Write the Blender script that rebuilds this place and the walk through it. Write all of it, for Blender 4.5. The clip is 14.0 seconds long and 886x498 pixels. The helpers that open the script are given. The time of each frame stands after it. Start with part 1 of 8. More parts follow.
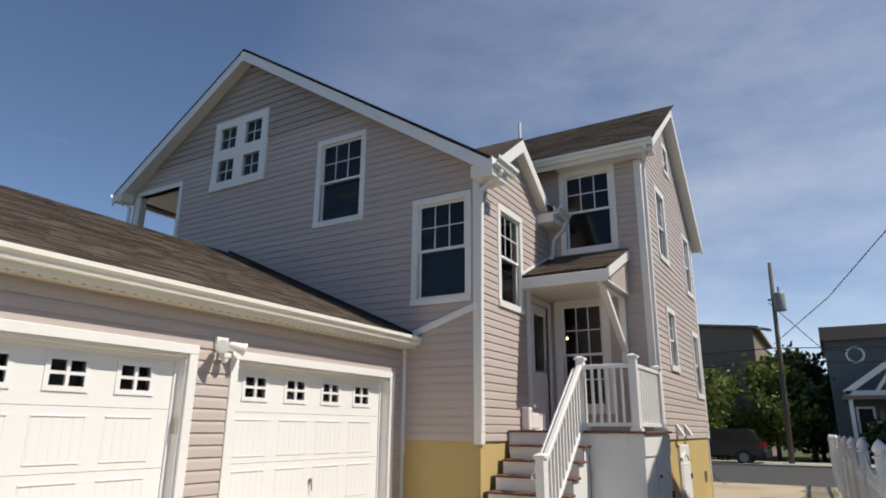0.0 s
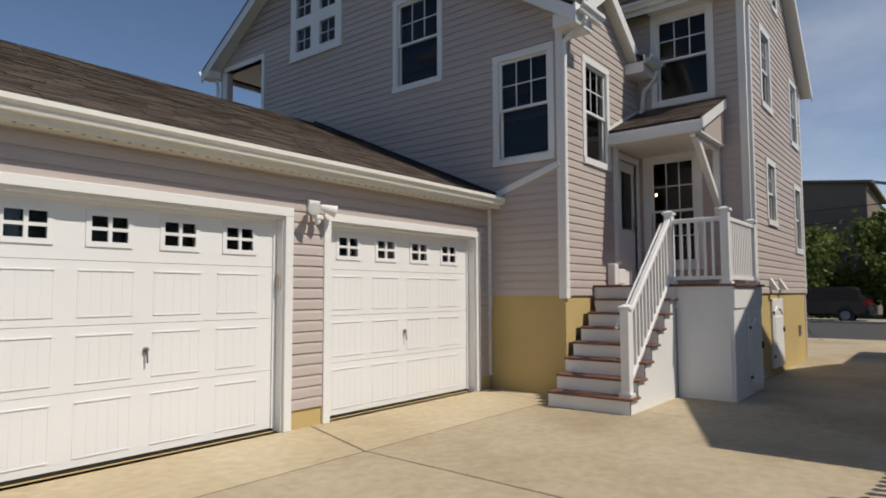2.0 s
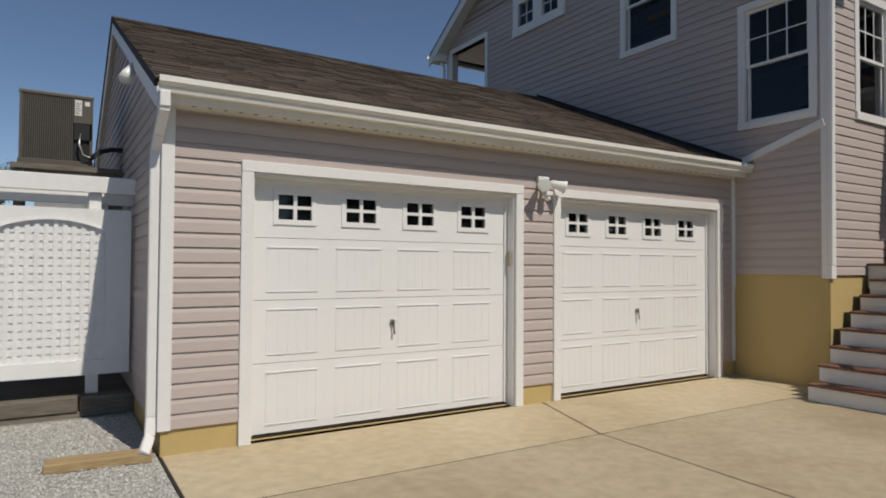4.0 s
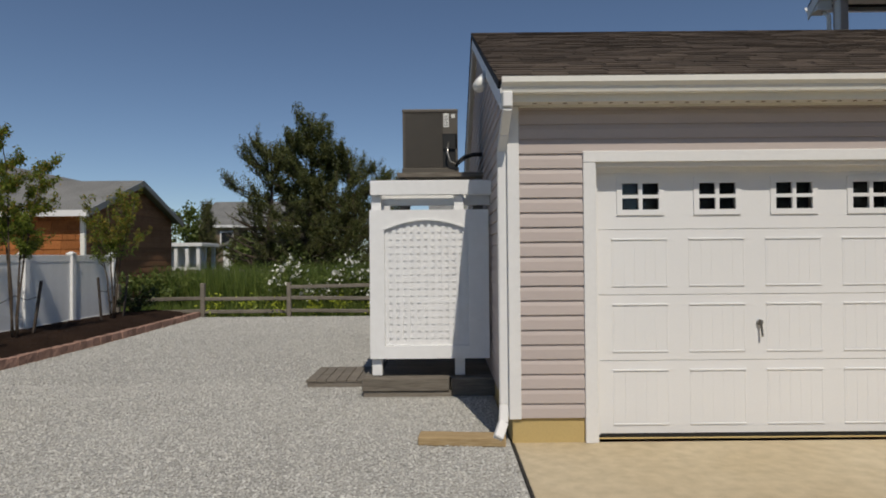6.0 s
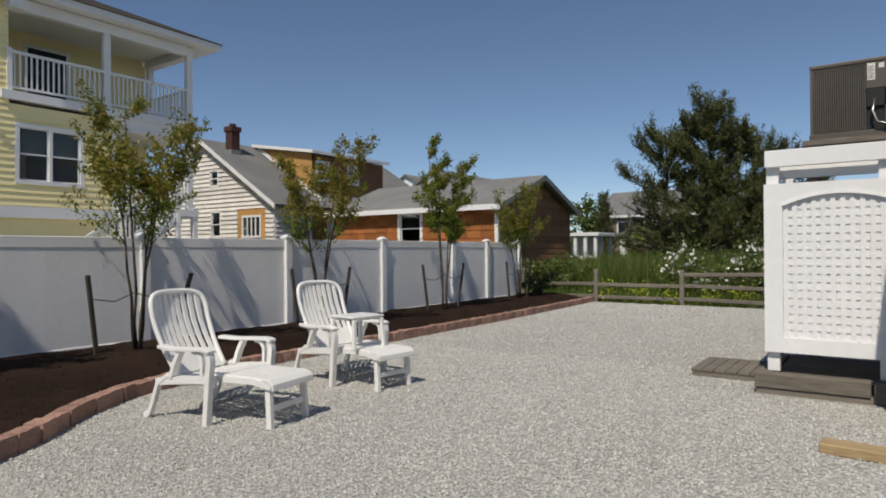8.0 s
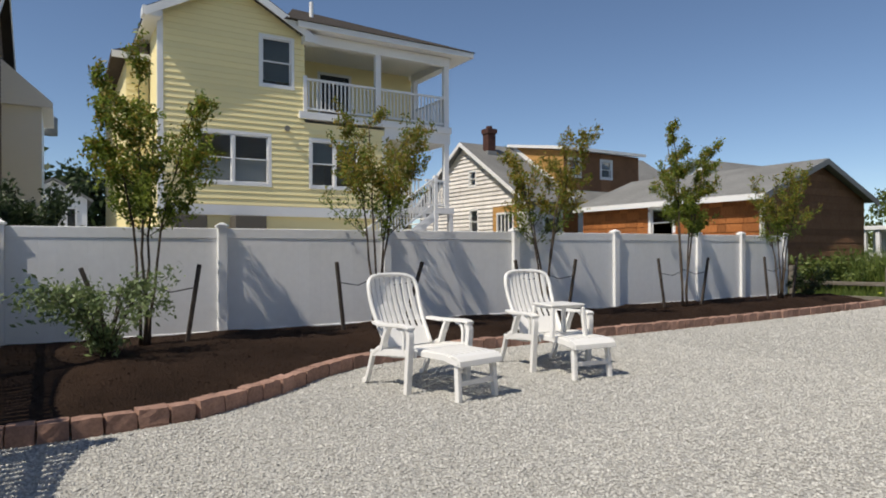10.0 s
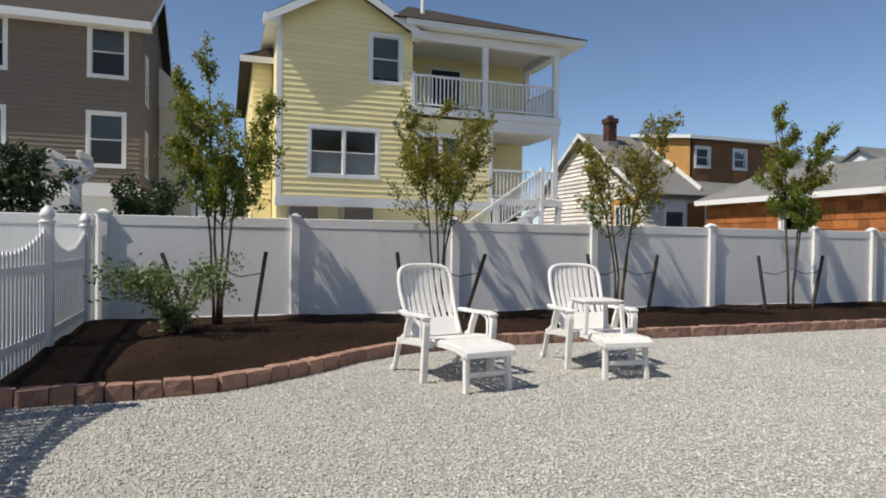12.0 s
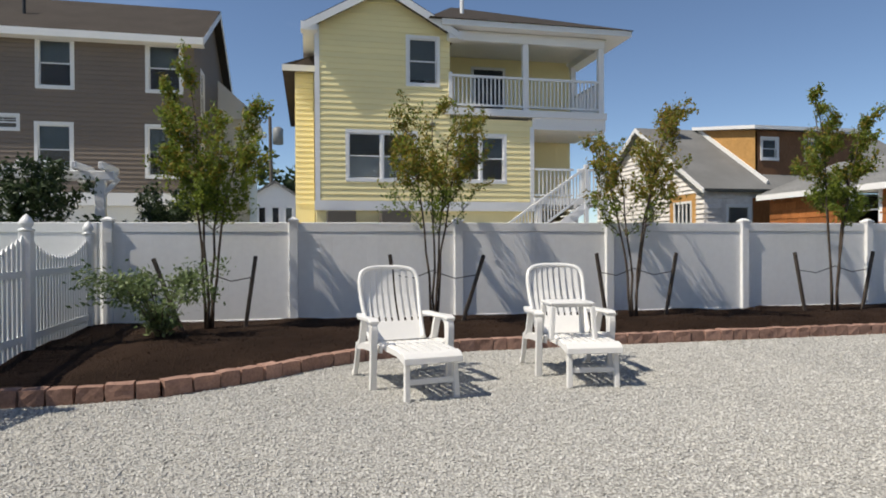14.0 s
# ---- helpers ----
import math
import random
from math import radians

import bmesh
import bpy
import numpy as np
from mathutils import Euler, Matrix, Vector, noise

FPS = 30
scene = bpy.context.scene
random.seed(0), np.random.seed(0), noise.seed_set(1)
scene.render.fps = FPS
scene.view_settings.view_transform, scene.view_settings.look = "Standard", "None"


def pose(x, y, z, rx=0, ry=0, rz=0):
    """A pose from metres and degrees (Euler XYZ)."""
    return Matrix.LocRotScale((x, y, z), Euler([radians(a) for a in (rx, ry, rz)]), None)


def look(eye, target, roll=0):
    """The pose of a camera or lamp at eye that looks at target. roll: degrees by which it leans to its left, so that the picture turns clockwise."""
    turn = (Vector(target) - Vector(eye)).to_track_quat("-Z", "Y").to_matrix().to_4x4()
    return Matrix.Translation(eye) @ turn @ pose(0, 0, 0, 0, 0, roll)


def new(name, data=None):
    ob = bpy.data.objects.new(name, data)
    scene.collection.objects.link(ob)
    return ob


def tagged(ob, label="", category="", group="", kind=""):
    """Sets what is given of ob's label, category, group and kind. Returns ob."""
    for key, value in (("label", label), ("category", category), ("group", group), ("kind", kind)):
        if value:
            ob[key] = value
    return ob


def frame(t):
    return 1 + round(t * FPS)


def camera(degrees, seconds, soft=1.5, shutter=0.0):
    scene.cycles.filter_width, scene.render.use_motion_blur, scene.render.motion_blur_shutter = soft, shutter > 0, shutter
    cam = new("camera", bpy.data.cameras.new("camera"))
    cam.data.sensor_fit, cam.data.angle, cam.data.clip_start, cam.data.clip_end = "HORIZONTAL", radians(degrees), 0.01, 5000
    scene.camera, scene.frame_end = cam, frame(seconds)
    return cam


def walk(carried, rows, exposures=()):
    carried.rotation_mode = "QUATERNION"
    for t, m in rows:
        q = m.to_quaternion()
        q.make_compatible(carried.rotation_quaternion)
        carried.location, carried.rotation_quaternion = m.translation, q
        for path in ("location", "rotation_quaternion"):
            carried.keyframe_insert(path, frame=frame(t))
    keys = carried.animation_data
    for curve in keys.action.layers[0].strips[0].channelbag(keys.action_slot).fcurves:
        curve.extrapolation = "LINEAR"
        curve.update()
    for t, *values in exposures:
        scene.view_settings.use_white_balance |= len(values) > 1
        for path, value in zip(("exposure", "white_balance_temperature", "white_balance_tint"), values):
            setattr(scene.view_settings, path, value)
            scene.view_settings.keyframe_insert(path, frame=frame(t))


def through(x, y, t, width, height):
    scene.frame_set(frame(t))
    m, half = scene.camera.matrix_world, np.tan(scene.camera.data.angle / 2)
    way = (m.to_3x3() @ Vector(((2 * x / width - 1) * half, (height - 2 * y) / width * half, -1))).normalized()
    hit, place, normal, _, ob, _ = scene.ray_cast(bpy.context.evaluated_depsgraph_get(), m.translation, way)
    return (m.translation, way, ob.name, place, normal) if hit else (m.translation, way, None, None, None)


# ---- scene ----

cam = camera(70.1, 14.0, 1.85)
PATH = [
    (0, (-0.743, -5.362, 1.542), (0.911, -4.38, 2.089), 0.5),
    (0.5, (-0.73, -5.381, 1.517), (0.936, -4.356, 1.933), 0.5),
    (1, (-0.732, -5.417, 1.473), (0.925, -4.338, 1.775), 0.3),
    (1.5, (-0.733, -5.438, 1.436), (0.888, -4.285, 1.644), 0.1),
    (2, (-0.732, -5.419, 1.417), (0.827, -4.174, 1.557), -0.2),
    (2.2, (-0.729, -5.407, 1.416), (0.796, -4.119, 1.538), -0.3),
    (4.3, (-0.772, -5.222, 1.481), (0.168, -3.454, 1.523), 0.2),
    (4.5, (-0.766, -5.205, 1.485), (0.086, -3.395, 1.521), 0.0),
    (5, (-0.735, -5.150, 1.476), (-0.135, -3.242, 1.513), -0.2),
    (5.5, (-0.640, -5.095, 1.484), (-0.343, -3.118, 1.516), -0.3),
    (6, (-0.575, -5.050, 1.487), (-0.575, -3.050, 1.512), -0.5),
    (6.5, (-0.539, -5.013, 1.475), (-0.842, -3.036, 1.501), -0.6),
    (7, (-0.492, -5.001, 1.453), (-1.121, -3.103, 1.479), -0.6),
    (7.5, (-0.447, -4.992, 1.423), (-1.369, -3.217, 1.442), -0.5),
    (8, (-0.406, -4.992, 1.381), (-1.554, -3.355, 1.387), -0.4),
    (8.5, (-0.275, -5.006, 1.348), (-1.599, -3.508, 1.338), -0.4),
    (9, (-0.179, -4.933, 1.314), (-1.654, -3.583, 1.298), -0.4),
    (9.2, (-0.126, -4.877, 1.309), (-1.657, -3.591, 1.294), -0.4),
    (11.3, (0.524, -4.024, 1.266), (-1.335, -3.287, 1.276), 0.5),
    (11.5, (0.56, -3.926, 1.268), (-1.31, -3.216, 1.27), 0.6),
    (12, (0.6, -3.652, 1.279), (-1.292, -3.004, 1.257), 0.7),
    (12.5, (0.647, -3.357, 1.277), (-1.265, -2.772, 1.246), 0.3),
    (13, (0.675, -3.055, 1.271), (-1.252, -2.523, 1.242), -0.0),
    (13.5, (0.665, -2.778, 1.269), (-1.276, -2.294, 1.246), -0.2),
    (14, (0.653, -2.505, 1.261), (-1.303, -2.087, 1.247), -0.3),
]
walk(cam, [(t, look(eye, target, roll)) for t, eye, target, roll in PATH],
     exposures=[(t, e, 7000, 10) for t, e in ((0.0, 0.47), (1.0, 0.32), (2.2, 0.06), (4.5, -0.18), (6.5, -0.25), (7.5, -0.06), (8.5, 0.1), (9.2, 0.22), (11.3, 0.40), (14.0, 0.46))])

# ---- daylight ----
SUN_EL = radians(53)
SUN_WAY = Vector((0.19, -1.0, 0)).normalized() * math.cos(SUN_EL) + Vector((0, 0, math.sin(SUN_EL)))
world = bpy.data.worlds.new("sky")
scene.world = world
world.use_nodes = True
wn = world.node_tree
sky = wn.nodes.new("ShaderNodeTexSky")
sky.sky_type = "NISHITA"
sky.sun_disc = False
sky.sun_elevation = SUN_EL
sky.sun_rotation = math.atan2(SUN_WAY.x, SUN_WAY.y)
sky.altitude = 1500
sky.air_density, sky.dust_density, sky.ozone_density = 0.9, 0.2, 4.0
# thin high cloud, faint and wide
wc_ = wn.nodes.new("ShaderNodeTexCoord")
wm = wn.nodes.new("ShaderNodeMapping")
wm.inputs["Scale"].default_value = (1.0, 1.6, 4.5)
wz = wn.nodes.new("ShaderNodeTexNoise")
wz.inputs["Scale"].default_value, wz.inputs["Detail"].default_value, wz.inputs["Roughness"].default_value = 1.7, 7.0, 0.6
wr = wn.nodes.new("ShaderNodeValToRGB")
wr.color_ramp.elements[0].position, wr.color_ramp.elements[0].color = 0.60, (0, 0, 0, 1)
wr.color_ramp.elements[1].position, wr.color_ramp.elements[1].color = 0.82, (0.09, 0.09, 0.09, 1)
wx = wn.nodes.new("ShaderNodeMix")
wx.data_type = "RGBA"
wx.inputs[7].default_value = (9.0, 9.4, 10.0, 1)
wn.links.new(wc_.outputs["Generated"], wm.inputs[0])
wn.links.new(wm.outputs[0], wz.inputs["Vector"])
wn.links.new(wz.outputs[0], wr.inputs[0])
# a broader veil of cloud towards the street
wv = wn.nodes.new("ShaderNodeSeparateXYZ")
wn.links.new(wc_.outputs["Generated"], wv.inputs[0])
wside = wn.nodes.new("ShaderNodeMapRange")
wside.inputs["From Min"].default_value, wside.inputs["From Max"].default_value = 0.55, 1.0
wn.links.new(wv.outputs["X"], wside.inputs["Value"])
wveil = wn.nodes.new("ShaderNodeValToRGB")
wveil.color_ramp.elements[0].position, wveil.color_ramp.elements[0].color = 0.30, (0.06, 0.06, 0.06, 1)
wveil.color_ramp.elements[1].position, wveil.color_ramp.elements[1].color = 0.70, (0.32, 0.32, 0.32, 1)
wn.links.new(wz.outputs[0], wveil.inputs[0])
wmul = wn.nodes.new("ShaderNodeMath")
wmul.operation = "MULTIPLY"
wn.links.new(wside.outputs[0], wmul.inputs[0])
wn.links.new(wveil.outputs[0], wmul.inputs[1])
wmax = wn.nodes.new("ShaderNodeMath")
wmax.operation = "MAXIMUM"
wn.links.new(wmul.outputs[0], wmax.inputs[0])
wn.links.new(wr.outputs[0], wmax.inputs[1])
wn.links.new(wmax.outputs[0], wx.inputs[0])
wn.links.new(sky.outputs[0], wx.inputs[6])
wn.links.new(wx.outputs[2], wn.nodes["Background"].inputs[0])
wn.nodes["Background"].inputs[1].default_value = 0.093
sun_data = bpy.data.lights.new("sun", "SUN")
sun_data.energy, sun_data.angle, sun_data.color = 3.45, radians(0.55), (1.0, 0.955, 0.88)
sun = new("sun", sun_data)
sun.matrix_world = look(SUN_WAY * 60, (0, 0, 0))


# ---- materials ----
class Mat:
    """A node material in the making: n() adds a node, c() a link."""

    def __init__(self, name):
        self.m = bpy.data.materials.new(name)
        self.m.use_nodes = True
        self.t = self.m.node_tree
        self.b = self.t.nodes["Principled BSDF"]
        self.co = self.n("ShaderNodeTexCoord").outputs["Object"]

    def n(self, kind, **values):
        node = self.t.nodes.new(kind)
        for k, v in values.items():
            node.inputs[k].default_value = v
        return node

    def c(self, a, b):
        self.t.links.new(a, b)

    def noise(self, scale, detail=4.0, stretch=None, rough=0.55):
        node = self.n("ShaderNodeTexNoise", Scale=scale, Detail=detail, Roughness=rough)
        src = self.co
        if stretch:
            mp = self.n("ShaderNodeMapping")
            mp.inputs["Scale"].default_value = stretch
            self.c(src, mp.inputs[0])
            src = mp.outputs[0]
        self.c(src, node.inputs["Vector"])
        return node.outputs[0]

    def ramp(self, src, stops):
        node = self.n("ShaderNodeValToRGB")
        el = node.color_ramp.elements
        while len(el) < len(stops):
            el.new(0.5)
        for e, (p, c) in zip(el, stops):
            e.position, e.color = p, (*c, 1)
        self.c(src, node.inputs[0])
        return node.outputs[0]

    def mix(self, a, b, fac, mode="MULTIPLY"):
        node = self.n("ShaderNodeMix")
        node.data_type, node.blend_type = "RGBA", mode
        for s, v in ((node.inputs[6], a), (node.inputs[7], b), (node.inputs[0], fac)):
            if hasattr(v, "links"):
                self.c(v, s)
            else:
                s.default_value = (*v, 1) if isinstance(v, tuple) else v
        return node.outputs[2]

    def math(self, op, a, b):
        node = self.n("ShaderNodeMath")
        node.operation = op
        for s, v in zip(node.inputs, (a, b)):
            if hasattr(v, "links"):
                self.c(v, s)
            else:
                s.default_value = v
        return node.outputs[0]

    def piece(self):
        """One random number per object and loose piece."""
        a = self.n("ShaderNodeObjectInfo").outputs["Random"]
        b = self.n("ShaderNodeNewGeometry").outputs["Random Per Island"]
        return self.math("FRACT", self.math("ADD", a, b), 0.0)

    def bump(self, src, strength, distance):
        node = self.n("ShaderNodeBump", Strength=strength, Distance=distance)
        self.c(src, node.inputs["Height"])
        self.c(node.outputs[0], self.b.inputs["Normal"])

    def done(self, colour, rough, metal=0.0, spec=0.5):
        if hasattr(colour, "links"):
            self.c(colour, self.b.inputs["Base Color"])
        else:
            self.b.inputs["Base Color"].default_value = (*colour, 1)
        self.b.inputs["Roughness"].default_value = rough
        self.b.inputs["Metallic"].default_value = metal
        self.b.inputs["Specular IOR Level"].default_value = spec
        return self.m


def grey(v):
    return (v, v, v)


def surface(name, col, rough=0.6, vary=0.1, grain=60.0, stain=1.2, bump=0.15, depth=0.002, rnd=0.0, metal=0.0, spec=0.4, stretch=None):
    """Colour with grain, broad stains, fine relief and a shift from piece to piece."""
    m = Mat(name)
    small, big = m.noise(grain, 5.0, stretch), m.noise(stain, 3.0)
    c = m.mix(col, m.ramp(small, [(0.3, grey(1 - vary)), (0.7, grey(1.0))]), 1.0)
    c = m.mix(c, m.ramp(big, [(0.3, grey(1 - vary)), (0.7, grey(1.0))]), 1.0)
    if rnd:
        c = m.mix(c, m.ramp(m.piece(), [(0.0, grey(1 - rnd)), (1.0, grey(1.0))]), 1.0)
    m.bump(small, bump, depth)
    return m.done(c, rough, metal, spec)


def ground_gravel():
    m = Mat("gravel")
    v = m.n("ShaderNodeTexVoronoi", Scale=55.0)
    m.c(m.co, v.inputs["Vector"])
    cell = m.ramp(v.outputs["Color"], [(0.05, (0.35, 0.34, 0.31)), (0.5, (0.475, 0.465, 0.43)), (0.95, (0.61, 0.60, 0.565))])
    # shade between the stones, painted as darker colour towards the cell borders
    gap_shade = m.ramp(v.outputs["Distance"], [(0.35, grey(1.0)), (0.75, grey(0.72))])
    c = m.mix(cell, gap_shade, 1.0)
    c = m.mix(c, m.ramp(m.noise(0.7, 4.0), [(0.3, grey(0.84)), (0.7, grey(1.0))]), 1.0)
    m.bump(m.math("MULTIPLY", v.outputs["Distance"], -1.0), 0.9, 0.012)
    return m.done(c, 0.9, spec=0.25)


def stone_chips():
    m = Mat("gravel_stone")
    c = m.ramp(m.piece(), [(0.0, (0.34, 0.33, 0.305)), (0.2, (0.45, 0.44, 0.41)), (0.7, (0.52, 0.51, 0.475)), (1.0, (0.64, 0.63, 0.595))])
    m.bump(m.noise(150.0), 0.3, 0.002)
    return m.done(c, 0.85, spec=0.3)


def concrete_mat(name, low, mid, high):
    m = Mat(name)
    c = m.ramp(m.noise(0.55, 6.0), [(0.3, low), (0.5, mid), (0.72, high)])
    c = m.mix(c, m.ramp(m.noise(9.0, 6.0), [(0.3, grey(0.82)), (0.65, grey(1.0))]), 1.0)
    c = m.mix(c, m.ramp(m.noise(140.0, 3.0), [(0.3, grey(0.8)), (0.6, grey(1.0))]), 0.8)
    m.bump(m.noise(120.0, 4.0), 0.25, 0.003)
    return m.done(c, 0.85, spec=0.25)


def shingle_mat(name, dark, light):
    m = Mat(name)
    c = m.ramp(m.piece(), [(0.0, dark), (1.0, light)])
    c = m.mix(c, m.ramp(m.noise(160.0, 2.0), [(0.35, grey(0.6)), (0.65, grey(1.1))]), 0.8)
    c = m.mix(c, m.ramp(m.noise(0.8, 3.0), [(0.3, grey(0.8)), (0.7, grey(1.05))]), 1.0)
    m.bump(m.noise(220.0, 2.0), 0.5, 0.003)
    return m.done(c, 0.95, spec=0.15)


def leaf_mat(name, dark, light, through=0.35):
    m = Mat(name)
    c = m.ramp(m.piece(), [(0.0, dark), (1.0, light)])
    m.done(c, 0.5, spec=0.35)
    tr = m.n("ShaderNodeBsdfTranslucent")
    m.c(c, tr.inputs[0])
    mx = m.n("ShaderNodeMixShader")
    mx.inputs[0].default_value = through
    m.c(m.b.outputs[0], mx.inputs[1])
    m.c(tr.outputs[0], mx.inputs[2])
    m.c(mx.outputs[0], m.t.nodes["Material Output"].inputs[0])
    return m.m


def wood_mat(name, dark, light, rough=0.75, stretch=(30.0, 30.0, 1.5), rnd=0.25):
    m = Mat(name)
    g = m.noise(3.0, 6.0, stretch)
    c = m.ramp(g, [(0.3, dark), (0.7, light)])
    c = m.mix(c, m.ramp(m.piece(), [(0.0, grey(1 - rnd)), (1.0, grey(1.0))]), 1.0)
    c = m.mix(c, m.ramp(m.noise(2.0, 3.0), [(0.3, grey(0.8)), (0.7, grey(1.0))]), 1.0)
    m.bump(g, 0.3, 0.003)
    return m.done(c, rough, spec=0.25)


def glass_mat():
    m = Mat("glass")
    m.done((0.75, 0.8, 0.82), 0.02, spec=0.5)
    m.b.inputs["Transmission Weight"].default_value = 1.0
    m.b.inputs["IOR"].default_value = 1.3
    m.bump(m.noise(1.3, 1.0), 0.02, 0.01)
    return m.m


SIDING = surface("vinyl_siding", (0.54, 0.465, 0.435), 0.55, 0.07, 30, 0.6, 0.12, 0.0015, 0.07, stretch=(0.6, 0.6, 9))
WHITE = surface("white_trim_paint", (0.80, 0.795, 0.785), 0.4, 0.04, 25, 0.8, 0.06, 0.001)
DOOR_WHITE = surface("door_enamel", (0.79, 0.79, 0.79), 0.38, 0.03, 70, 0.7, 0.1, 0.0008)
VINYL = surface("white_vinyl", (0.89, 0.89, 0.885), 0.35, 0.05, 12, 0.5, 0.04, 0.001, 0.04)
RESIN = surface("white_resin", (0.84, 0.83, 0.80), 0.35, 0.03, 40, 1.5, 0.05, 0.0006)
CREAM = surface("cream_aluminium", (0.80, 0.78, 0.72), 0.4, 0.04, 20, 0.9, 0.05, 0.001)
STUCCO = surface("ochre_stucco", (0.56, 0.42, 0.185), 0.9, 0.1, 90, 0.9, 0.4, 0.004)
CONCRETE = concrete_mat("concrete", (0.47, 0.375, 0.24), (0.56, 0.46, 0.305), (0.62, 0.525, 0.37))
CONCRETE_WORN = concrete_mat("worn_concrete", (0.36, 0.285, 0.19), (0.48, 0.395, 0.27), (0.55, 0.465, 0.335))
GRAVEL = ground_gravel()
CHIPS = stone_chips()
SHINGLE = shingle_mat("brown_shingle", (0.068, 0.054, 0.045), (0.14, 0.110, 0.089))
SHINGLE_DARK = shingle_mat("dark_shingle", (0.040, 0.034, 0.029), (0.078, 0.066, 0.056))
SHINGLE_GREY = shingle_mat("grey_shingle", (0.20, 0.20, 0.195), (0.32, 0.32, 0.31))
FELT = surface("roof_edge", (0.03, 0.028, 0.026), 0.8, 0.1)
MULCH = surface("mulch", (0.052, 0.031, 0.021), 0.95, 0.5, 45, 1.3, 1.0, 0.03, 0.0, spec=0.1)
MULCH_CHIP = surface("mulch_chip", (0.062, 0.036, 0.024), 0.95, 0.3, 60, 3, 0.4, 0.003, 0.35, spec=0.1)
EDGING = surface("red_edging_stone", (0.54, 0.33, 0.255), 0.95, 0.28, 40, 5, 0.7, 0.006, 0.3, spec=0.15)
GLASS = glass_mat()
# near black: the shade of unlit rooms is put into this colour
DARK = surface("room_shade", (0.035, 0.04, 0.047), 0.9, 0.1)
BLIND = surface("window_blind", (0.15, 0.165, 0.16), 0.8, 0.06)
METAL = surface("brushed_metal", (0.42, 0.41, 0.39), 0.35, 0.1, metal=1.0)
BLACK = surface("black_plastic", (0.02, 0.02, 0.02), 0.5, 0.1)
TREAD = wood_mat("brown_tread", (0.16, 0.075, 0.05), (0.27, 0.135, 0.095), 0.6, (4, 40, 40))
OLDWOOD = wood_mat("weathered_wood", (0.15, 0.125, 0.10), (0.30, 0.27, 0.225), 0.9, (1.5, 30, 30))
LUMBER = wood_mat("raw_lumber", (0.38, 0.26, 0.13), (0.55, 0.41, 0.23), 0.85, (1.5, 30, 30))
CEDAR = wood_mat("cedar_shingle", (0.32, 0.105, 0.03), (0.52, 0.20, 0.065), 0.85, (20, 20, 2.0), 0.45)
CEDAR_DARK = wood_mat("old_cedar", (0.26, 0.12, 0.06), (0.42, 0.22, 0.12), 0.9, (20, 20, 2.0), 0.4)
PLYWOOD = wood_mat("plywood", (0.52, 0.27, 0.085), (0.68, 0.40, 0.15), 0.85, (3, 3, 14), 0.2)
ROUGH_BOARD = wood_mat("peeled_board", (0.76, 0.70, 0.66), (0.95, 0.93, 0.90), 0.9, (2.0, 2.0, 16), 0.25)
YELLOW = surface("yellow_siding", (0.95, 0.82, 0.44), 0.6, 0.05, 30, 0.5, 0.1, 0.002, 0.06, stretch=(0.6, 0.6, 9))
BROWN = surface("brown_siding", (0.215, 0.170, 0.135), 0.6, 0.08, 30, 0.5, 0.1, 0.002, 0.08, stretch=(0.6, 0.6, 9))
BLUE = surface("blue_grey_siding", (0.12, 0.135, 0.15), 0.7, 0.1)
TAN = surface("tan_siding", (0.24, 0.18, 0.135), 0.8, 0.1)
BRICK = surface("chimney_brick", (0.105, 0.046, 0.036), 0.9, 0.35, 30, 4, 0.6, 0.006)
AC_GREY = surface("painted_steel", (0.115, 0.10, 0.082), 0.5, 0.1, 30, 2)
PAPER = surface("label_paper", (0.75, 0.75, 0.72), 0.6, 0.05)
BARK = wood_mat("bark", (0.06, 0.045, 0.034), (0.15, 0.115, 0.088), 0.95, (12, 12, 3))
STAKE = wood_mat("stake_wood", (0.06, 0.048, 0.04), (0.15, 0.12, 0.10), 0.9, (20, 20, 2))
STRAP = surface("black_strap", (0.025, 0.025, 0.025), 0.7, 0.1)
LEAF = leaf_mat("myrtle_leaf", (0.085, 0.135, 0.02), (0.28, 0.33, 0.05), 0.5)
LEAF_RED = leaf_mat("young_leaf", (0.16, 0.14, 0.02), (0.38, 0.27, 0.05), 0.45)
LEAF_SHRUB = leaf_mat("shrub_leaf", (0.09, 0.14, 0.05), (0.25, 0.31, 0.13))
LEAF_DARK = leaf_mat("dark_leaf", (0.018, 0.034, 0.012), (0.06, 0.09, 0.03), 0.2)
NEEDLE = leaf_mat("pine_needle", (0.048, 0.070, 0.024), (0.19, 0.195, 0.06), 0.4)
TREE_LEAF = leaf_mat("street_leaf", (0.07, 0.11, 0.025), (0.19, 0.23, 0.06))
REED = leaf_mat("reed", (0.055, 0.095, 0.02), (0.17, 0.22, 0.05), 0.3)
PETAL = leaf_mat("petal", (0.7, 0.68, 0.62), (0.85, 0.84, 0.8), 0.2)
BLOOM = leaf_mat("yellow_green_leaf", (0.25, 0.32, 0.03), (0.48, 0.52, 0.06), 0.3)
GRASS = surface("grass_ground", (0.10, 0.13, 0.04), 0.95, 0.35, 25, 0.5, 0.8, 0.02)
ASPHALT = surface("asphalt", (0.075, 0.073, 0.070), 0.9, 0.15, 120, 0.6, 0.4, 0.003)
PAVING = surface("sidewalk", (0.42, 0.38, 0.32), 0.9, 0.1, 60, 0.6, 0.3, 0.003)
CAR_PAINT = surface("brown_car_paint", (0.055, 0.045, 0.043), 0.25, 0.05, spec=0.6)
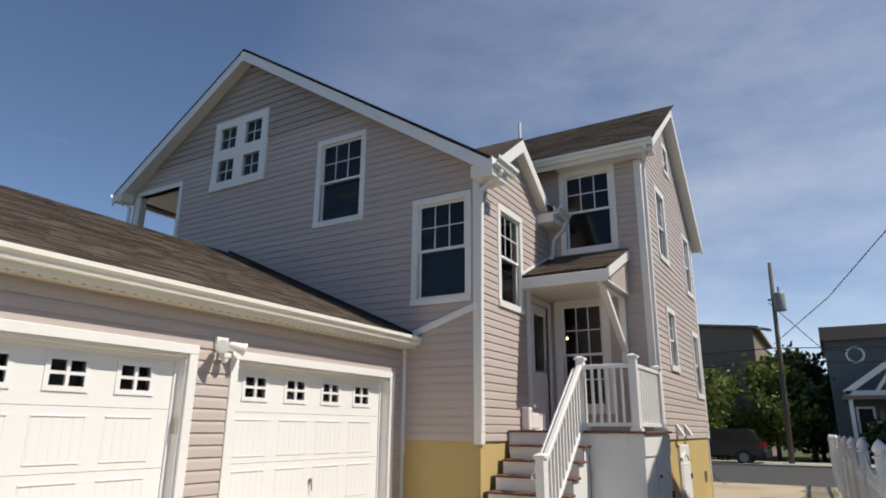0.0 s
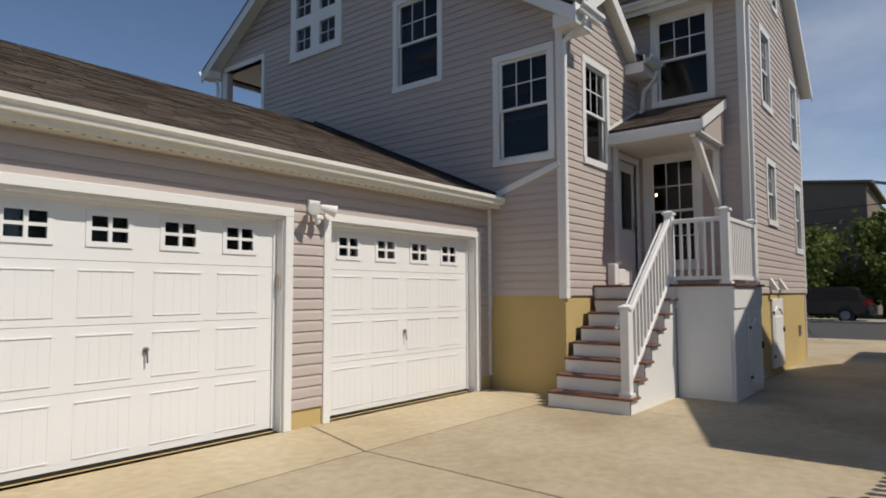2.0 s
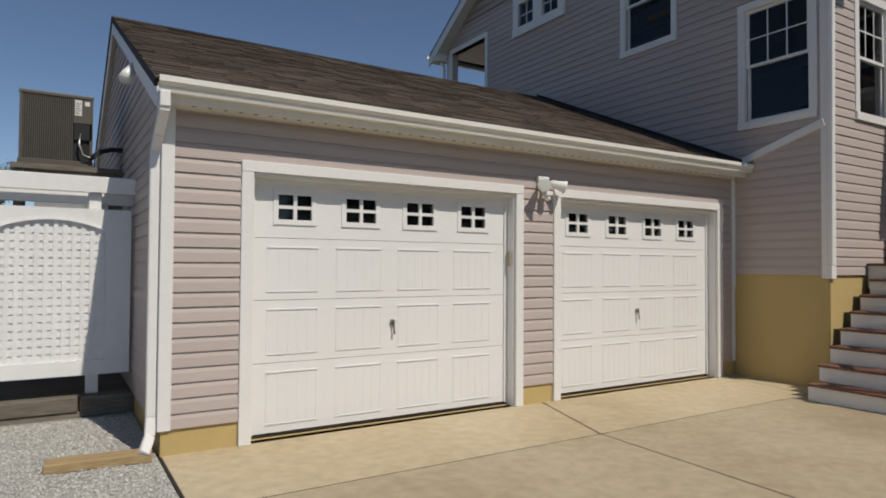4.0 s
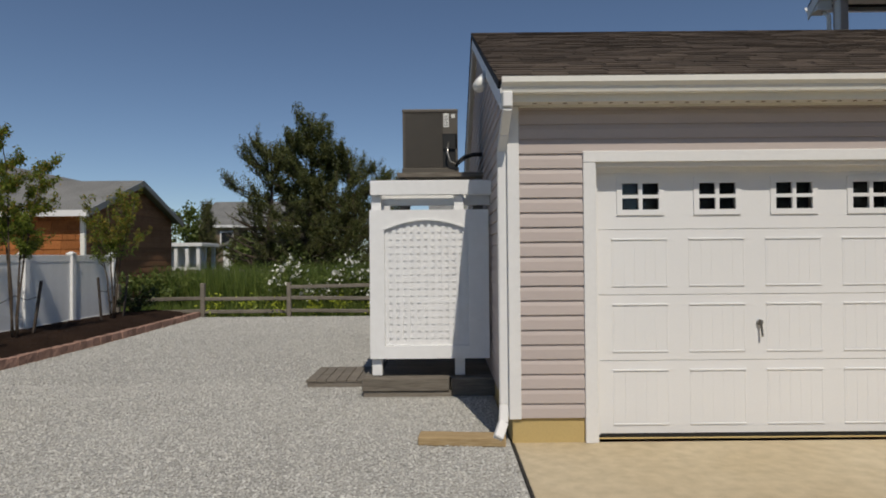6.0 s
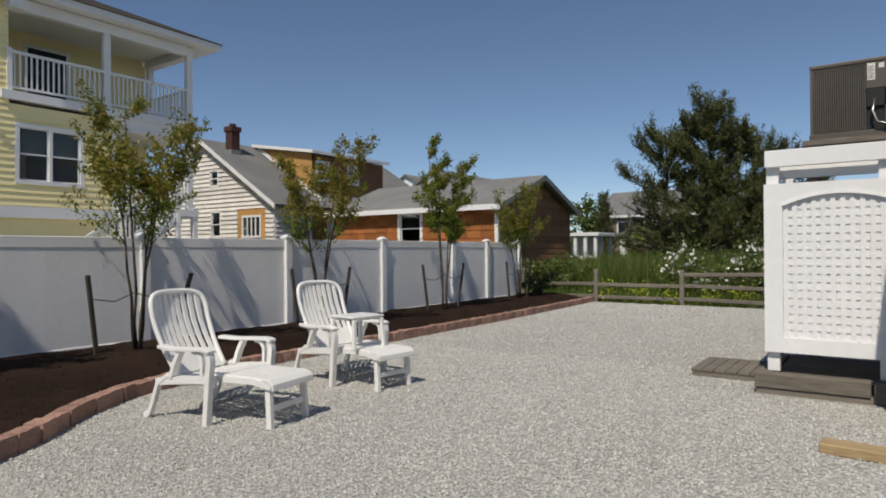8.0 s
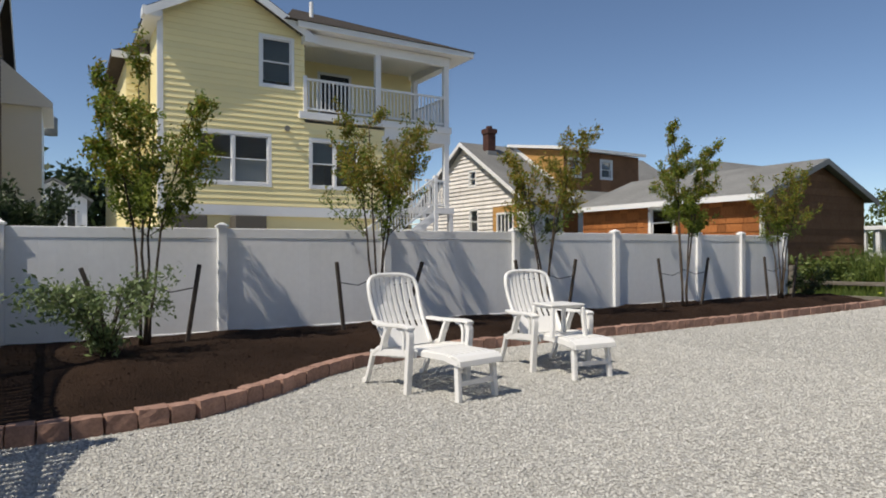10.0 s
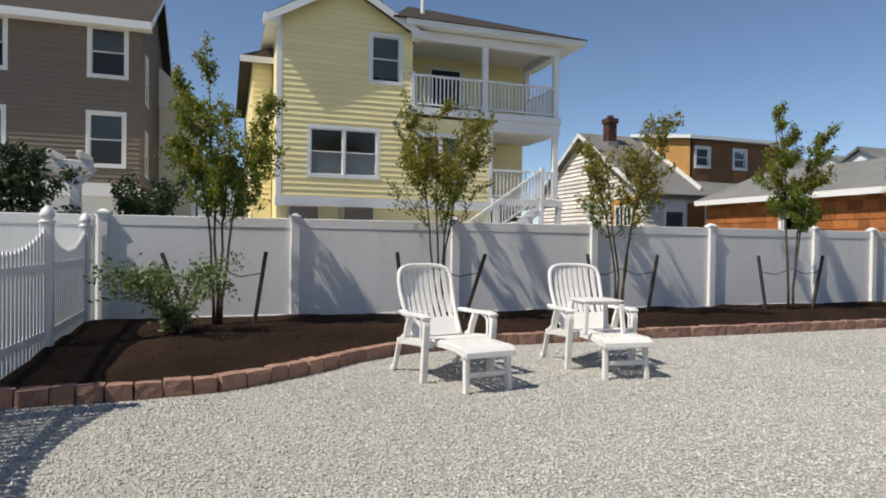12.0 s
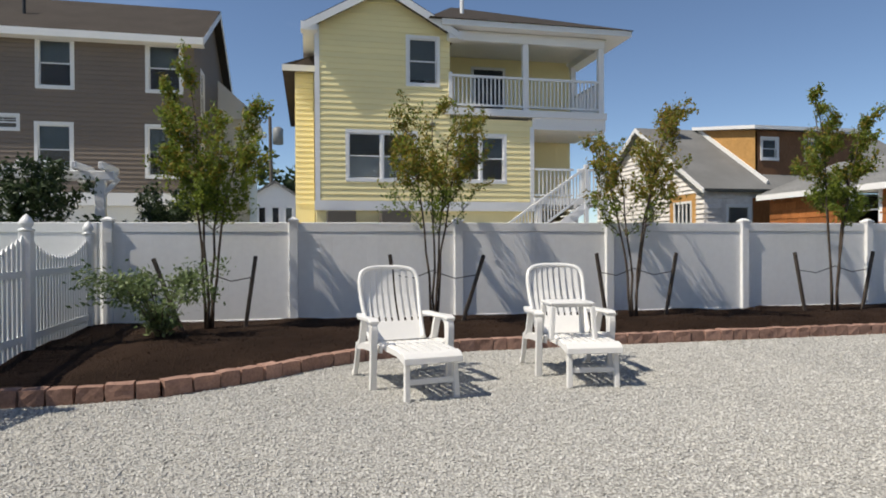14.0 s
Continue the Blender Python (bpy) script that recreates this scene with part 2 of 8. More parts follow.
CAR_GLASS = surface("tinted_glass", (0.012, 0.013, 0.014), 0.05, 0.02, spec=0.7)
RED = surface("tail_light", (0.45, 0.02, 0.015), 0.2, 0.05)
POLE = wood_mat("utility_pole_wood", (0.10, 0.085, 0.07), (0.20, 0.17, 0.14), 0.9, (20, 20, 1.0))
TRANSFORMER = surface("grey_steel", (0.25, 0.26, 0.26), 0.5, 0.1)
BEIGE = surface("beige_plastic", (0.44, 0.39, 0.30), 0.5, 0.06)
BULB = surface("lamp_glass", (0.85, 0.85, 0.82), 0.15, 0.02, spec=0.6)
WARM = Mat("lamp_bulb").m
WARM.node_tree.nodes["Principled BSDF"].inputs["Emission Color"].default_value = (1, 0.75, 0.4, 1)
WARM.node_tree.nodes["Principled BSDF"].inputs["Emission Strength"].default_value = 4


# ---- building blocks ----
PLACE = {}


def thing(name, at=(0, 0, 0), turn=0.0, label="", category="", group="", kind=""):
    """A top-level thing: an Empty at its base."""
    ob = new(name)
    ob.matrix_basis = pose(*at, 0, 0, turn)
    ob.empty_display_size = 0.2
    PLACE[ob] = ob.matrix_basis.copy()
    return tagged(ob, label, category, group, kind)


def mesh_of(name, bm, material, smooth=False, fix=True):
    if fix:
        bmesh.ops.recalc_face_normals(bm, faces=bm.faces[:])
    me = bpy.data.meshes.new(name)
    bm.to_mesh(me)
    bm.free()
    me.materials.append(material)
    if smooth:
        for p in me.polygons:
            p.use_smooth = True
    return me


def attach(ob, parent, local=False):
    """Hang ob under parent; its mesh is in world places, or in the parent's own if local."""
    ob.parent = parent
    if local:
        PLACE[ob] = PLACE[parent] @ ob.matrix_basis
    else:
        ob.matrix_parent_inverse = PLACE[parent].inverted()
        PLACE[ob] = ob.matrix_basis.copy()
    return ob


def part(name, bm, material, parent, label="", local=False, smooth=False, fix=True):
    ob = new(name, mesh_of(name, bm, material, smooth, fix))
    attach(ob, parent, local)
    return tagged(ob, label) if label else ob


def solo(name, bm, material, label, category, group="", kind="", smooth=False, fix=True):
    """A top-level thing that is a single mesh, in world places."""
    ob = new(name, mesh_of(name, bm, material, smooth, fix))
    PLACE[ob] = Matrix.Identity(4)
    return tagged(ob, label, category, group, kind)


def hexa(bm, low, high):
    """A six-sided block from four low and four high corners."""
    a = [bm.verts.new(p) for p in low]
    b = [bm.verts.new(p) for p in high]
    bm.faces.new(a[::-1])
    bm.faces.new(b)
    for i in range(len(a)):
        j = (i + 1) % len(a)
        bm.faces.new((a[i], a[j], b[j], b[i]))
    return bm


def block(bm, x0, x1, y0, y1, z0, z1):
    return hexa(bm, [(x0, y0, z0), (x1, y0, z0), (x1, y1, z0), (x0, y1, z0)],
                [(x0, y0, z1), (x1, y0, z1), (x1, y1, z1), (x0, y1, z1)])


def blocks(*rows):
    bm = bmesh.new()
    for r in rows:
        block(bm, *r)
    return bm


def soft(bm, width=0.008, segments=2):
    bmesh.ops.bevel(bm, geom=bm.edges[:], offset=width, segments=segments, affect="EDGES", profile=0.6)
    return bm


def bar(bm, a, b, w, h, up=(0, 0, 1)):
    """A square bar from a to b, w wide and h high."""
    a, b = Vector(a), Vector(b)
    d = (b - a).normalized()
    u = Vector(up)
    if abs(d.dot(u)) > 0.99:
        u = Vector((1, 0, 0))
    s = d.cross(u).normalized()
    t = s.cross(d).normalized()
    c = [s * w / 2 * i + t * h / 2 * j for i, j in ((-1, -1), (1, -1), (1, 1), (-1, 1))]
    return hexa(bm, [a + k for k in c], [b + k for k in c])


def tube(bm, points, radii, sides=8, closed_ends=True):
    """A round pipe along points."""
    pts = [Vector(p) for p in points]
    if not hasattr(radii, "__len__"):
        radii = [radii] * len(pts)
    rings, side = [], None
    for i, p in enumerate(pts):
        d = (pts[min(i + 1, len(pts) - 1)] - pts[max(i - 1, 0)]).normalized()
        if side is None:
            side = d.orthogonal().normalized()
        side = (side - d * side.dot(d)).normalized()
        other = d.cross(side)
        rings.append([bm.verts.new(p + (side * math.cos(k * math.tau / sides) + other * math.sin(k * math.tau / sides)) * radii[i])
                      for k in range(sides)])
    for r0, r1 in zip(rings, rings[1:]):
        for k in range(sides):
            bm.faces.new((r0[k], r0[(k + 1) % sides], r1[(k + 1) % sides], r1[k]))
    if closed_ends:
        bm.faces.new(rings[0][::-1])
        bm.faces.new(rings[-1])
    return bm


def lathe(bm, at, profile, sides=16):
    """A turned shape: profile rows of radius and height."""
    x, y, z = at
    rings = [[bm.verts.new((x + r * math.cos(k * math.tau / sides), y + r * math.sin(k * math.tau / sides), z + h)) for k in range(sides)]
             for r, h in profile]
    for r0, r1 in zip(rings, rings[1:]):
        for k in range(sides):
            bm.faces.new((r0[k], r0[(k + 1) % sides], r1[(k + 1) % sides], r1[k]))
    bm.faces.new(rings[0][::-1])
    bm.faces.new(rings[-1])
    return bm


def extrude(bm, outline, a, b):
    """A prism: outline as points of the first end, moved by b - a."""
    d = Vector(b) - Vector(a)
    low = [Vector(p) for p in outline]
    return hexa(bm, low, [p + d for p in low])


class Plane:
    """A wall's own axes: u along it, d out of it, z up."""

    def __init__(self, origin, u, n):
        self.o, self.u, self.n = Vector(origin), Vector(u), Vector(n)

    def __call__(self, u, d, z):
        return self.o + self.u * u + self.n * d + Vector((0, 0, z))

    def block(self, bm, u0, u1, d0, d1, z0, z1):
        return hexa(bm, [self(u0, d0, z0), self(u1, d0, z0), self(u1, d1, z0), self(u0, d1, z0)],
                    [self(u0, d0, z1), self(u1, d0, z1), self(u1, d1, z1), self(u0, d1, z1)])


def top_at(top, u):
    for (a, za), (b, zb) in zip(top, top[1:]):
        if a - 1e-6 <= u <= b + 1e-6:
            return za + (zb - za) * (u - a) / max(b - a, 1e-6)
    return top[-1][1]


def wall(name, plane, top, z0, holes, material, parent, thick=0.14, label=""):
    """A wall under the line top (rows of u, z), with holes (u0, u1, z0, z1) right through it."""
    bm = bmesh.new()
    us = sorted({u for u, _ in top} | {v for h in holes for v in h[:2] if top[0][0] < v < top[-1][0]})
    for a, b in zip(us, us[1:]):
        mid = (a + b) / 2
        z = z0
        for h in sorted((h for h in holes if h[0] < mid < h[1]), key=lambda h: h[2]):
            if h[2] > z + 0.001:
                plane.block(bm, a, b, -thick, 0, z, h[2])
            z = h[3]
        za, zb = top_at(top, a + 1e-4), top_at(top, b - 1e-4)
        if max(za, zb) > z + 0.001:
            hexa(bm, [plane(a, -thick, z), plane(b, -thick, z), plane(b, 0, z), plane(a, 0, z)],
                 [plane(a, -thick, max(za, z)), plane(b, -thick, max(zb, z)), plane(b, 0, max(zb, z)), plane(a, 0, max(za, z))])
    return part(name, bm, material, parent, label)


def span_at(top, z):
    """Where the wall under the line top is at least z high: its two ends."""
    lo, hi = None, None
    for (a, za), (b, zb) in zip(top, top[1:]):
        if za >= z and lo is None:
            lo = a
        if za < z <= zb and lo is None:
            lo = a + (b - a) * (z - za) / (zb - za)
        if zb >= z:
            hi = b
        if zb < z <= za:
            hi = a + (b - a) * (z - za) / (zb - za)
    return lo, hi


def siding(plane, top, z0, holes, material, parent, lap=0.115, out=0.016, name="siding_board", flat=0.62):
    """Lapped boards over a wall, each a piece of its own, cut round the holes."""
    zmax = max(z for _, z in top)
    k = 0
    while z0 + k * lap < zmax - 0.01:
        b0, b1 = z0 + k * lap, min(z0 + (k + 1) * lap, zmax)
        cuts = sorted({b0, b1} | {v for h in holes for v in h[2:4] if b0 < v < b1})
        for c0, c1 in zip(cuts, cuts[1:]):
            if c1 - c0 < 0.006:
                continue
            lo0, hi0 = span_at(top, c0)
            lo1, hi1 = span_at(top, c1 - 1e-4)
            if lo0 is None or hi0 is None:
                continue
            if lo1 is None or hi1 is None:
                lo1 = hi1 = (lo0 + hi0) / 2
            ends = [(lo0, lo1)]
            for h in sorted(h for h in holes if h[2] < (c0 + c1) / 2 < h[3] and h[1] > lo0 and h[0] < hi0):
                ends += [(h[0], h[0]), (h[1], h[1])]
            ends.append((hi0, hi1))
            turn_z = b0 + flat * lap
            mid = turn_z if c0 < turn_z < c1 else None
            levels = [c0] + ([mid] if mid else []) + [c1 - 0.001]
            depth = [out - 0.004 * (c - b0) / (flat * lap) if flat and c <= turn_z + 1e-6 else out - 0.004 - (out - 0.006) * (c - turn_z) / ((1 - flat) * lap) for c in levels]
            for (a0, a1), (e0, e1) in zip(ends[::2], ends[1::2]):
                if e0 - a0 < 0.01 or e1 < a1:
                    continue
                bm = bmesh.new()
                rings = []
                for c, d in zip(levels, depth):
                    g = (c - c0) / (c1 - c0)
                    l, h = a0 + (a1 - a0) * g, e0 + (e1 - e0) * g
                    rings.append([bm.verts.new(p) for p in (plane(l, 0.001, c), plane(h, 0.001, c), plane(h, d, c), plane(l, d, c))])
                bm.faces.new(rings[0][::-1])
                bm.faces.new(rings[-1])
                for r0, r1 in zip(rings, rings[1:]):
                    for i in range(4):
                        bm.faces.new((r0[i], r0[(i + 1) % 4], r1[(i + 1) % 4], r1[i]))
                part(name, bm, material, parent)
        k += 1


def trim_frame(plane, u0, u1, z0, z1, w, d0, d1, sill=True, bottom=True):
    """Casing boards round an opening."""
    bm = bmesh.new()
    plane.block(bm, u0, u1, d0, d1, z1 - w, z1)
    low = z0 + w if bottom else z0
    plane.block(bm, u0, u0 + w, d0, d1 - 0.003, low, z1 - w)
    plane.block(bm, u1 - w, u1, d0, d1 - 0.003, low, z1 - w)
    if bottom:
        plane.block(bm, u0, u1, d0, d1 + (0.012 if sill else 0), z0, z0 + w)
    return bm


def window(plane, u0, u1, z0, z1, parent, casing=0.1, cols=3, rows=2, lower=False, blind=0.0, trim=None, units=1, label=""):
    """A sash window with its casing, whose outer edges are given: upper sash with muntins over a clear lower one."""
    trim = trim or WHITE
    top = part("window", trim_frame(plane, u0, u1, z0, z1, casing, -0.02, 0.03), trim, parent, label)
    step = (u1 - u0 - 2 * casing + 0.07 * (units - 1)) / units
    for unit in range(units):
        a = u0 + casing + unit * step
        b = a + step - 0.07 * (units > 1)
        if unit:
            part("mullion", plane.block(bmesh.new(), a - 0.07, a, -0.06, 0.022, z0 + casing, z1 - casing), trim, top)
        c, d = z0 + casing, z1 - casing
        mid = (c + d) / 2
        for k, (s0, s1, dep) in enumerate(((c, mid + 0.02, -0.07), (mid - 0.02, d, -0.045))):
            part("sash", trim_frame(plane, a, b, s0, s1, 0.04, dep, dep + 0.03, sill=False), trim, top)
            part("pane", plane.block(bmesh.new(), a + 0.03, b - 0.03, dep + 0.010, dep + 0.016, s0 + 0.03, s1 - 0.03), GLASS, top)
            if (k == 1 or lower) and cols:
                bm = bmesh.new()
                for i in range(1, cols):
                    u = a + 0.04 + (b - a - 0.08) * i / cols
                    plane.block(bm, u - 0.008, u + 0.008, dep + 0.017, dep + 0.024, s0 + 0.04, s1 - 0.04)
                for i in range(1, rows):
                    z = s0 + 0.04 + (s1 - s0 - 0.08) * i / rows
                    plane.block(bm, a + 0.04, b - 0.04, dep + 0.0175, dep + 0.0235, z - 0.008, z + 0.008)
                part("muntin", bm, trim, top)
        if blind:
            part("blind", plane.block(bmesh.new(), a + 0.01, b - 0.01, -0.13, -0.12, d - (d - c) * blind, d), BLIND, top)
    return top


def hole_of(u0, u1, z0, z1, casing=0.1):
    return (u0 + casing - 0.02, u1 - casing + 0.02, z0 + casing - 0.02, z1 - casing + 0.02)


def roof_slab(name, corners, thick, material, parent, label=""):
    """A roof sheet from its four top corners."""
    p = [Vector(c) for c in corners]
    n = (p[1] - p[0]).cross(p[3] - p[0]).normalized()
    if n.z < 0:
        n = -n
    return part(name, hexa(bmesh.new(), [v - n * thick for v in p], p), material, parent, label)


def gutter(bm, a, b, out, size=0.12):
    """A rain gutter with a moulded front from a to b; out points away from the wall."""
    a, b, o = Vector(a), Vector(b), Vector(out).normalized()
    prof = [(0, 0), (0, -size), (0.62 * size, -size), (0.75 * size, -0.6 * size), (size, -0.38 * size), (size, 0.0),
            (0.9 * size, 0.0), (0.88 * size, -0.33 * size), (0.66 * size, -0.55 * size), (0.56 * size, -0.9 * size), (0.08 * size, -0.9 * size), (0.08 * size, 0)]
    low = [a + o * x + Vector((0, 0, z)) for x, z in prof]
    va = [bm.verts.new(p) for p in low]
    vb = [bm.verts.new(p + (b - a)) for p in low]
    for i in range(len(va)):
        j = (i + 1) % len(va)
        bm.faces.new((va[i], va[j], vb[j], vb[i]))
    for ring in (va, vb):
        for q in ((0, 1, 10, 11), (1, 2, 9, 10), (2, 3, 8, 9), (3, 4, 7, 8), (4, 5, 6, 7)):
            bm.faces.new([ring[i] for i in q])
    return bm


def shingles(parent, eave_a, eave_b, ridge_a, ridge_b, material, tab=0.3, lap=0.14, near=300, lift=0.004):
    """Rows of shingle tabs over a roof face: the lowest rows as pieces, the rest in one mesh."""
    rng = random.Random(5)
    ea, eb, ra, rb = (Vector(v) for v in (eave_a, eave_b, ridge_a, ridge_b))
    rows = max(1, int((ra - ea).length / lap))
    along = (eb - ea).normalized()
    up = (ra - ea).normalized()
    up = (up - along * up.dot(along)).normalized()
    n = along.cross(up).normalized()
    if n.z < 0:
        n = -n
    protos = []
    for k in range(4):
        w, h = tab - 0.006, lap + 0.02
        t0 = 0.010 + 0.005 * (k % 2)
        bm = bmesh.new()
        hexa(bm, [(0, 0, 0), (w, 0, 0), (w, h, 0), (0, h, 0)], [(0, 0.002 * k, t0), (w, 0.003 * (k % 3), t0), (w, h, 0.003), (0, h, 0.003)])
        protos.append(mesh_of("shingle", bm, material))
    rest, made = bmesh.new(), 0
    turn = Matrix((along, up, n)).transposed().to_4x4()
    for r in range(rows):
        f = r / rows
        a, b = ea.lerp(ra, f), eb.lerp(rb, f)
        length = (b - a).length
        s = -rng.random() * tab
        while s < length - 0.02:
            wide = min(tab, length - max(s, 0.0))
            p = a + along * max(s, 0.0) + n * lift
            k = rng.randrange(4)
            if made < near and s >= 0 and wide > tab - 0.01:
                ob = new("shingle", protos[k])
                ob.matrix_basis = Matrix.Translation(p) @ turn
                attach(ob, parent)
                made += 1
            else:
                w = (wide if s >= 0 else tab + s) - 0.006
                t0 = 0.010 + 0.005 * (k % 2)
                if w > 0.02:
                    q = [p, p + along * w, p + along * w + up * (lap + 0.02), p + up * (lap + 0.02)]
                    hexa(rest, q, [q[0] + n * t0, q[1] + n * t0, q[2] + n * 0.003, q[3] + n * 0.003])
            s += tab
    part("shingle_field", rest, material, parent, fix=False)["kind"] = "stuff"


# ---- ground ----
KERB = [(-4.95, -5.6), (-4.93, -4.4), (-5.03, -3.7), (-5.45, -3.0), (-5.98, -2.4), (-6.35, -1.75), (-6.62, -0.6), (-6.64, 2.0),
        (-6.64, 6.0), (-6.75, 9.0), (-6.85, 11.2)]


def kerb_x(y):
    for (xa, ya), (xb, yb) in zip(KERB, KERB[1:]):
        if ya <= y <= yb:
            return xa + (xb - xa) * (y - ya) / (yb - ya)
    return KERB[0][0] if y < KERB[0][1] else KERB[-1][0]


def fence_x(y):
    return -8.62 - max(0.0, 2.2 - y) * 0.038


bm = bmesh.new()
bmesh.ops.create_grid(bm, x_segments=2, y_segments=2, size=900)
bmesh.ops.translate(bm, vec=(0, 0, -0.14), verts=bm.verts[:])
solo("ground", bm, GRASS, "sandy grass ground reaching the horizon", "ground", kind="structure")

bm = blocks((-9.2, -0.05, -6.2, 11.05, -0.13, 0.0))
solo("gravel_yard", bm, GRAVEL, "pale grey crushed stone yard surface", "ground", kind="structure")
# unseen behind the fence; pale surface added to bounce light onto the yellow house
solo("side_yard", blocks((-60, -9.25, -40, 12.5, -0.13, -0.02)), GRAVEL, "neighbouring yards hidden by the fence, pale stone to bounce light", "ground", kind="structure")
solo("road", blocks((21.8, 34.6, -70, 70, -0.13, -0.06)), ASPHALT, "grey asphalt street", "road", kind="structure")
solo("pavement", blocks((34.6, 38.0, -70, 70, -0.13, 0.03)), PAVING, "pale concrete sidewalk across the street", "pavement", kind="structure")

drive = thing("driveway", (0, -3, -0.13), label="tan concrete driveway slabs with open joints", category="driveway", kind="structure")
part("joint_bed", blocks((-0.04, 21.8, -6.0, 0.12, -0.125, -0.004)), FELT, drive)
# joints run a little askew: x at the yard's far edge, at the cross joint and at the wall
DX = [(-0.03, -0.03, -0.03), (3.18, 3.37, 3.80), (6.60, 6.76, 7.0), (10.0, 10.0, 10.0), (13.2, 13.2, 13.2), (16.4, 16.4, 16.4), (19.2, 19.2, 19.2), (21.8, 21.8, 21.8)]
DY = [-6.0, -1.235, 0.1]
for xa, xb in zip(DX, DX[1:]):
    for k, (ya, yb) in enumerate(zip(DY, DY[1:])):
        ring = [(xa[k] + 0.008, ya + 0.008), (xb[k] - 0.008, ya + 0.008), (xb[k + 1] - 0.008, yb - 0.008), (xa[k + 1] + 0.008, yb - 0.008)]
        bm = hexa(bmesh.new(), [(x, y, -0.12) for x, y in ring], [(x, y, 0.0) for x, y in ring])
        part("slab", soft(bm, 0.006, 1), CONCRETE if k else CONCRETE_WORN, drive)

# ---- garage ----
garage = thing("garage", (3.6, 0, 0), label="attached two-door garage in pinkish grey vinyl siding with white trim", category="garage")
GF = Plane((0, 0, 0), (1, 0, 0), (0, -1, 0))
GX = -0.036
GS = Plane((GX, 0, 0), (0, 1, 0), (-1, 0, 0))
D1, D2 = (0.646, 3.385), (4.01, 6.80)
G_RIDGE, G_Z, EAVE_Z, EAVE_Y = 4.1, 4.735, 2.834, -0.225
holes = [(*D1, 0.0, 2.23), (*D2, 0.0, 2.23)]
front = wall("wall_front", GF, [(GX, 2.75), (7.2, 2.75)], 0.2, holes, SIDING, garage)
wall("foundation", Plane((0, 0.004, 0), (1, 0, 0), (0, -1, 0)), [(GX + 0.006, 0.2), (7.2, 0.2)], -0.1, holes, STUCCO, garage, 0.16)
side_top = [(0.004, 2.82), (G_RIDGE, 4.62), (8.2, 2.82)]
side = wall("wall_side", GS, side_top, 0.2, [], SIDING, garage)
wall("foundation", Plane((GX + 0.004, 0, 0), (0, 1, 0), (-1, 0, 0)), [(0.012, 0.2), (8.2, 0.2)], -0.1, [], STUCCO, garage, 0.16)
part("wall_back", blocks((0, 7.2, 8.06, 8.2, -0.1, 2.8)), SIDING, garage)
part("inner_floor", blocks((0.15, 7.2, 0.2, 8.05, -0.05, 0.02)), PAVING, garage)

TR = 0.10
for a, b in (D1, D2):
    part("door_head", soft(GF.block(bmesh.new(), a - TR, b + TR, -0.005, 0.035, 2.23, 2.32), 0.004, 1), WHITE, garage)
    part("door_jamb", soft(GF.block(bmesh.new(), a - TR, a, -0.005, 0.032, 0.0, 2.23), 0.004, 1), WHITE, garage)
    part("door_jamb", soft(GF.block(bmesh.new(), b, b + TR, -0.005, 0.032, 0.0, 2.23), 0.004, 1), WHITE, garage)
    for row in ((a - 0.02, b + 0.02, -0.19, -0.006, 2.20, 2.229), (a - 0.02, a + 0.012, -0.19, -0.006, 0.0, 2.199), (b - 0.012, b + 0.02, -0.19, -0.006, 0.0, 2.199)):
        part("jamb_liner", GF.block(bmesh.new(), *row), WHITE, garage)
    for row in ((a + 0.012, a + 0.05, -0.135, -0.11, 0.03, 2.16), (b - 0.05, b - 0.012, -0.135, -0.11, 0.03, 2.16), (a + 0.012, b - 0.012, -0.135, -0.11, 2.16, 2.20)):
        part("stop_moulding", GF.block(bmesh.new(), *row), WHITE, garage)

bm = bmesh.new()
GF.block(bm, GX - 0.022, 0.038, 0.0, 0.022, 0.19, 2.688)
GF.block(bm, GX - 0.022, GX, -0.09, 0.0, 0.19, 2.72)
part("corner_board", soft(bm, 0.004, 1), WHITE, garage)
bm = bmesh.new()
GF.block(bm, 7.13, 7.2, 0.0, 0.02, 0.2, 2.688)
part("corner_board", bm, WHITE, garage)

# eaves, gutter and downspout
part("soffit", blocks((-0.11, 7.18, -0.185, 0.0, 2.69, 2.71)), CREAM, garage)
part("frieze_strip", blocks((0.04, 7.18, -0.03, -0.018, 2.672, 2.69)), CREAM, garage)
for k in range(59):
    part("soffit_vent", blocks((0.14 + 0.12 * k, 0.17 + 0.12 * k, -0.105, -0.085, 2.686, 2.689)), TAN, garage)
part("fascia", blocks((-0.11, 7.18, -0.205, -0.185, 2.675, 2.83)), CREAM, garage)
part("gutter", gutter(bmesh.new(), (-0.12, -0.205, 2.842), (7.18, -0.205, 2.842), (0, -1, 0), 0.112), CREAM, garage, "cream aluminium rain gutter")
bm = bmesh.new()
path = [(-0.075, -0.26, 2.74), (-0.075, -0.26, 2.62), (-0.085, -0.06, 2.46), (-0.095, 0.045, 2.34), (-0.095, 0.045, 0.30), (-0.105, 0.01, 0.16), (-0.16, -0.12, 0.07)]
for p, q in zip(path, path[1:]):
    bar(bm, p, q, 0.075, 0.055, (0, 1, 0))
bmesh.ops.bevel(bm, geom=bm.edges[:], offset=0.008, segments=1, affect="EDGES")
part("downspout", bm, WHITE, garage, "white downspout with a kicked-out foot")

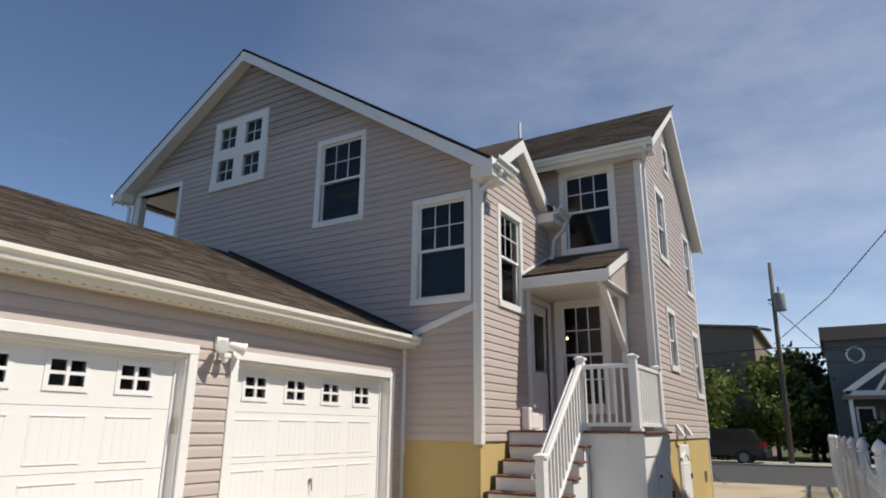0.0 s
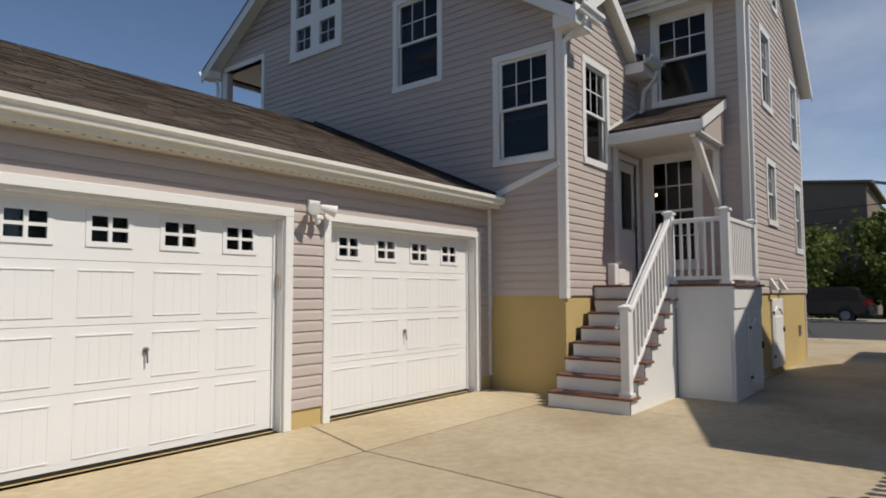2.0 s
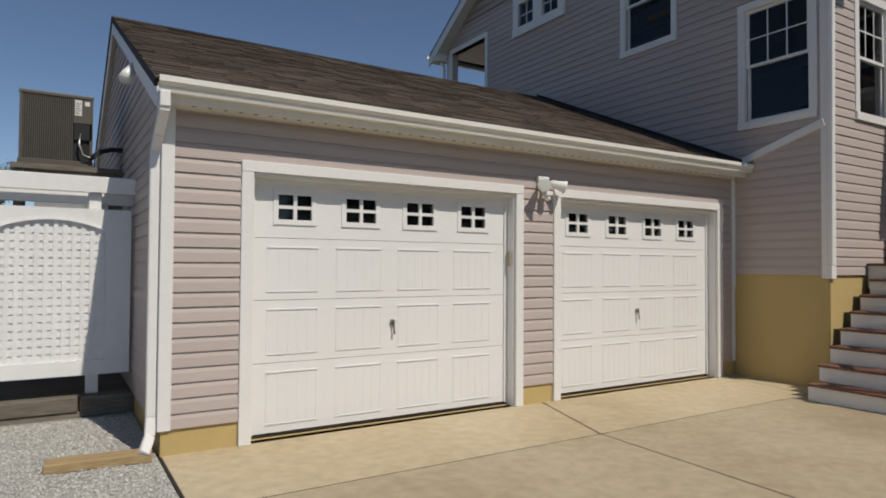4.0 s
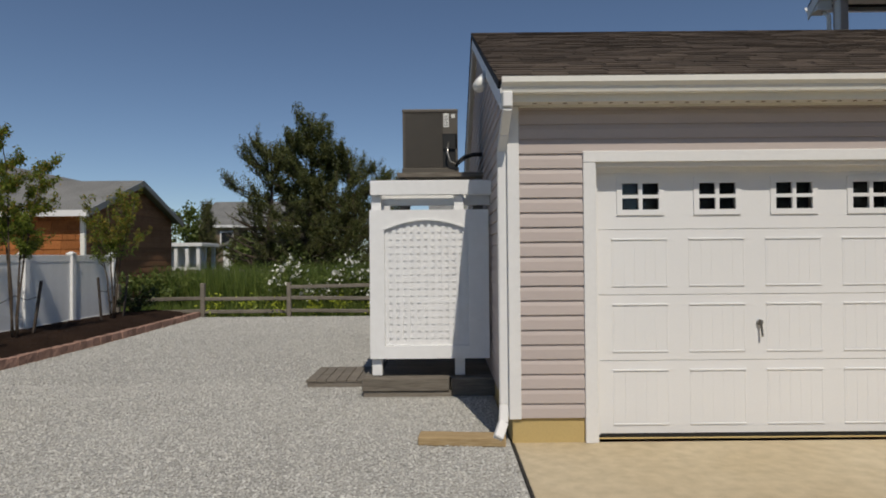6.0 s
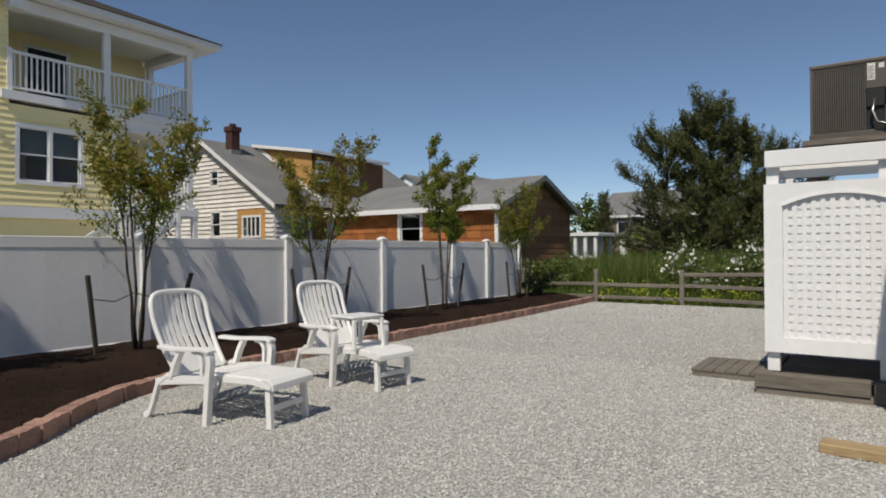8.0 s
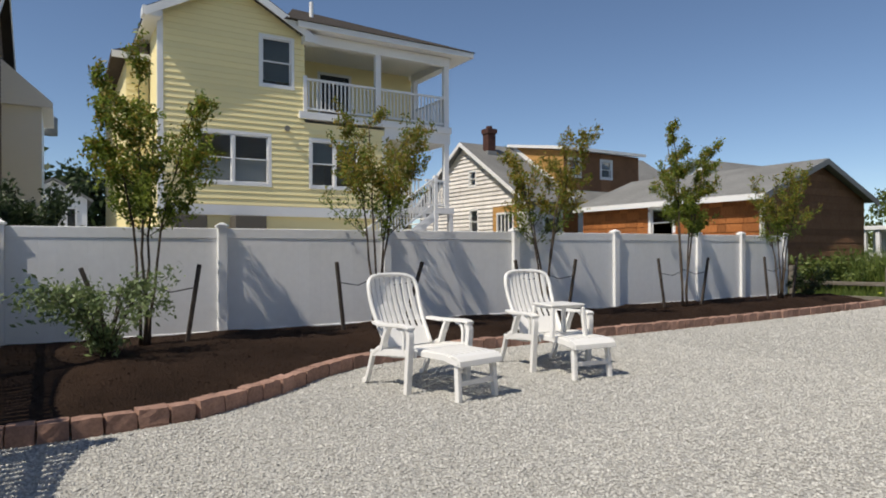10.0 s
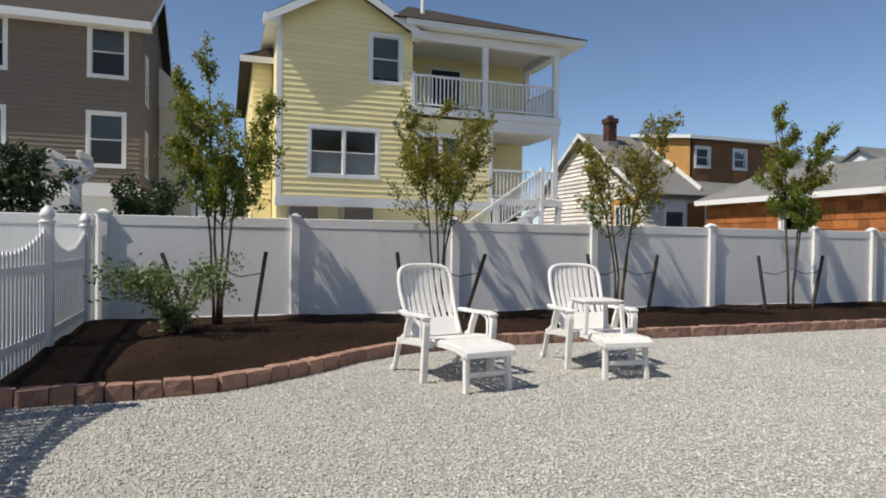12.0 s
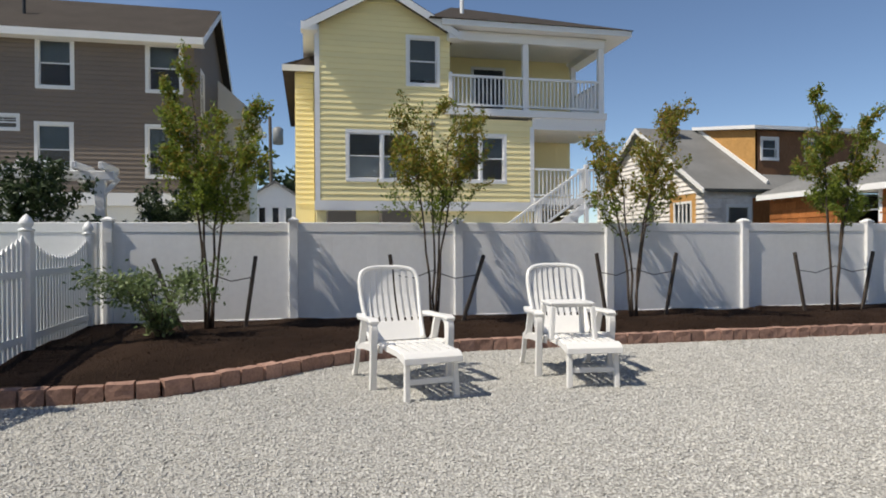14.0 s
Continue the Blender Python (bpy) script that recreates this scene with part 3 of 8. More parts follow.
roof = roof_slab("roof", [(-0.14, EAVE_Y, EAVE_Z), (7.2, EAVE_Y, EAVE_Z), (7.2, G_RIDGE, G_Z), (-0.14, G_RIDGE, G_Z)], 0.06, FELT, garage)
roof_slab("roof_back", [(-0.14, 8.5, EAVE_Z), (7.2, 8.5, EAVE_Z), (7.2, G_RIDGE, G_Z), (-0.14, G_RIDGE, G_Z)], 0.06, SHINGLE, garage)
bm = bmesh.new()
for ya, yb in ((EAVE_Y, G_RIDGE), (8.5, G_RIDGE)):
    hexa(bm, [(-0.125, ya, EAVE_Z - 0.22), (-0.105, ya, EAVE_Z - 0.22), (-0.105, yb, G_Z - 0.22), (-0.125, yb, G_Z - 0.22)],
         [(-0.125, ya, EAVE_Z - 0.06), (-0.105, ya, EAVE_Z - 0.06), (-0.105, yb, G_Z - 0.06), (-0.125, yb, G_Z - 0.06)])
part("rake_board", bm, WHITE, garage)
bm = bmesh.new()
for ya, yb in ((EAVE_Y + 0.02, G_RIDGE), (8.48, G_RIDGE)):
    hexa(bm, [(-0.104, ya, EAVE_Z - 0.16), (GX, ya, EAVE_Z - 0.16), (GX, yb, G_Z - 0.16), (-0.104, yb, G_Z - 0.16)],
         [(-0.104, ya, EAVE_Z - 0.13), (GX, ya, EAVE_Z - 0.13), (GX, yb, G_Z - 0.13), (-0.104, yb, G_Z - 0.13)])
part("rake_soffit", bm, CREAM, garage)
bm = bmesh.new()
hexa(bm, [(7.165, -0.15, EAVE_Z + 0.03), (7.2, -0.15, EAVE_Z + 0.03), (7.2, G_RIDGE, G_Z - 0.01), (7.165, G_RIDGE, G_Z - 0.01)],
     [(7.165, -0.15, EAVE_Z + 0.095), (7.2, -0.15, EAVE_Z + 0.095), (7.2, G_RIDGE, G_Z + 0.055), (7.165, G_RIDGE, G_Z + 0.055)])
part("step_flashing", bm, BLACK, garage)


def garage_door(a, b):
    """A sectional door: four sections, beaded panels, four lights in the top one and a handle."""
    door = thing("garage_door", ((a + b) / 2, 0.13, 0), label="closed white sectional garage door with four small windows", category="garage door", group="garage doors")
    levels = [0.034, 0.628, 1.165, 1.70, 2.19]
    w = b - a
    lo = a + 0.014
    wide = w - 0.028
    for k, (z0, z1) in enumerate(zip(levels, levels[1:])):
        holes = []
        us = [lo + (0.146 + 0.631 * i) * wide / 2.711 for i in range(4)]
        pw = 0.46 * wide / 2.711
        if k == 3:
            holes = [(u + 0.082, u + 0.402, z0 + 0.150, z0 + 0.386) for u in us]
        plane = Plane((0, 0.13, 0), (1, 0, 0), (0, -1, 0))
        sec = wall("door_section", plane, [(lo, z1 - 0.004), (lo + wide, z1 - 0.004)], z0, holes, DOOR_WHITE, door, 0.045)
        for u in us:
            if k == 3:
                h0, h1, v0, v1 = u + 0.082, u + 0.402, z0 + 0.150, z0 + 0.386
                win = part("light_frame", trim_frame(plane, h0 - 0.035, h1 + 0.035, v0 - 0.035, v1 + 0.035, 0.045, -0.01, 0.012, sill=False), DOOR_WHITE, sec)
                mid, vm = (h0 + h1) / 2, (v0 + v1) / 2
                bm = bmesh.new()
                plane.block(bm, mid - 0.016, mid + 0.016, -0.014, 0.009, v0, v1)
                plane.block(bm, h0, mid - 0.016, -0.014, 0.008, vm - 0.014, vm + 0.014)
                plane.block(bm, mid + 0.016, h1, -0.014, 0.008, vm - 0.014, vm + 0.014)
                part("muntin", bm, DOOR_WHITE, sec)
                for p0, p1 in ((h0, mid), (mid, h1)):
                    for q0, q1 in ((v0, vm), (vm, v1)):
                        part("pane", plane.block(bmesh.new(), p0 + 0.004, p1 - 0.004, -0.030, -0.025, q0 + 0.004, q1 - 0.004), GLASS, sec)
                # added black sheet: the garage's inner shade put into its colour
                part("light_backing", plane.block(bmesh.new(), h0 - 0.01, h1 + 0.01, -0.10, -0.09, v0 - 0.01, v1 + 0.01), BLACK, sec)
            else:
                p0, p1 = z0 + 0.065, z1 - 0.075
                bm = bmesh.new()
                plane.block(bm, u, u + pw, -0.001, 0.009, p1 - 0.014, p1)
                plane.block(bm, u, u + pw, -0.001, 0.007, p0, p0 + 0.014)
                plane.block(bm, u, u + 0.012, -0.001, 0.0018, p0 + 0.016, p1 - 0.016)
                plane.block(bm, u + pw - 0.012, u + pw, -0.001, 0.0018, p0 + 0.016, p1 - 0.016)
                part("panel_moulding", soft(bm, 0.0015, 1), DOOR_WHITE, sec)
                n = 5
                for i in range(n):
                    s0 = u + 0.016 + (pw - 0.032) * i / n
                    bm = plane.block(bmesh.new(), s0 + 0.0015, s0 + (pw - 0.032) / n - 0.0015, -0.001, 0.0016, p0 + 0.018, p1 - 0.018)
                    part("bead_board", bm, DOOR_WHITE, sec)
    part("bottom_seal", blocks((lo, lo + wide, 0.13, 0.17, 0.0, 0.033)), BLACK, door)
    hx = a + 0.505 * w - 0.02
    bm = bmesh.new()
    tube(bm, [(hx, 0.128, 0.93), (hx, 0.105, 0.93)], 0.024, 12)
    part("lock_plate", bm, METAL, door, "dull metal lock plate", smooth=False)
    bm = bmesh.new()
    bar(bm, (hx, 0.10, 0.945), (hx + 0.008, 0.092, 0.815), 0.018, 0.012, (0, 1, 0))
    part("handle", soft(bm, 0.004, 1), METAL, door, "metal handle")
    return door


garage_door(*D1)
garage_door(*D2)

# ---- the house: wing, main block and entry ----
house = thing("house", (9.0, 1.0, 0), label="two-storey beach house in greyish pink vinyl siding, brown shingle roof", category="house")
XH, YC, X5, YF, XR = 7.2, -1.264, 10.0, -3.03, 14.7
SIDING_UP = surface("upper_siding", (0.40, 0.345, 0.315), 0.55, 0.07, 30, 0.6, 0.12, 0.0015, 0.07, stretch=(0.6, 0.6, 9))
HW = Plane((XH, 0, 0), (0, 1, 0), (-1, 0, 0))
HC = Plane((0, YC, 0), (1, 0, 0), (0, -1, 0))
HE = Plane((X5, 0, 0), (0, 1, 0), (-1, 0, 0))
HF = Plane((0, YF, 0), (1, 0, 0), (0, -1, 0))
W1, W2, W3 = (3.33, 4.84, 6.09, 7.61), (0.905, 2.01, 4.89, 6.555), (-1.14, -0.09, 3.325, 5.035)
PORCH = (5.84, 7.16, 4.2, 6.44)
wing_top = [(YC + 0.004, 5.42), (3.96, 8.82), (7.4, 6.58)]
wh = [hole_of(*W1), hole_of(*W2), hole_of(*W3), PORCH]
ww = wall("wall_west", HW, wing_top, 1.38, wh, SIDING, house)
wh2 = [W1, W2, W3, (PORCH[0] - 0.09, PORCH[1] + 0.09, PORCH[2], PORCH[3] + 0.09), (0.35, 7.4, 1.0, 3.0), (2.2, 7.4, 1.0, 3.85)]
BAND = 6.98
siding(HW, [(YC, 5.42), (YC + (BAND - 5.42) * 5.224 / 3.40, BAND), (7.4 - (BAND - 6.58) * 3.44 / 2.24, BAND), (7.4, 6.58)], 1.38, wh2, SIDING, ww)
gable_plane = Plane((XH - 0.02, 0, 0), (0, 1, 0), (-1, 0, 0))
ug = wall("wall_gable", Plane((XH - 0.003, 0, 0), (0, 1, 0), (-1, 0, 0)), [(YC + 2.44, BAND), (3.96, 8.80), (6.74, BAND)], BAND - 0.001, [hole_of(*W1)], SIDING_UP, house, 0.02)
siding(gable_plane, [(YC + 2.42, BAND), (3.96, 8.80), (6.76, BAND)], BAND, [W1], SIDING_UP, ug, lap=0.145, out=0.02)
wall("foundation", Plane((XH + 0.012, 0, 0), (0, 1, 0), (-1, 0, 0)), [(YC + 0.03, 1.38), (8.0, 1.38)], -0.1, [], STUCCO, house, 0.2)
part("roof_return", bar(bmesh.new(), (XH - 0.03, -0.17, 2.90), (XH - 0.03, -1.22, 3.24), 0.05, 0.09), WHITE, house)
part("wall_joint_trim", blocks((XH - 0.03, XH, -0.03, 0.0, 1.2, 2.7)), WHITE, house)

window(HW, *W2, house)
window(HW, *W3, house)
# four small square lights in one white frame
gw = part("window", trim_frame(HW, *W1, 0.17, -0.03, 0.055), WHITE, house)
bm = bmesh.new()
um, zm = (W1[0] + W1[1]) / 2, (W1[2] + W1[3]) / 2
HW.block(bm, um - 0.13, um + 0.13, -0.03, 0.05, W1[2] + 0.17, W1[3] - 0.17)
HW.block(bm, W1[0] + 0.17, um - 0.13, -0.03, 0.05, zm - 0.12, zm + 0.12)
HW.block(bm, um + 0.13, W1[1] - 0.17, -0.03, 0.05, zm - 0.12, zm + 0.12)
part("cross_frame", bm, WHITE, gw)
for ua, ub in ((W1[0] + 0.17, um - 0.13), (um + 0.13, W1[1] - 0.17)):
    for za, zb in ((W1[2] + 0.17, zm - 0.12), (zm + 0.12, W1[3] - 0.17)):
        part("pane", HW.block(bmesh.new(), ua, ub, 0.0, 0.006, za, zb), GLASS, gw)
        bm = bmesh.new()
        HW.block(bm, (ua + ub) / 2 - 0.008, (ua + ub) / 2 + 0.008, 0.008, 0.018, za, zb)
        HW.block(bm, ua, ub, 0.008, 0.0175, (za + zb) / 2 - 0.008, (za + zb) / 2 + 0.008)
        part("muntin", bm, WHITE, gw)

# covered deck at the back corner of the wing
bm = bmesh.new()
HW.block(bm, PORCH[0] - 0.09, PORCH[0], -0.12, 0.03, PORCH[2], PORCH[3])
HW.block(bm, PORCH[0] - 0.09, PORCH[1] + 0.09, -0.12, 0.034, PORCH[3], PORCH[3] + 0.1)
part("porch_trim", bm, WHITE, house)
part("porch_post", blocks((XH - 0.02, XH + 0.14, 7.17, 7.33, 3.4, 6.44)), WHITE, house)
part("porch_ceiling", blocks((XH, 9.6, 5.84, 7.5, 6.46, 6.50)), CREAM, house)
part("porch_wall", blocks((XH + 0.14, 12.0, 5.7, 5.84, 1.4, 6.46)), SIDING, house)
part("porch_post", blocks((9.4, 9.55, 7.2, 7.35, 3.4, 6.44)), WHITE, house)
part("porch_floor", blocks((XH, 9.6, 5.84, 7.6, 3.3, 3.42)), TREAD, house)

# corner boards
bm = blocks((XH - 0.025, XH + 0.0, YC - 0.025, YC + 0.09, 1.34, 5.2), (XH, XH + 0.085, YC - 0.025, YC, 1.34, 5.2))
part("corner_board", bm, WHITE, house)
bm = blocks((X5 - 0.025, X5, YF - 0.025, YF + 0.09, 1.38, 6.2), (X5, X5 + 0.09, YF - 0.025, YF, 1.38, 6.2))
part("corner_board", bm, WHITE, house)
part("corner_board", blocks((XR - 0.09, XR + 0.02, YF - 0.02, YF, 1.38, 5.9)), WHITE, house)

# wing's front wall with the cross gable
W4 = (7.80, 8.75, 3.34, 5.0)
DOOR = (9.08, 9.84, 1.53, 3.62)
wc = wall("wall_front_wing", HC, [(XH + 0.004, 5.36), (8.5, 6.28), (9.8, 5.36), (X5 - 0.004, 5.36)], 1.38, [hole_of(*W4), DOOR], SIDING, house)
siding(HC, [(XH + 0.085, 5.36), (8.5, 6.28), (9.8, 5.36), (X5, 5.36)], 1.38, [W4, (DOOR[0] - 0.1, DOOR[1] + 0.12, 1.3, DOOR[3] + 0.1), (8.86, 9.0, 1.3, 3.8)], SIDING, wc)
wall("foundation", Plane((0, YC + 0.012, 0), (1, 0, 0), (0, -1, 0)), [(XH + 0.016, 1.38), (X5, 1.38)], -0.1, [], STUCCO, house, 0.2)
window(HC, *W4, house)
part("porch_post", blocks((8.88, 8.98, YC - 0.07, YC, 1.53, 3.78)), WHITE, house)

# entry door in the nook
ed = part("entry_door", HC.block(bmesh.new(), DOOR[0], DOOR[1], -0.07, -0.03, DOOR[2], DOOR[3]), DOOR_WHITE, house, "white entry door with tall glass")
part("door_casing", trim_frame(HC, DOOR[0] - 0.1, DOOR[1] + 0.1, DOOR[2], DOOR[3] + 0.1, 0.1, -0.03, 0.03, bottom=False), WHITE, house)
part("pane", HC.block(bmesh.new(), DOOR[0] + 0.16, DOOR[1] - 0.16, -0.03, -0.024, DOOR[2] + 0.95, DOOR[3] - 0.18), GLASS, ed)
part("glass_moulding", trim_frame(HC, DOOR[0] + 0.13, DOOR[1] - 0.13, DOOR[2] + 0.92, DOOR[3] - 0.15, 0.03, -0.03, -0.012, sill=False), DOOR_WHITE, ed)
part("handle", tube(bmesh.new(), [HC(DOOR[1] - 0.07, -0.03, 2.55), HC(DOOR[1] - 0.07, 0.03, 2.55), HC(DOOR[1] - 0.16, 0.03, 2.55)], 0.014, 8), METAL, ed)
part("lock_plate", HC.block(bmesh.new(), DOOR[1] - 0.09, DOOR[1] - 0.05, -0.03, -0.02, 2.45, 2.72), METAL, ed)

# main block's west wall
W5, WD = (-2.585, -1.535, 4.60, 6.22), (-2.33, -1.34, 1.80, 3.80)
we = wall("wall_entry", HE, [(YF + 0.004, 6.32), (0.6, 6.32)], 1.38, [hole_of(*W5), hole_of(*WD, 0.13)], SIDING, house)
siding(HE, [(YF + 0.09, 6.32), (YC, 6.32)], 1.5, [W5, WD], SIDING, we)
window(HE, *W5, house)
window(HE, *WD, house, casing=0.13, lower=True)
wall("foundation", Plane((X5 + 0.012, 0, 0), (0, 1, 0), (-1, 0, 0)), [(YF + 0.03, 1.38), (0.6, 1.38)], -0.1, [], STUCCO, house, 0.2)

# main block's gable wall along the driveway
WA, WB, WCL, WDR, WV = (11.04, 11.87, 4.62, 6.10), (13.58, 14.36, 4.40, 5.82), (11.2, 11.95, 2.58, 3.76), (13.66, 14.42, 2.20, 3.62), (12.15, 12.70, 6.75, 7.45)
main_top = [(X5 + 0.004, 6.30), (12.45, 8.18), (XR, 5.98)]
fh = [hole_of(*w) for w in (WA, WB, WCL, WDR, WV)]
wf = wall("wall_south", HF, main_top, 1.40, fh, SIDING, house)
siding(HF, [(X5 + 0.09, 6.36), (12.45, 8.18), (XR - 0.09, 6.08)], 1.40, [WA, WB, WCL, WDR, WV], SIDING, wf)
for w in (WA, WB, WCL, WDR):
    window(HF, *w, house)
window(HF, *WV, house, casing=0.08, cols=2)
HATCH = (11.25, 12.1, 0.12, 1.30)
wall("foundation", Plane((0, YF + 0.012, 0), (1, 0, 0), (0, -1, 0)), [(X5 + 0.016, 1.40), (XR, 1.40)], -0.1, [HATCH], STUCCO, house, 0.2)


def arched_hatch(plane, u0, u1, z0, z1, parent, depth=0.03):
    """A small white storage door with a raised arched panel of louvres."""
    top = part("storage_door", soft(plane.block(bmesh.new(), u0, u1, -0.04, depth, z0, z1), 0.006, 1), WHITE, parent)
    w = u1 - u0
    rise = 0.12
    n = 14
    pts = []
    for k in range(n + 1):
        u = u0 + 0.1 + (w - 0.2) * k / n
        pts.append((u, z1 - 0.12 - rise * (2 * k / n - 1) ** 2))
    bm = bmesh.new()
    for (ua, za), (ub, zb) in zip(pts, pts[1:]):
        hexa(bm, [plane(ua, depth - 0.002, za - 0.05), plane(ub, depth - 0.002, zb - 0.05), plane(ub, depth + 0.015, zb - 0.05), plane(ua, depth + 0.015, za - 0.05)],
             [plane(ua, depth - 0.002, za), plane(ub, depth - 0.002, zb), plane(ub, depth + 0.015, zb), plane(ua, depth + 0.015, za)])
    part("arch_moulding", bm, WHITE, top)
    z = z0 + 0.12
    while z < z1 - 0.12 - rise - 0.06:
        bm = bmesh.new()
        hexa(bm, [plane(u0 + 0.1, depth - 0.002, z), plane(u1 - 0.1, depth - 0.002, z), plane(u1 - 0.1, depth + 0.014, z), plane(u0 + 0.1, depth + 0.014, z)],
             [plane(u0 + 0.1, depth - 0.002, z + 0.05), plane(u1 - 0.1, depth - 0.002, z + 0.05), plane(u1 - 0.1, depth + 0.001, z + 0.05), plane(u0 + 0.1, depth + 0.001, z + 0.05)])
        part("louvre", bm, WHITE, top)
        z += 0.06
    bm = bmesh.new()
    for z in (z0 + 0.18, z1 - 0.25):
        plane.block(bm, u0 - 0.01, u0 + 0.09, depth, depth + 0.012, z, z + 0.04)
    part("hinge", bm, BLACK, top)
    bm = bmesh.new()
    plane.block(bm, u1 - 0.08, u1 - 0.03, depth, depth + 0.03, (z0 + z1) / 2, (z0 + z1) / 2 + 0.09)
    part("latch", bm, BLACK, top)
    return top


arched_hatch(Plane((0, YF - 0.0, 0), (1, 0, 0), (0, -1, 0)), *HATCH, house)
part("vent_cover", blocks((13.75, 13.95, YF - 0.01, YF + 0.012, 0.55, 0.75)), METAL, house)
for x in (11.15, 11.9):
    bm = bmesh.new()
    hexa(bm, [(x, YF - 0.02, 1.46), (x + 0.16, YF - 0.02, 1.46), (x + 0.16, YF - 0.14, 1.46), (x, YF - 0.14, 1.46)],
         [(x, YF - 0.02, 1.66), (x + 0.16, YF - 0.02, 1.66), (x + 0.16, YF - 0.03, 1.64), (x, YF - 0.03, 1.64)])
    part("dryer_vent", bm, WHITE, house)
part("wall_east", blocks((XR - 0.14, XR, YF + 0.002, 9.0, -0.1, 5.9)), SIDING, house)
part("wall_north", blocks((XH, XR, 8.86, 9.0, -0.1, 6.2)), SIDING, house)
# added inner floors and walls, coloured near black as room shade behind the windows
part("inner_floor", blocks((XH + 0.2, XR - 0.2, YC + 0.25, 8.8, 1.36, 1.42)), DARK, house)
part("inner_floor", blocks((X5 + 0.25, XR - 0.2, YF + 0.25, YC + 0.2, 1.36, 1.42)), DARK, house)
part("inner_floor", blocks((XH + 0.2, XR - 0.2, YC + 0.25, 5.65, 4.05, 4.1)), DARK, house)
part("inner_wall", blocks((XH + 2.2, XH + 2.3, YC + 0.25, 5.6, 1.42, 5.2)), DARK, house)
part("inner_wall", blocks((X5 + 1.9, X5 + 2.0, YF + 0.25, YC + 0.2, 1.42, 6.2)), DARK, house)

# roofs
WR, WS = 9.0, 0.65
for xa, xb, y in ((6.90, 7.50, -1.62), (7.501, 9.499, -1.20), (9.50, 9.999, -1.62), (10.0, 13.0, -1.20)):
    roof_slab("roof_wing_front", [(xa, y, WR - WS * (3.96 - y)), (xb, y, WR - WS * (3.96 - y)), (xb, 3.96, WR), (xa, 3.96, WR)], 0.05, SHINGLE_DARK, house)
roof_slab("roof_wing_back", [(6.90, 7.75, WR - WS * 3.79), (13.0, 7.75, WR - WS * 3.79), (13.0, 3.96, WR), (6.90, 3.96, WR)], 0.05, SHINGLE_DARK, house)
MZ = 8.36
roof_m = roof_slab("roof_main_west", [(9.70, YF - 0.22, 6.40), (9.70, 9.2, 6.40), (12.45, 9.2, MZ), (12.45, YF - 0.22, MZ)], 0.07, FELT, house)
roof_slab("roof_main_east", [(15.0, YF - 0.22, 5.86), (15.0, 9.2, 5.86), (12.45, 9.2, MZ), (12.45, YF - 0.22, MZ)], 0.07, SHINGLE_DARK, house)
CZ = 6.38
roof_slab("roof_cross", [(7.22, -1.44, 5.42), (7.22, 1.5, 5.42), (8.5, 1.5, CZ), (8.5, -1.44, CZ)], 0.07, SHINGLE, house)
roof_slab("roof_cross", [(9.85, -1.44, 5.38), (9.85, 1.5, 5.38), (8.5, 1.5, CZ), (8.5, -1.44, CZ)], 0.07, SHINGLE, house)


def rake(points, side, drop0, drop1, material, name, thick=0.03):
    """Boards along a gable's edge: points from eave over ridge to eave."""
    bm = bmesh.new()
    s = Vector(side)
    for p, q in zip(points, points[1:]):
        p, q = Vector(p), Vector(q)
        a, b = Vector((0, 0, -drop1)), Vector((0, 0, -drop0))
        hexa(bm, [p + a, q + a, q + a + s * thick, p + a + s * thick], [p + b, q + b, q + b + s * thick, p + b + s * thick])
    return part(name, bm, material, house)


rake([(6.90, -1.64, WR - WS * 5.60), (6.90, 3.96, WR), (6.90, 7.77, WR - WS * 3.81)], (1, 0, 0), 0.025, 0.27, WHITE, "rake_board")
rake([(6.93, -1.60, WR - WS * 5.56), (6.93, 3.96, WR), (6.93, 7.72, WR - WS * 3.76)], (1, 0, 0), 0.20, 0.22, CREAM, "rake_soffit", 0.27)
rake([(9.70, YF - 0.24, 6.38), (12.45, YF - 0.24, MZ), (15.0, YF - 0.24, 5.86)], (0, 1, 0), 0.05, 0.24, WHITE, "rake_board")
rake([(9.72, YF - 0.21, 6.40), (12.45, YF - 0.21, MZ), (14.98, YF - 0.21, 5.87)], (0, 1, 0), 0.17, 0.20, CREAM, "rake_soffit", 0.21)
rake([(7.20, -1.46, 5.42), (8.5, -1.46, CZ), (9.86, -1.46, 5.38)], (0, 1, 0), 0.05, 0.27, WHITE, "rake_board")
rake([(7.24, -1.43, 5.42), (8.5, -1.43, CZ), (9.84, -1.43, 5.38)], (0, 1, 0), 0.19, 0.22, CREAM, "rake_soffit", 0.16)
# boxed eave corner, eave soffits and gutters
part("eave_box", soft(blocks((6.93, 7.45, -1.62, YC - 0.001, 5.10, 5.30)), 0.01, 1), WHITE, house)
part("gutter", gutter(bmesh.new(), (6.92, -1.62, 5.38), (7.62, -1.62, 5.38), (0, -1, 0), 0.13), WHITE, house)
part("eave_box", soft(blocks((9.45, 9.99, -1.60, YC - 0.001, 5.12, 5.30)), 0.01, 1), WHITE, house)
part("gutter", gutter(bmesh.new(), (9.40, -1.62, 5.38), (9.98, -1.62, 5.38), (0, -1, 0), 0.13), WHITE, house)
part("eave_soffit", blocks((9.70, X5, YF - 0.30, YC - 0.3, 6.22, 6.25)), CREAM, house)
part("fascia", blocks((9.68, 9.70, YF - 0.33, 2.0, 6.20, 6.38)), WHITE, house)
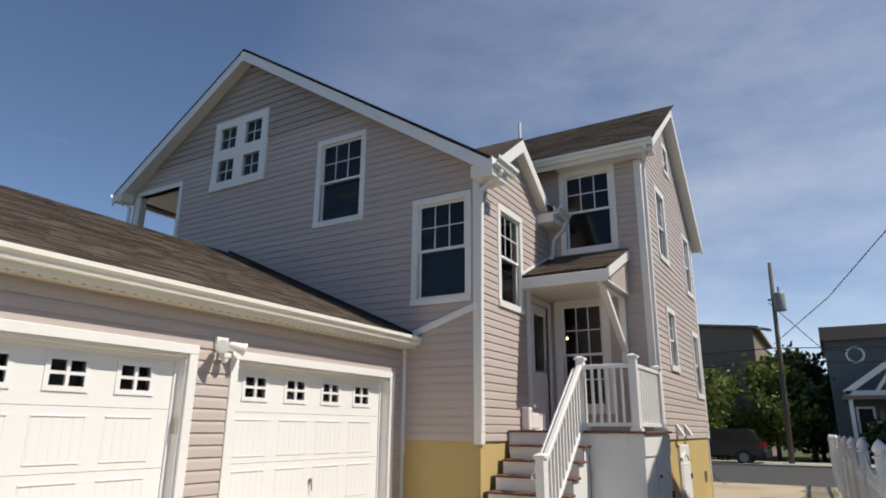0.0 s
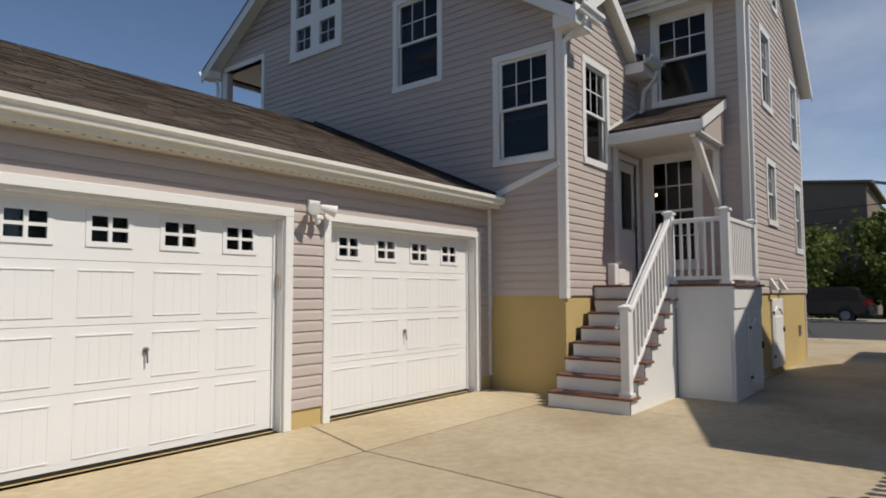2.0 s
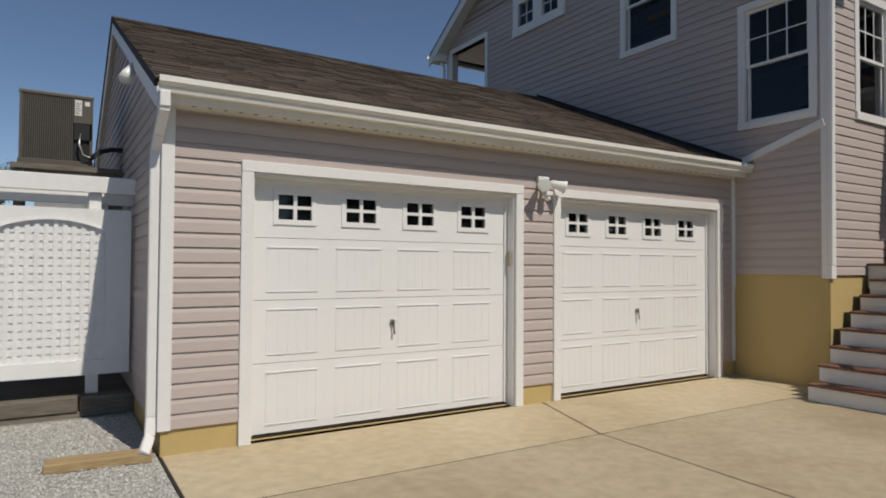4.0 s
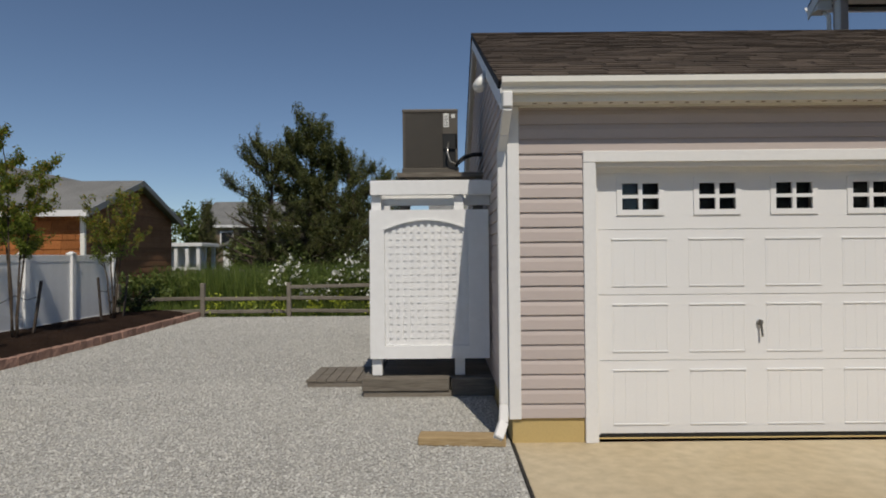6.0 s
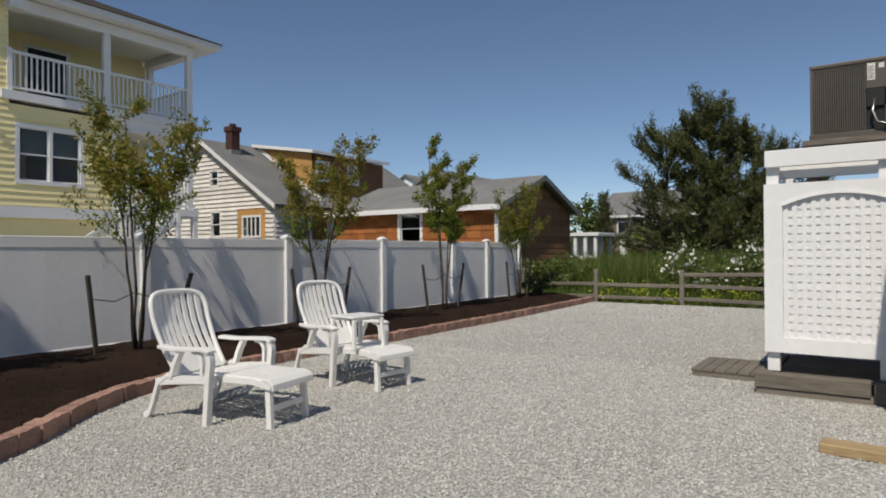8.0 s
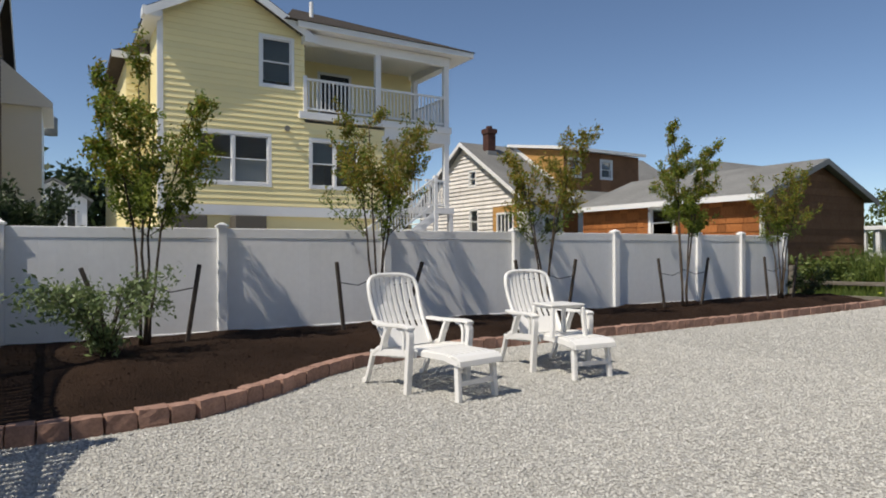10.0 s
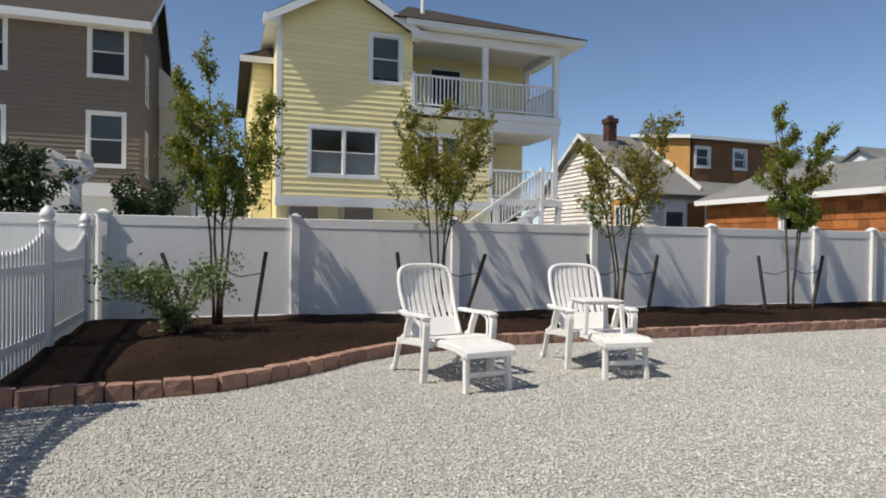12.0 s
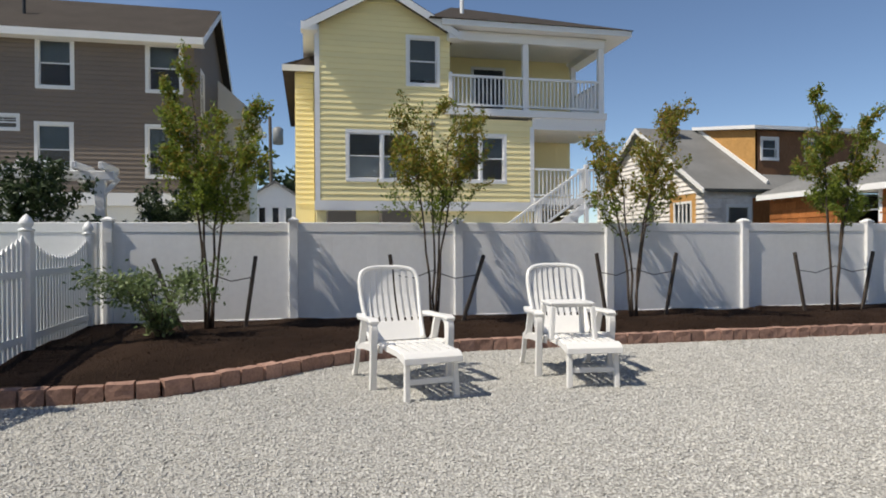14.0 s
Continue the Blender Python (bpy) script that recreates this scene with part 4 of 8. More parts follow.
part("gutter", gutter(bmesh.new(), (9.68, YF - 0.34, 6.40), (9.68, 1.0, 6.40), (-1, 0, 0), 0.12), CREAM, house)
part("eave_box", blocks((6.92, 7.2, 7.45, 7.78, 6.34, 6.52)), WHITE, house)
part("gutter", gutter(bmesh.new(), (6.9, 7.75, 6.54), (10, 7.75, 6.54), (0, 1, 0), 0.12), WHITE, house)
for name, pts in (("downspout", [(7.14, -1.66, 5.26), (7.14, -1.66, 5.18), (7.13, -1.34, 4.95), (7.13, -1.31, 1.5)]),
                  ("downspout", [(9.93, -1.66, 5.26), (9.93, -1.62, 5.1), (9.92, -1.42, 4.92), (9.92, -1.38, 4.6), (9.8, -1.38, 4.5)]),
                  ("downspout", [(9.62, -3.24, 6.28), (9.62, -3.24, 6.2), (9.93, -3.12, 6.0), (9.93, -3.10, 0.3), (9.85, -3.2, 0.15)]),
                  ("downspout", [(7.12, 7.68, 6.42), (7.12, 7.42, 6.2), (7.12, 7.40, 4.5)])):
    bm = bmesh.new()
    for p, q in zip(pts, pts[1:]):
        bar(bm, p, q, 0.07, 0.06, (0, 1, 0))
    bmesh.ops.bevel(bm, geom=bm.edges[:], offset=0.008, segments=1, affect="EDGES")
    part(name, bm, WHITE, house)
part("vent_pipe", tube(bmesh.new(), [(12.0, 0.1, 7.9), (12.0, 0.1, 8.62)], 0.035, 10), WHITE, house)

# awning roof over the entry
aw = part("awning", hexa(bmesh.new(), [(8.68, -2.74, 3.92), (8.68, YC, 3.92), (X5, YC, 4.52), (X5, -2.74, 4.52)],
                         [(8.68, -2.74, 3.98), (8.68, YC, 3.98), (X5, YC, 4.58), (X5, -2.74, 4.58)]), FELT, house)
part("fascia", soft(blocks((8.66, 8.70, -2.72, YC, 3.76, 3.94)), 0.006, 1), WHITE, aw)
part("ceiling_board", blocks((8.70, X5, -2.70, YC, 3.76, 3.79)), CREAM, aw)
part("rake_board", hexa(bmesh.new(), [(8.66, -2.75, 3.80), (8.66, -2.72, 3.80), (X5, -2.72, 4.40), (X5, -2.75, 4.40)],
                        [(8.66, -2.75, 3.96), (8.66, -2.72, 3.96), (X5, -2.72, 4.56), (X5, -2.75, 4.56)]), WHITE, aw)
part("rake_board", hexa(bmesh.new(), [(8.66, YC - 0.03, 3.90), (8.66, YC - 0.018, 3.90), (X5, YC - 0.018, 4.52), (X5, YC - 0.03, 4.52)],
                        [(8.66, YC - 0.03, 4.04), (8.66, YC - 0.018, 4.04), (X5, YC - 0.018, 4.64), (X5, YC - 0.03, 4.64)]), WHITE, aw)
end = part("end_siding", hexa(bmesh.new(), [(8.9, -2.70, 3.79), (X5, -2.70, 3.79), (X5, -2.66, 3.79), (8.9, -2.66, 3.79)],
                              [(8.9, -2.70, 3.95), (X5, -2.70, 4.44), (X5, -2.66, 4.44), (8.9, -2.66, 3.95)]), SIDING, aw)
br = part("bracket", bar(bmesh.new(), (8.82, -2.58, 3.76), (9.96, -2.58, 2.80), 0.09, 0.09), WHITE, house)
part("bracket_post", blocks((9.9, 9.998, -2.63, -2.53, 2.62, 3.76)), WHITE, br)
part("bracket_arm", blocks((8.72, 9.9, -2.62, -2.54, 3.70, 3.758)), WHITE, br)

# lamp seen through the entry window
lamp = thing("ceiling_lamp", (10.3, -1.45, 3.14), label="small lit ceiling lamp inside the house", category="lamp")
part("bulb", lathe(bmesh.new(), (10.3, -1.45, 3.14), [(0.006, -0.03), (0.022, -0.012), (0.022, 0.012), (0.006, 0.03)], 12), WARM, lamp)
part("cord", tube(bmesh.new(), [(10.3, -1.45, 3.17), (10.3, -1.45, 4.05)], 0.006, 6), BLACK, lamp)

# ---- entry steps and landing ----
steps = thing("porch_steps", (7.4, -1.9, 0), label="white entry steps with reddish brown treads and a white railing", category="stairs")
RISE, RUN, X0, YA, YB = 0.191, 0.236, 6.40, YC - 0.02, -2.48
YW, LE = YC - 0.15, 9.62
for k in range(8):
    x = X0 + RUN * k
    part("riser", blocks((x, x + 0.03, YB, YW, RISE * k if k else 0.0, RISE * (k + 1) - 0.03)), WHITE, steps)
    if k < 7:
        part("tread", soft(blocks((x - 0.035, x + RUN + 0.005, YB - 0.04, YW, RISE * (k + 1) - 0.03, RISE * (k + 1))), 0.006, 1), TREAD, steps)
        part("side_panel", blocks((x + 0.001, x + RUN, YB, YB + 0.03, 0.0, RISE * (k + 1) - 0.031)), WHITE, steps)
LZ, LX, LY = 1.53, X0 + RUN * 7 + 0.03, -3.24
for k in range(12):
    y0 = YA - (YA - LY + 0.04) * (k + 1) / 12
    part("deck_board", soft(blocks((LX - 0.06, X5 - 0.001 if y0 > YF else LE + 0.03, y0 + 0.003, y0 + (YA - LY + 0.04) / 12 - 0.003, LZ - 0.03, LZ)), 0.004, 1), TREAD, steps)
part("deck_frame", blocks((LX - 0.02, X5 - 0.002, YF + 0.001, YA, LZ - 0.32, LZ - 0.032)), WHITE, steps)
part("deck_frame", blocks((LX - 0.02, LE, LY, YF, LZ - 0.32, LZ - 0.032)), WHITE, steps)
skirt = part("skirt_panel", blocks((LX, LX + 0.03, LY + 0.02, YB - 0.002, 0.0, LZ - 0.32)), WHITE, steps)
SP = Plane((LX, 0, 0), (0, 1, 0), (-1, 0, 0))
bm = bmesh.new()
n = 16
pts = [(LY + 0.06 + 0.58 * k / n, 1.08 - 0.14 * (2 * k / n - 1) ** 4) for k in range(n + 1)]
ring = [(pts[0][0], 0.06)] + pts + [(pts[-1][0], 0.06)]
extrude(bm, [SP(u, 0.0, z) for u, z in ring], SP(0, 0.0, 0), SP(0, 0.012, 0))
part("arched_panel", bm, WHITE, skirt)
part("skirt_panel", blocks((LX + 0.031, LE, LY + 0.018, LY + 0.05, 0.0, LZ - 0.32)), WHITE, steps)
arched_hatch(Plane((0, LY + 0.02, 0), (1, 0, 0), (0, -1, 0)), 8.75, 9.5, 0.05, 1.16, steps)


def newel(x, y, z0, z1):
    post = part("newel_post", soft(blocks((x - 0.055, x + 0.055, y - 0.055, y + 0.055, z0, z1)), 0.006, 1), WHITE, steps)
    bm = blocks((x - 0.075, x + 0.075, y - 0.075, y + 0.075, z1, z1 + 0.03))
    hexa(bm, [(x - 0.07, y - 0.07, z1 + 0.03), (x + 0.07, y - 0.07, z1 + 0.03), (x + 0.07, y + 0.07, z1 + 0.03), (x - 0.07, y + 0.07, z1 + 0.03)],
         [(x - 0.02, y - 0.02, z1 + 0.06), (x + 0.02, y - 0.02, z1 + 0.06), (x + 0.02, y + 0.02, z1 + 0.06), (x - 0.02, y + 0.02, z1 + 0.06)])
    part("cap", bm, WHITE, post)
    part("collar", blocks((x - 0.075, x + 0.075, y - 0.075, y + 0.075, z0, z0 + 0.04)), WHITE, post)


YN, YL = -2.40, -3.14
newel(6.53, YN, RISE, 1.22)
newel(LX + 0.04, YN, LZ, 2.50)
newel(LX + 0.04, YL, LZ, 2.50)
newel(LE - 0.05, YL, LZ, 2.46)
xa, xb = 6.57, LX
za, zb = 1.12, 2.42
for off, w, h in ((0.0, 0.07, 0.06), (-0.80, 0.05, 0.06)):
    part("hand_rail" if off == 0 else "bottom_rail", soft(bar(bmesh.new(), (xa, YN, za + off), (xb, YN, zb + off), w, h), 0.008, 1), WHITE, steps)
part("grab_rail", tube(bmesh.new(), [(xa - 0.1, YN + 0.09, za - 0.12), (xa, YN + 0.09, za - 0.04), (xb, YN + 0.09, zb - 0.04)], 0.022, 8), WHITE, steps)
for k in range(1, 13):
    f = k / 13
    x, z = xa + (xb - xa) * f, za + (zb - za) * f
    part("baluster", blocks((x - 0.017, x + 0.017, YN - 0.017, YN + 0.017, z - 0.79, z - 0.02)), WHITE, steps)
xr = LX + 0.04
part("hand_rail", soft(blocks((xr - 0.035, xr + 0.035, YL + 0.055, YN - 0.055, 2.37, 2.43)), 0.008, 1), WHITE, steps)
part("bottom_rail", blocks((xr - 0.025, xr + 0.025, YL + 0.055, YN - 0.055, LZ + 0.06, LZ + 0.11)), WHITE, steps)
for k in range(1, 6):
    y = YN - 0.055 - (YN - YL - 0.11) * k / 6
    part("baluster", blocks((xr - 0.017, xr + 0.017, y - 0.017, y + 0.017, LZ + 0.11, 2.37)), WHITE, steps)
part("hand_rail", soft(blocks((xr + 0.055, LE - 0.105, YL - 0.035, YL + 0.035, 2.37, 2.43)), 0.008, 1), WHITE, steps)
part("bottom_rail", blocks((xr + 0.055, LE - 0.105, YL - 0.025, YL + 0.025, LZ + 0.06, LZ + 0.11)), WHITE, steps)
for k in range(1, 14):
    x = xr + 0.055 + (LE - 0.16 - xr) * k / 14
    part("baluster", blocks((x - 0.03, x + 0.03, YL - 0.017, YL + 0.017, LZ + 0.11, 2.37)), WHITE, steps)
bm = blocks((8.52, 8.66, -1.42, YC - 0.03, LZ, LZ + 0.34), (8.66, 8.95, -1.42, -1.36, LZ + 0.02, LZ + 0.26))
solo("step_stool", soft(bm, 0.02, 2), WHITE, "small white step stool standing on the landing", "stool")


# ---- garage fittings ----
fl = thing("flood_light", (3.74, -0.03, 2.30), label="white twin flood light with motion sensor on the garage wall", category="lamp")
part("back_plate", soft(blocks((3.665, 3.815, -0.06, -0.018, 2.345, 2.435)), 0.008, 2), WHITE, fl)
for p, d in ((Vector((3.70, -0.06, 2.355)), Vector((-0.50, -0.80, -0.22)).normalized()), (Vector((3.78, -0.06, 2.375)), Vector((0.80, -0.52, -0.26)).normalized())):
    part("arm", tube(bmesh.new(), [p + Vector((0, 0.02, 0)), p + d * 0.05], 0.018, 8), WHITE, fl)
    head = part("lamp_head", tube(bmesh.new(), [p + d * 0.03, p + d * 0.05, p + d * 0.10, p + d * 0.17, p + d * 0.20], [0.026, 0.036, 0.044, 0.058, 0.066], 18), WHITE, fl, smooth=True)
    part("rim", tube(bmesh.new(), [p + d * 0.188, p + d * 0.206], 0.069, 18), WHITE, head)
    part("lens", tube(bmesh.new(), [p + d * 0.207, p + d * 0.211], 0.054, 18), BULB, head)
part("sensor_arm", tube(bmesh.new(), [(3.74, -0.05, 2.36), (3.74, -0.09, 2.30), (3.745, -0.10, 2.25)], 0.018, 8), WHITE, fl)
sensor = part("sensor", soft(blocks((3.70, 3.79, -0.15, -0.06, 2.22, 2.27)), 0.012, 2), WHITE, fl)
part("sensor_eye", lathe(bmesh.new(), (3.745, -0.105, 2.165), [(0.014, 0), (0.030, 0.012), (0.034, 0.035), (0.034, 0.055)], 14), BULB, sensor, smooth=True)
solo("keypad", soft(blocks((3.352, 3.388, 0.03, 0.085, 1.47, 1.62)), 0.006, 2), BEIGE, "small beige garage door keypad on the jamb", "keypad")
sp = thing("spot_light", (-0.02, 1.44, 3.3), label="white outdoor spot light under the rake", category="lamp")
part("base", tube(bmesh.new(), [(-0.02, 1.50, 3.42), (-0.07, 1.50, 3.42)], 0.06, 12), WHITE, sp)
part("arm", tube(bmesh.new(), [(-0.06, 1.5, 3.42), (-0.13, 1.47, 3.40), (-0.15, 1.42, 3.33)], 0.016, 8), WHITE, sp)
part("lamp_head", tube(bmesh.new(), [(-0.14, 1.45, 3.36), (-0.17, 1.38, 3.28), (-0.20, 1.30, 3.20)], [0.028, 0.05, 0.065], 14), BULB, sp, smooth=True)

# air conditioner on its stand
ac = thing("air_conditioner", (-0.73, 3.55, 2.58), label="dark grey outdoor air conditioner with louvred sides on a stand", category="air conditioner")
A0, A1, B0, B1, Z0, Z1 = -1.09, -0.37, 3.18, 3.90, 2.62, 3.42
part("base_pan", soft(blocks((A0 - 0.01, A1 + 0.01, B0 - 0.01, B1 + 0.01, Z0 - 0.04, Z0 + 0.03)), 0.01, 1), AC_GREY, ac)
part("coil", blocks((A0 + 0.03, A1 - 0.03, B0 + 0.03, B1 - 0.03, Z0 + 0.03, Z1 - 0.04)), BLACK, ac)
part("lid", soft(blocks((A0 - 0.005, A1 + 0.005, B0 - 0.005, B1 + 0.005, Z1 - 0.045, Z1)), 0.012, 2), AC_GREY, ac)
bm = bmesh.new()
for x, y in ((A0, B0), (A1 - 0.03, B0), (A0, B1 - 0.03), (A1 - 0.03, B1 - 0.03)):
    block(bm, x, x + 0.03, y, y + 0.03, Z0 + 0.03, Z1 - 0.045)
part("corner_post", bm, AC_GREY, ac)
for k in range(24):
    x = A0 + 0.035 + k * 0.0205
    part("louvre", blocks((x, x + 0.011, B0 + 0.002, B0 + 0.024, Z0 + 0.035, Z1 - 0.05)), AC_GREY, ac)
    y = B0 + 0.035 + k * 0.027
    part("louvre", blocks((A0 + 0.002, A0 + 0.024, y, y + 0.014, Z0 + 0.035, Z1 - 0.05)), AC_GREY, ac)
part("service_panel", soft(blocks((A1 - 0.20, A1 - 0.005, B0 - 0.004, B0 + 0.02, Z0 + 0.47, Z1 - 0.05)), 0.004, 1), AC_GREY, ac)
part("rating_label", blocks((A1 - 0.185, A1 - 0.115, B0 - 0.007, B0 - 0.004, Z1 - 0.24, Z1 - 0.06)), PAPER, ac, "white rating label")
part("rating_label", blocks((A1 - 0.085, A1 - 0.035, B0 - 0.007, B0 - 0.004, Z1 - 0.12, Z1 - 0.07)), PAPER, ac)
bm = bmesh.new()
for k in range(7):
    block(bm, A1 - 0.175, A1 - 0.125 - 0.01 * (k % 2), B0 - 0.0085, B0 - 0.007, Z1 - 0.10 - k * 0.02, Z1 - 0.094 - k * 0.02)
part("label_print", bm, BLACK, ac)
# service opening below the panel: a solid block, its shade painted black
part("opening_shade_block", blocks((A1 - 0.19, A1 - 0.01, B0 + 0.0, B0 + 0.03, Z0 + 0.28, Z0 + 0.468)), BLACK, ac)
part("pipe", tube(bmesh.new(), [(A1 - 0.12, B0 + 0.02, Z0 + 0.38), (A1 - 0.14, B0 - 0.05, Z0 + 0.22), (A1 - 0.10, B0 - 0.06, Z0 + 0.10), (A1 - 0.02, B0 - 0.05, Z0 + 0.07), (A1 + 0.1, B0 - 0.03, Z0 + 0.14)], 0.014, 8), METAL, ac, smooth=True)
part("pipe_lagging", tube(bmesh.new(), [(A1 - 0.03, B0 - 0.04, Z0 + 0.06), (A1 + 0.08, B0 - 0.02, Z0 + 0.16), (A1 + 0.2, B0, Z0 + 0.2), (-0.02, B0, Z0 + 0.2)], 0.028, 8), BLACK, ac, smooth=True)
st = thing("equipment_stand", (-0.7, 3.55, 0), label="weathered timber stand beside the garage wall", category="stand")
part("platform", blocks((-1.16, -0.02, 3.08, 4.0, 2.52, 2.578)), OLDWOOD, st)
for x, y in ((-1.08, 3.16), (-0.1, 3.16), (-1.08, 3.92), (-0.1, 3.92)):
    part("leg", blocks((x - 0.045, x + 0.045, y - 0.045, y + 0.045, 0.0, 2.52)), OLDWOOD, st)

# ---- outdoor shower ----
sh = thing("outdoor_shower", (-0.75, 2.4, 0), label="white outdoor shower stall with arched lattice door", category="shower")
PX0, PX1, PZ0, PZ1, PY = -1.37, -0.08, 0.39, 2.0, 1.787
SHP = Plane((0, PY, 0), (1, 0, 0), (0, -1, 0))
IX0, IX1, IZ0, IZT = -1.21, -0.30, 0.53, 1.90
door = part("lattice_door", blocks((PX0, IX0, PY, PY + 0.045, PZ0, PZ1), (IX1, PX1, PY, PY + 0.045, PZ0, PZ1), (IX0, IX1, PY, PY + 0.045, PZ0, IZ0)), VINYL, sh)
n = 18
arch = [(IX0 + (IX1 - IX0) * k / n, 1.80 + 0.10 * (1 - (2 * k / n - 1) ** 2)) for k in range(n + 1)]
bm = bmesh.new()
ring = [(IX1, PZ1), (IX0, PZ1)] + arch
extrude(bm, [SHP(u, -0.045, z) for u, z in ring], SHP(0, -0.045, 0), SHP(0, 0.0, 0))
part("arched_top", bm, VINYL, door)
bm = bmesh.new()
for (ua, za), (ub, zb) in zip(arch, arch[1:]):
    bar(bm, SHP(ua, 0.004, za - 0.008), SHP(ub, 0.004, zb - 0.008), 0.02, 0.018)
part("arch_bead", bm, VINYL, door)
x = IX0 + 0.005
while x < IX1 - 0.03:
    f = (x + 0.025 - IX0) / (IX1 - IX0)
    part("lattice_slat", blocks((x, x + 0.041, PY + 0.016, PY + 0.026, IZ0 - 0.01, 1.80 + 0.10 * (1 - (2 * f - 1) ** 2) + 0.02)), VINYL, door)
    x += 0.0765
z = IZ0 + 0.002
while z < 1.86:
    part("lattice_slat", blocks((IX0 - 0.01, IX1 + 0.01, PY + 0.027, PY + 0.037, z, z + 0.061)), VINYL, door)
    z += 0.0765
part("door_backing", blocks((IX0 - 0.02, IX1 + 0.02, PY + 0.039, PY + 0.046, IZ0 - 0.02, 1.88)), VINYL, door)
for x in (-1.30, -0.40):
    part("post", soft(blocks((x - 0.055, x + 0.055, PY + 0.05, PY + 0.16, 0.2, 2.18)), 0.006, 1), VINYL, sh)
part("post", blocks((-1.355, -1.245, 3.0, 3.11, 0.2, 2.18)), VINYL, sh)
part("top_beam", soft(blocks((-1.36, -0.02, PY - 0.01, PY + 0.04, 2.16, 2.32)), 0.005, 1), VINYL, sh)
part("top_beam", soft(blocks((-1.36, -0.02, PY + 0.17, PY + 0.21, 2.06, 2.18)), 0.005, 1), VINYL, sh)
part("top_beam", soft(blocks((-1.36, -1.31, PY + 0.04, 3.12, 2.17, 2.31)), 0.005, 1), VINYL, sh)
part("top_beam", blocks((-1.30, -0.02, 3.04, 3.09, 2.17, 2.31)), VINYL, sh)
for k in range(8):
    y = PY + 0.17 + k * 0.105
    part("side_board", blocks((-1.345, -1.32, y, y + 0.10, 0.42, 2.0)), VINYL, sh)
for k in range(8):
    x = -1.22 + k * 0.15
    part("back_board", blocks((x, x + 0.145, 3.05, 3.075, 0.42, 2.0)), OLDWOOD, sh)
part("shower_pipe", tube(bmesh.new(), [(-0.03, 2.45, 1.0), (-0.05, 2.45, 2.2), (-0.3, 2.45, 2.25), (-0.33, 2.45, 2.18)], 0.012, 8), METAL, sh)
for (x0, x1, y0, y1, z0, z1) in ((-1.45, -0.52, 1.68, 1.82, 0.06, 0.20), (-1.44, -0.50, 1.70, 1.84, -0.02, 0.06), (-0.50, -0.02, 1.72, 1.86, 0.0, 0.19), (-1.44, -1.30, 1.84, 3.1, 0.0, 0.20)):
    part("base_timber", soft(blocks((x0, x1, y0, y1, z0, z1)), 0.008, 1), OLDWOOD, sh, "weathered grey timber")
for k in range(9):
    y = 1.86 + k * 0.138
    part("floor_board", blocks((-1.28, -0.04, y, y + 0.13, 0.15, 0.18)), OLDWOOD, sh)
deck = thing("wooden_step", (-1.8, 2.7, 0), label="low weathered plank step beside the shower", category="step")
for k in range(6):
    x = -2.16 + k * 0.117
    part("plank", soft(blocks((x, x + 0.11, 2.22, 3.1, 0.055, 0.085)), 0.004, 1), OLDWOOD, deck)
part("frame_board", blocks((-2.15, -1.47, 2.23, 2.27, -0.03, 0.054)), OLDWOOD, deck)
part("frame_board", blocks((-2.15, -1.47, 3.03, 3.07, -0.03, 0.054)), OLDWOOD, deck)
bm = bar(bmesh.new(), (-0.78, 0.03, 0.035), (-0.09, -0.03, 0.035), 0.18, 0.07)
solo("timber_block", soft(bm, 0.008, 1), LUMBER, "split raw timber block lying on the gravel", "lumber")

# ---- planting bed, edging and fences ----
NX, NY = 22, 150
bm = bmesh.new()
grid = []
for j in range(NY + 1):
    y = -5.5 + 16.6 * j / NY
    xa, xb = kerb_x(y) - 0.07, fence_x(y) - 0.05
    row = []
    for i in range(NX + 1):
        f = i / NX
        z = 0.05 + 0.16 * min(1.0, f * 2.6) * (1 - 0.15 * f) + 0.035 * noise.noise((y * 1.3, f * 5, 1)) + 0.016 * noise.noise((y * 6, f * 17, 4))
        row.append(bm.verts.new((xa + (xb - xa) * f, y, z)))
    grid.append(row)
for r0, r1 in zip(grid, grid[1:]):
    for i in range(NX):
        bm.faces.new((r0[i], r0[i + 1], r1[i + 1], r1[i]))
solo("planting_bed", bm, MULCH, "planting bed of dark brown shredded bark mulch", "ground", kind="structure", smooth=True)


def bed_z(x, y):
    f = (kerb_x(y) - 0.07 - x) / max(0.1, kerb_x(y) - 0.07 - fence_x(y) + 0.05)
    f = min(max(f, 0.0), 1.0)
    return 0.05 + 0.16 * min(1.0, f * 2.6) * (1 - 0.15 * f) + 0.035 * noise.noise((y * 1.3, f * 5, 1))


fence = thing("privacy_fence", (-8.7, 2.0, 0), label="white vinyl privacy fence with capped posts", category="fence")
POSTS = [-12.6, -10.15, -7.7, -5.22, -2.71, -0.27, 2.17, 4.61, 7.08, 8.62, 10.3]
FT = 1.595
for y in POSTS:
    x = fence_x(y)
    post = part("post", soft(blocks((x - 0.065, x + 0.065, y - 0.065, y + 0.065, -0.1, 1.61)), 0.008, 1), VINYL, fence)
    bm = blocks((x - 0.08, x + 0.08, y - 0.08, y + 0.08, 1.61, 1.635))
    hexa(bm, [(x - 0.075, y - 0.075, 1.635), (x + 0.075, y - 0.075, 1.635), (x + 0.075, y + 0.075, 1.635), (x - 0.075, y + 0.075, 1.635)],
         [(x - 0.02, y - 0.02, 1.672), (x + 0.02, y - 0.02, 1.672), (x + 0.02, y + 0.02, 1.672), (x - 0.02, y + 0.02, 1.672)])
    part("cap", bm, VINYL, post)
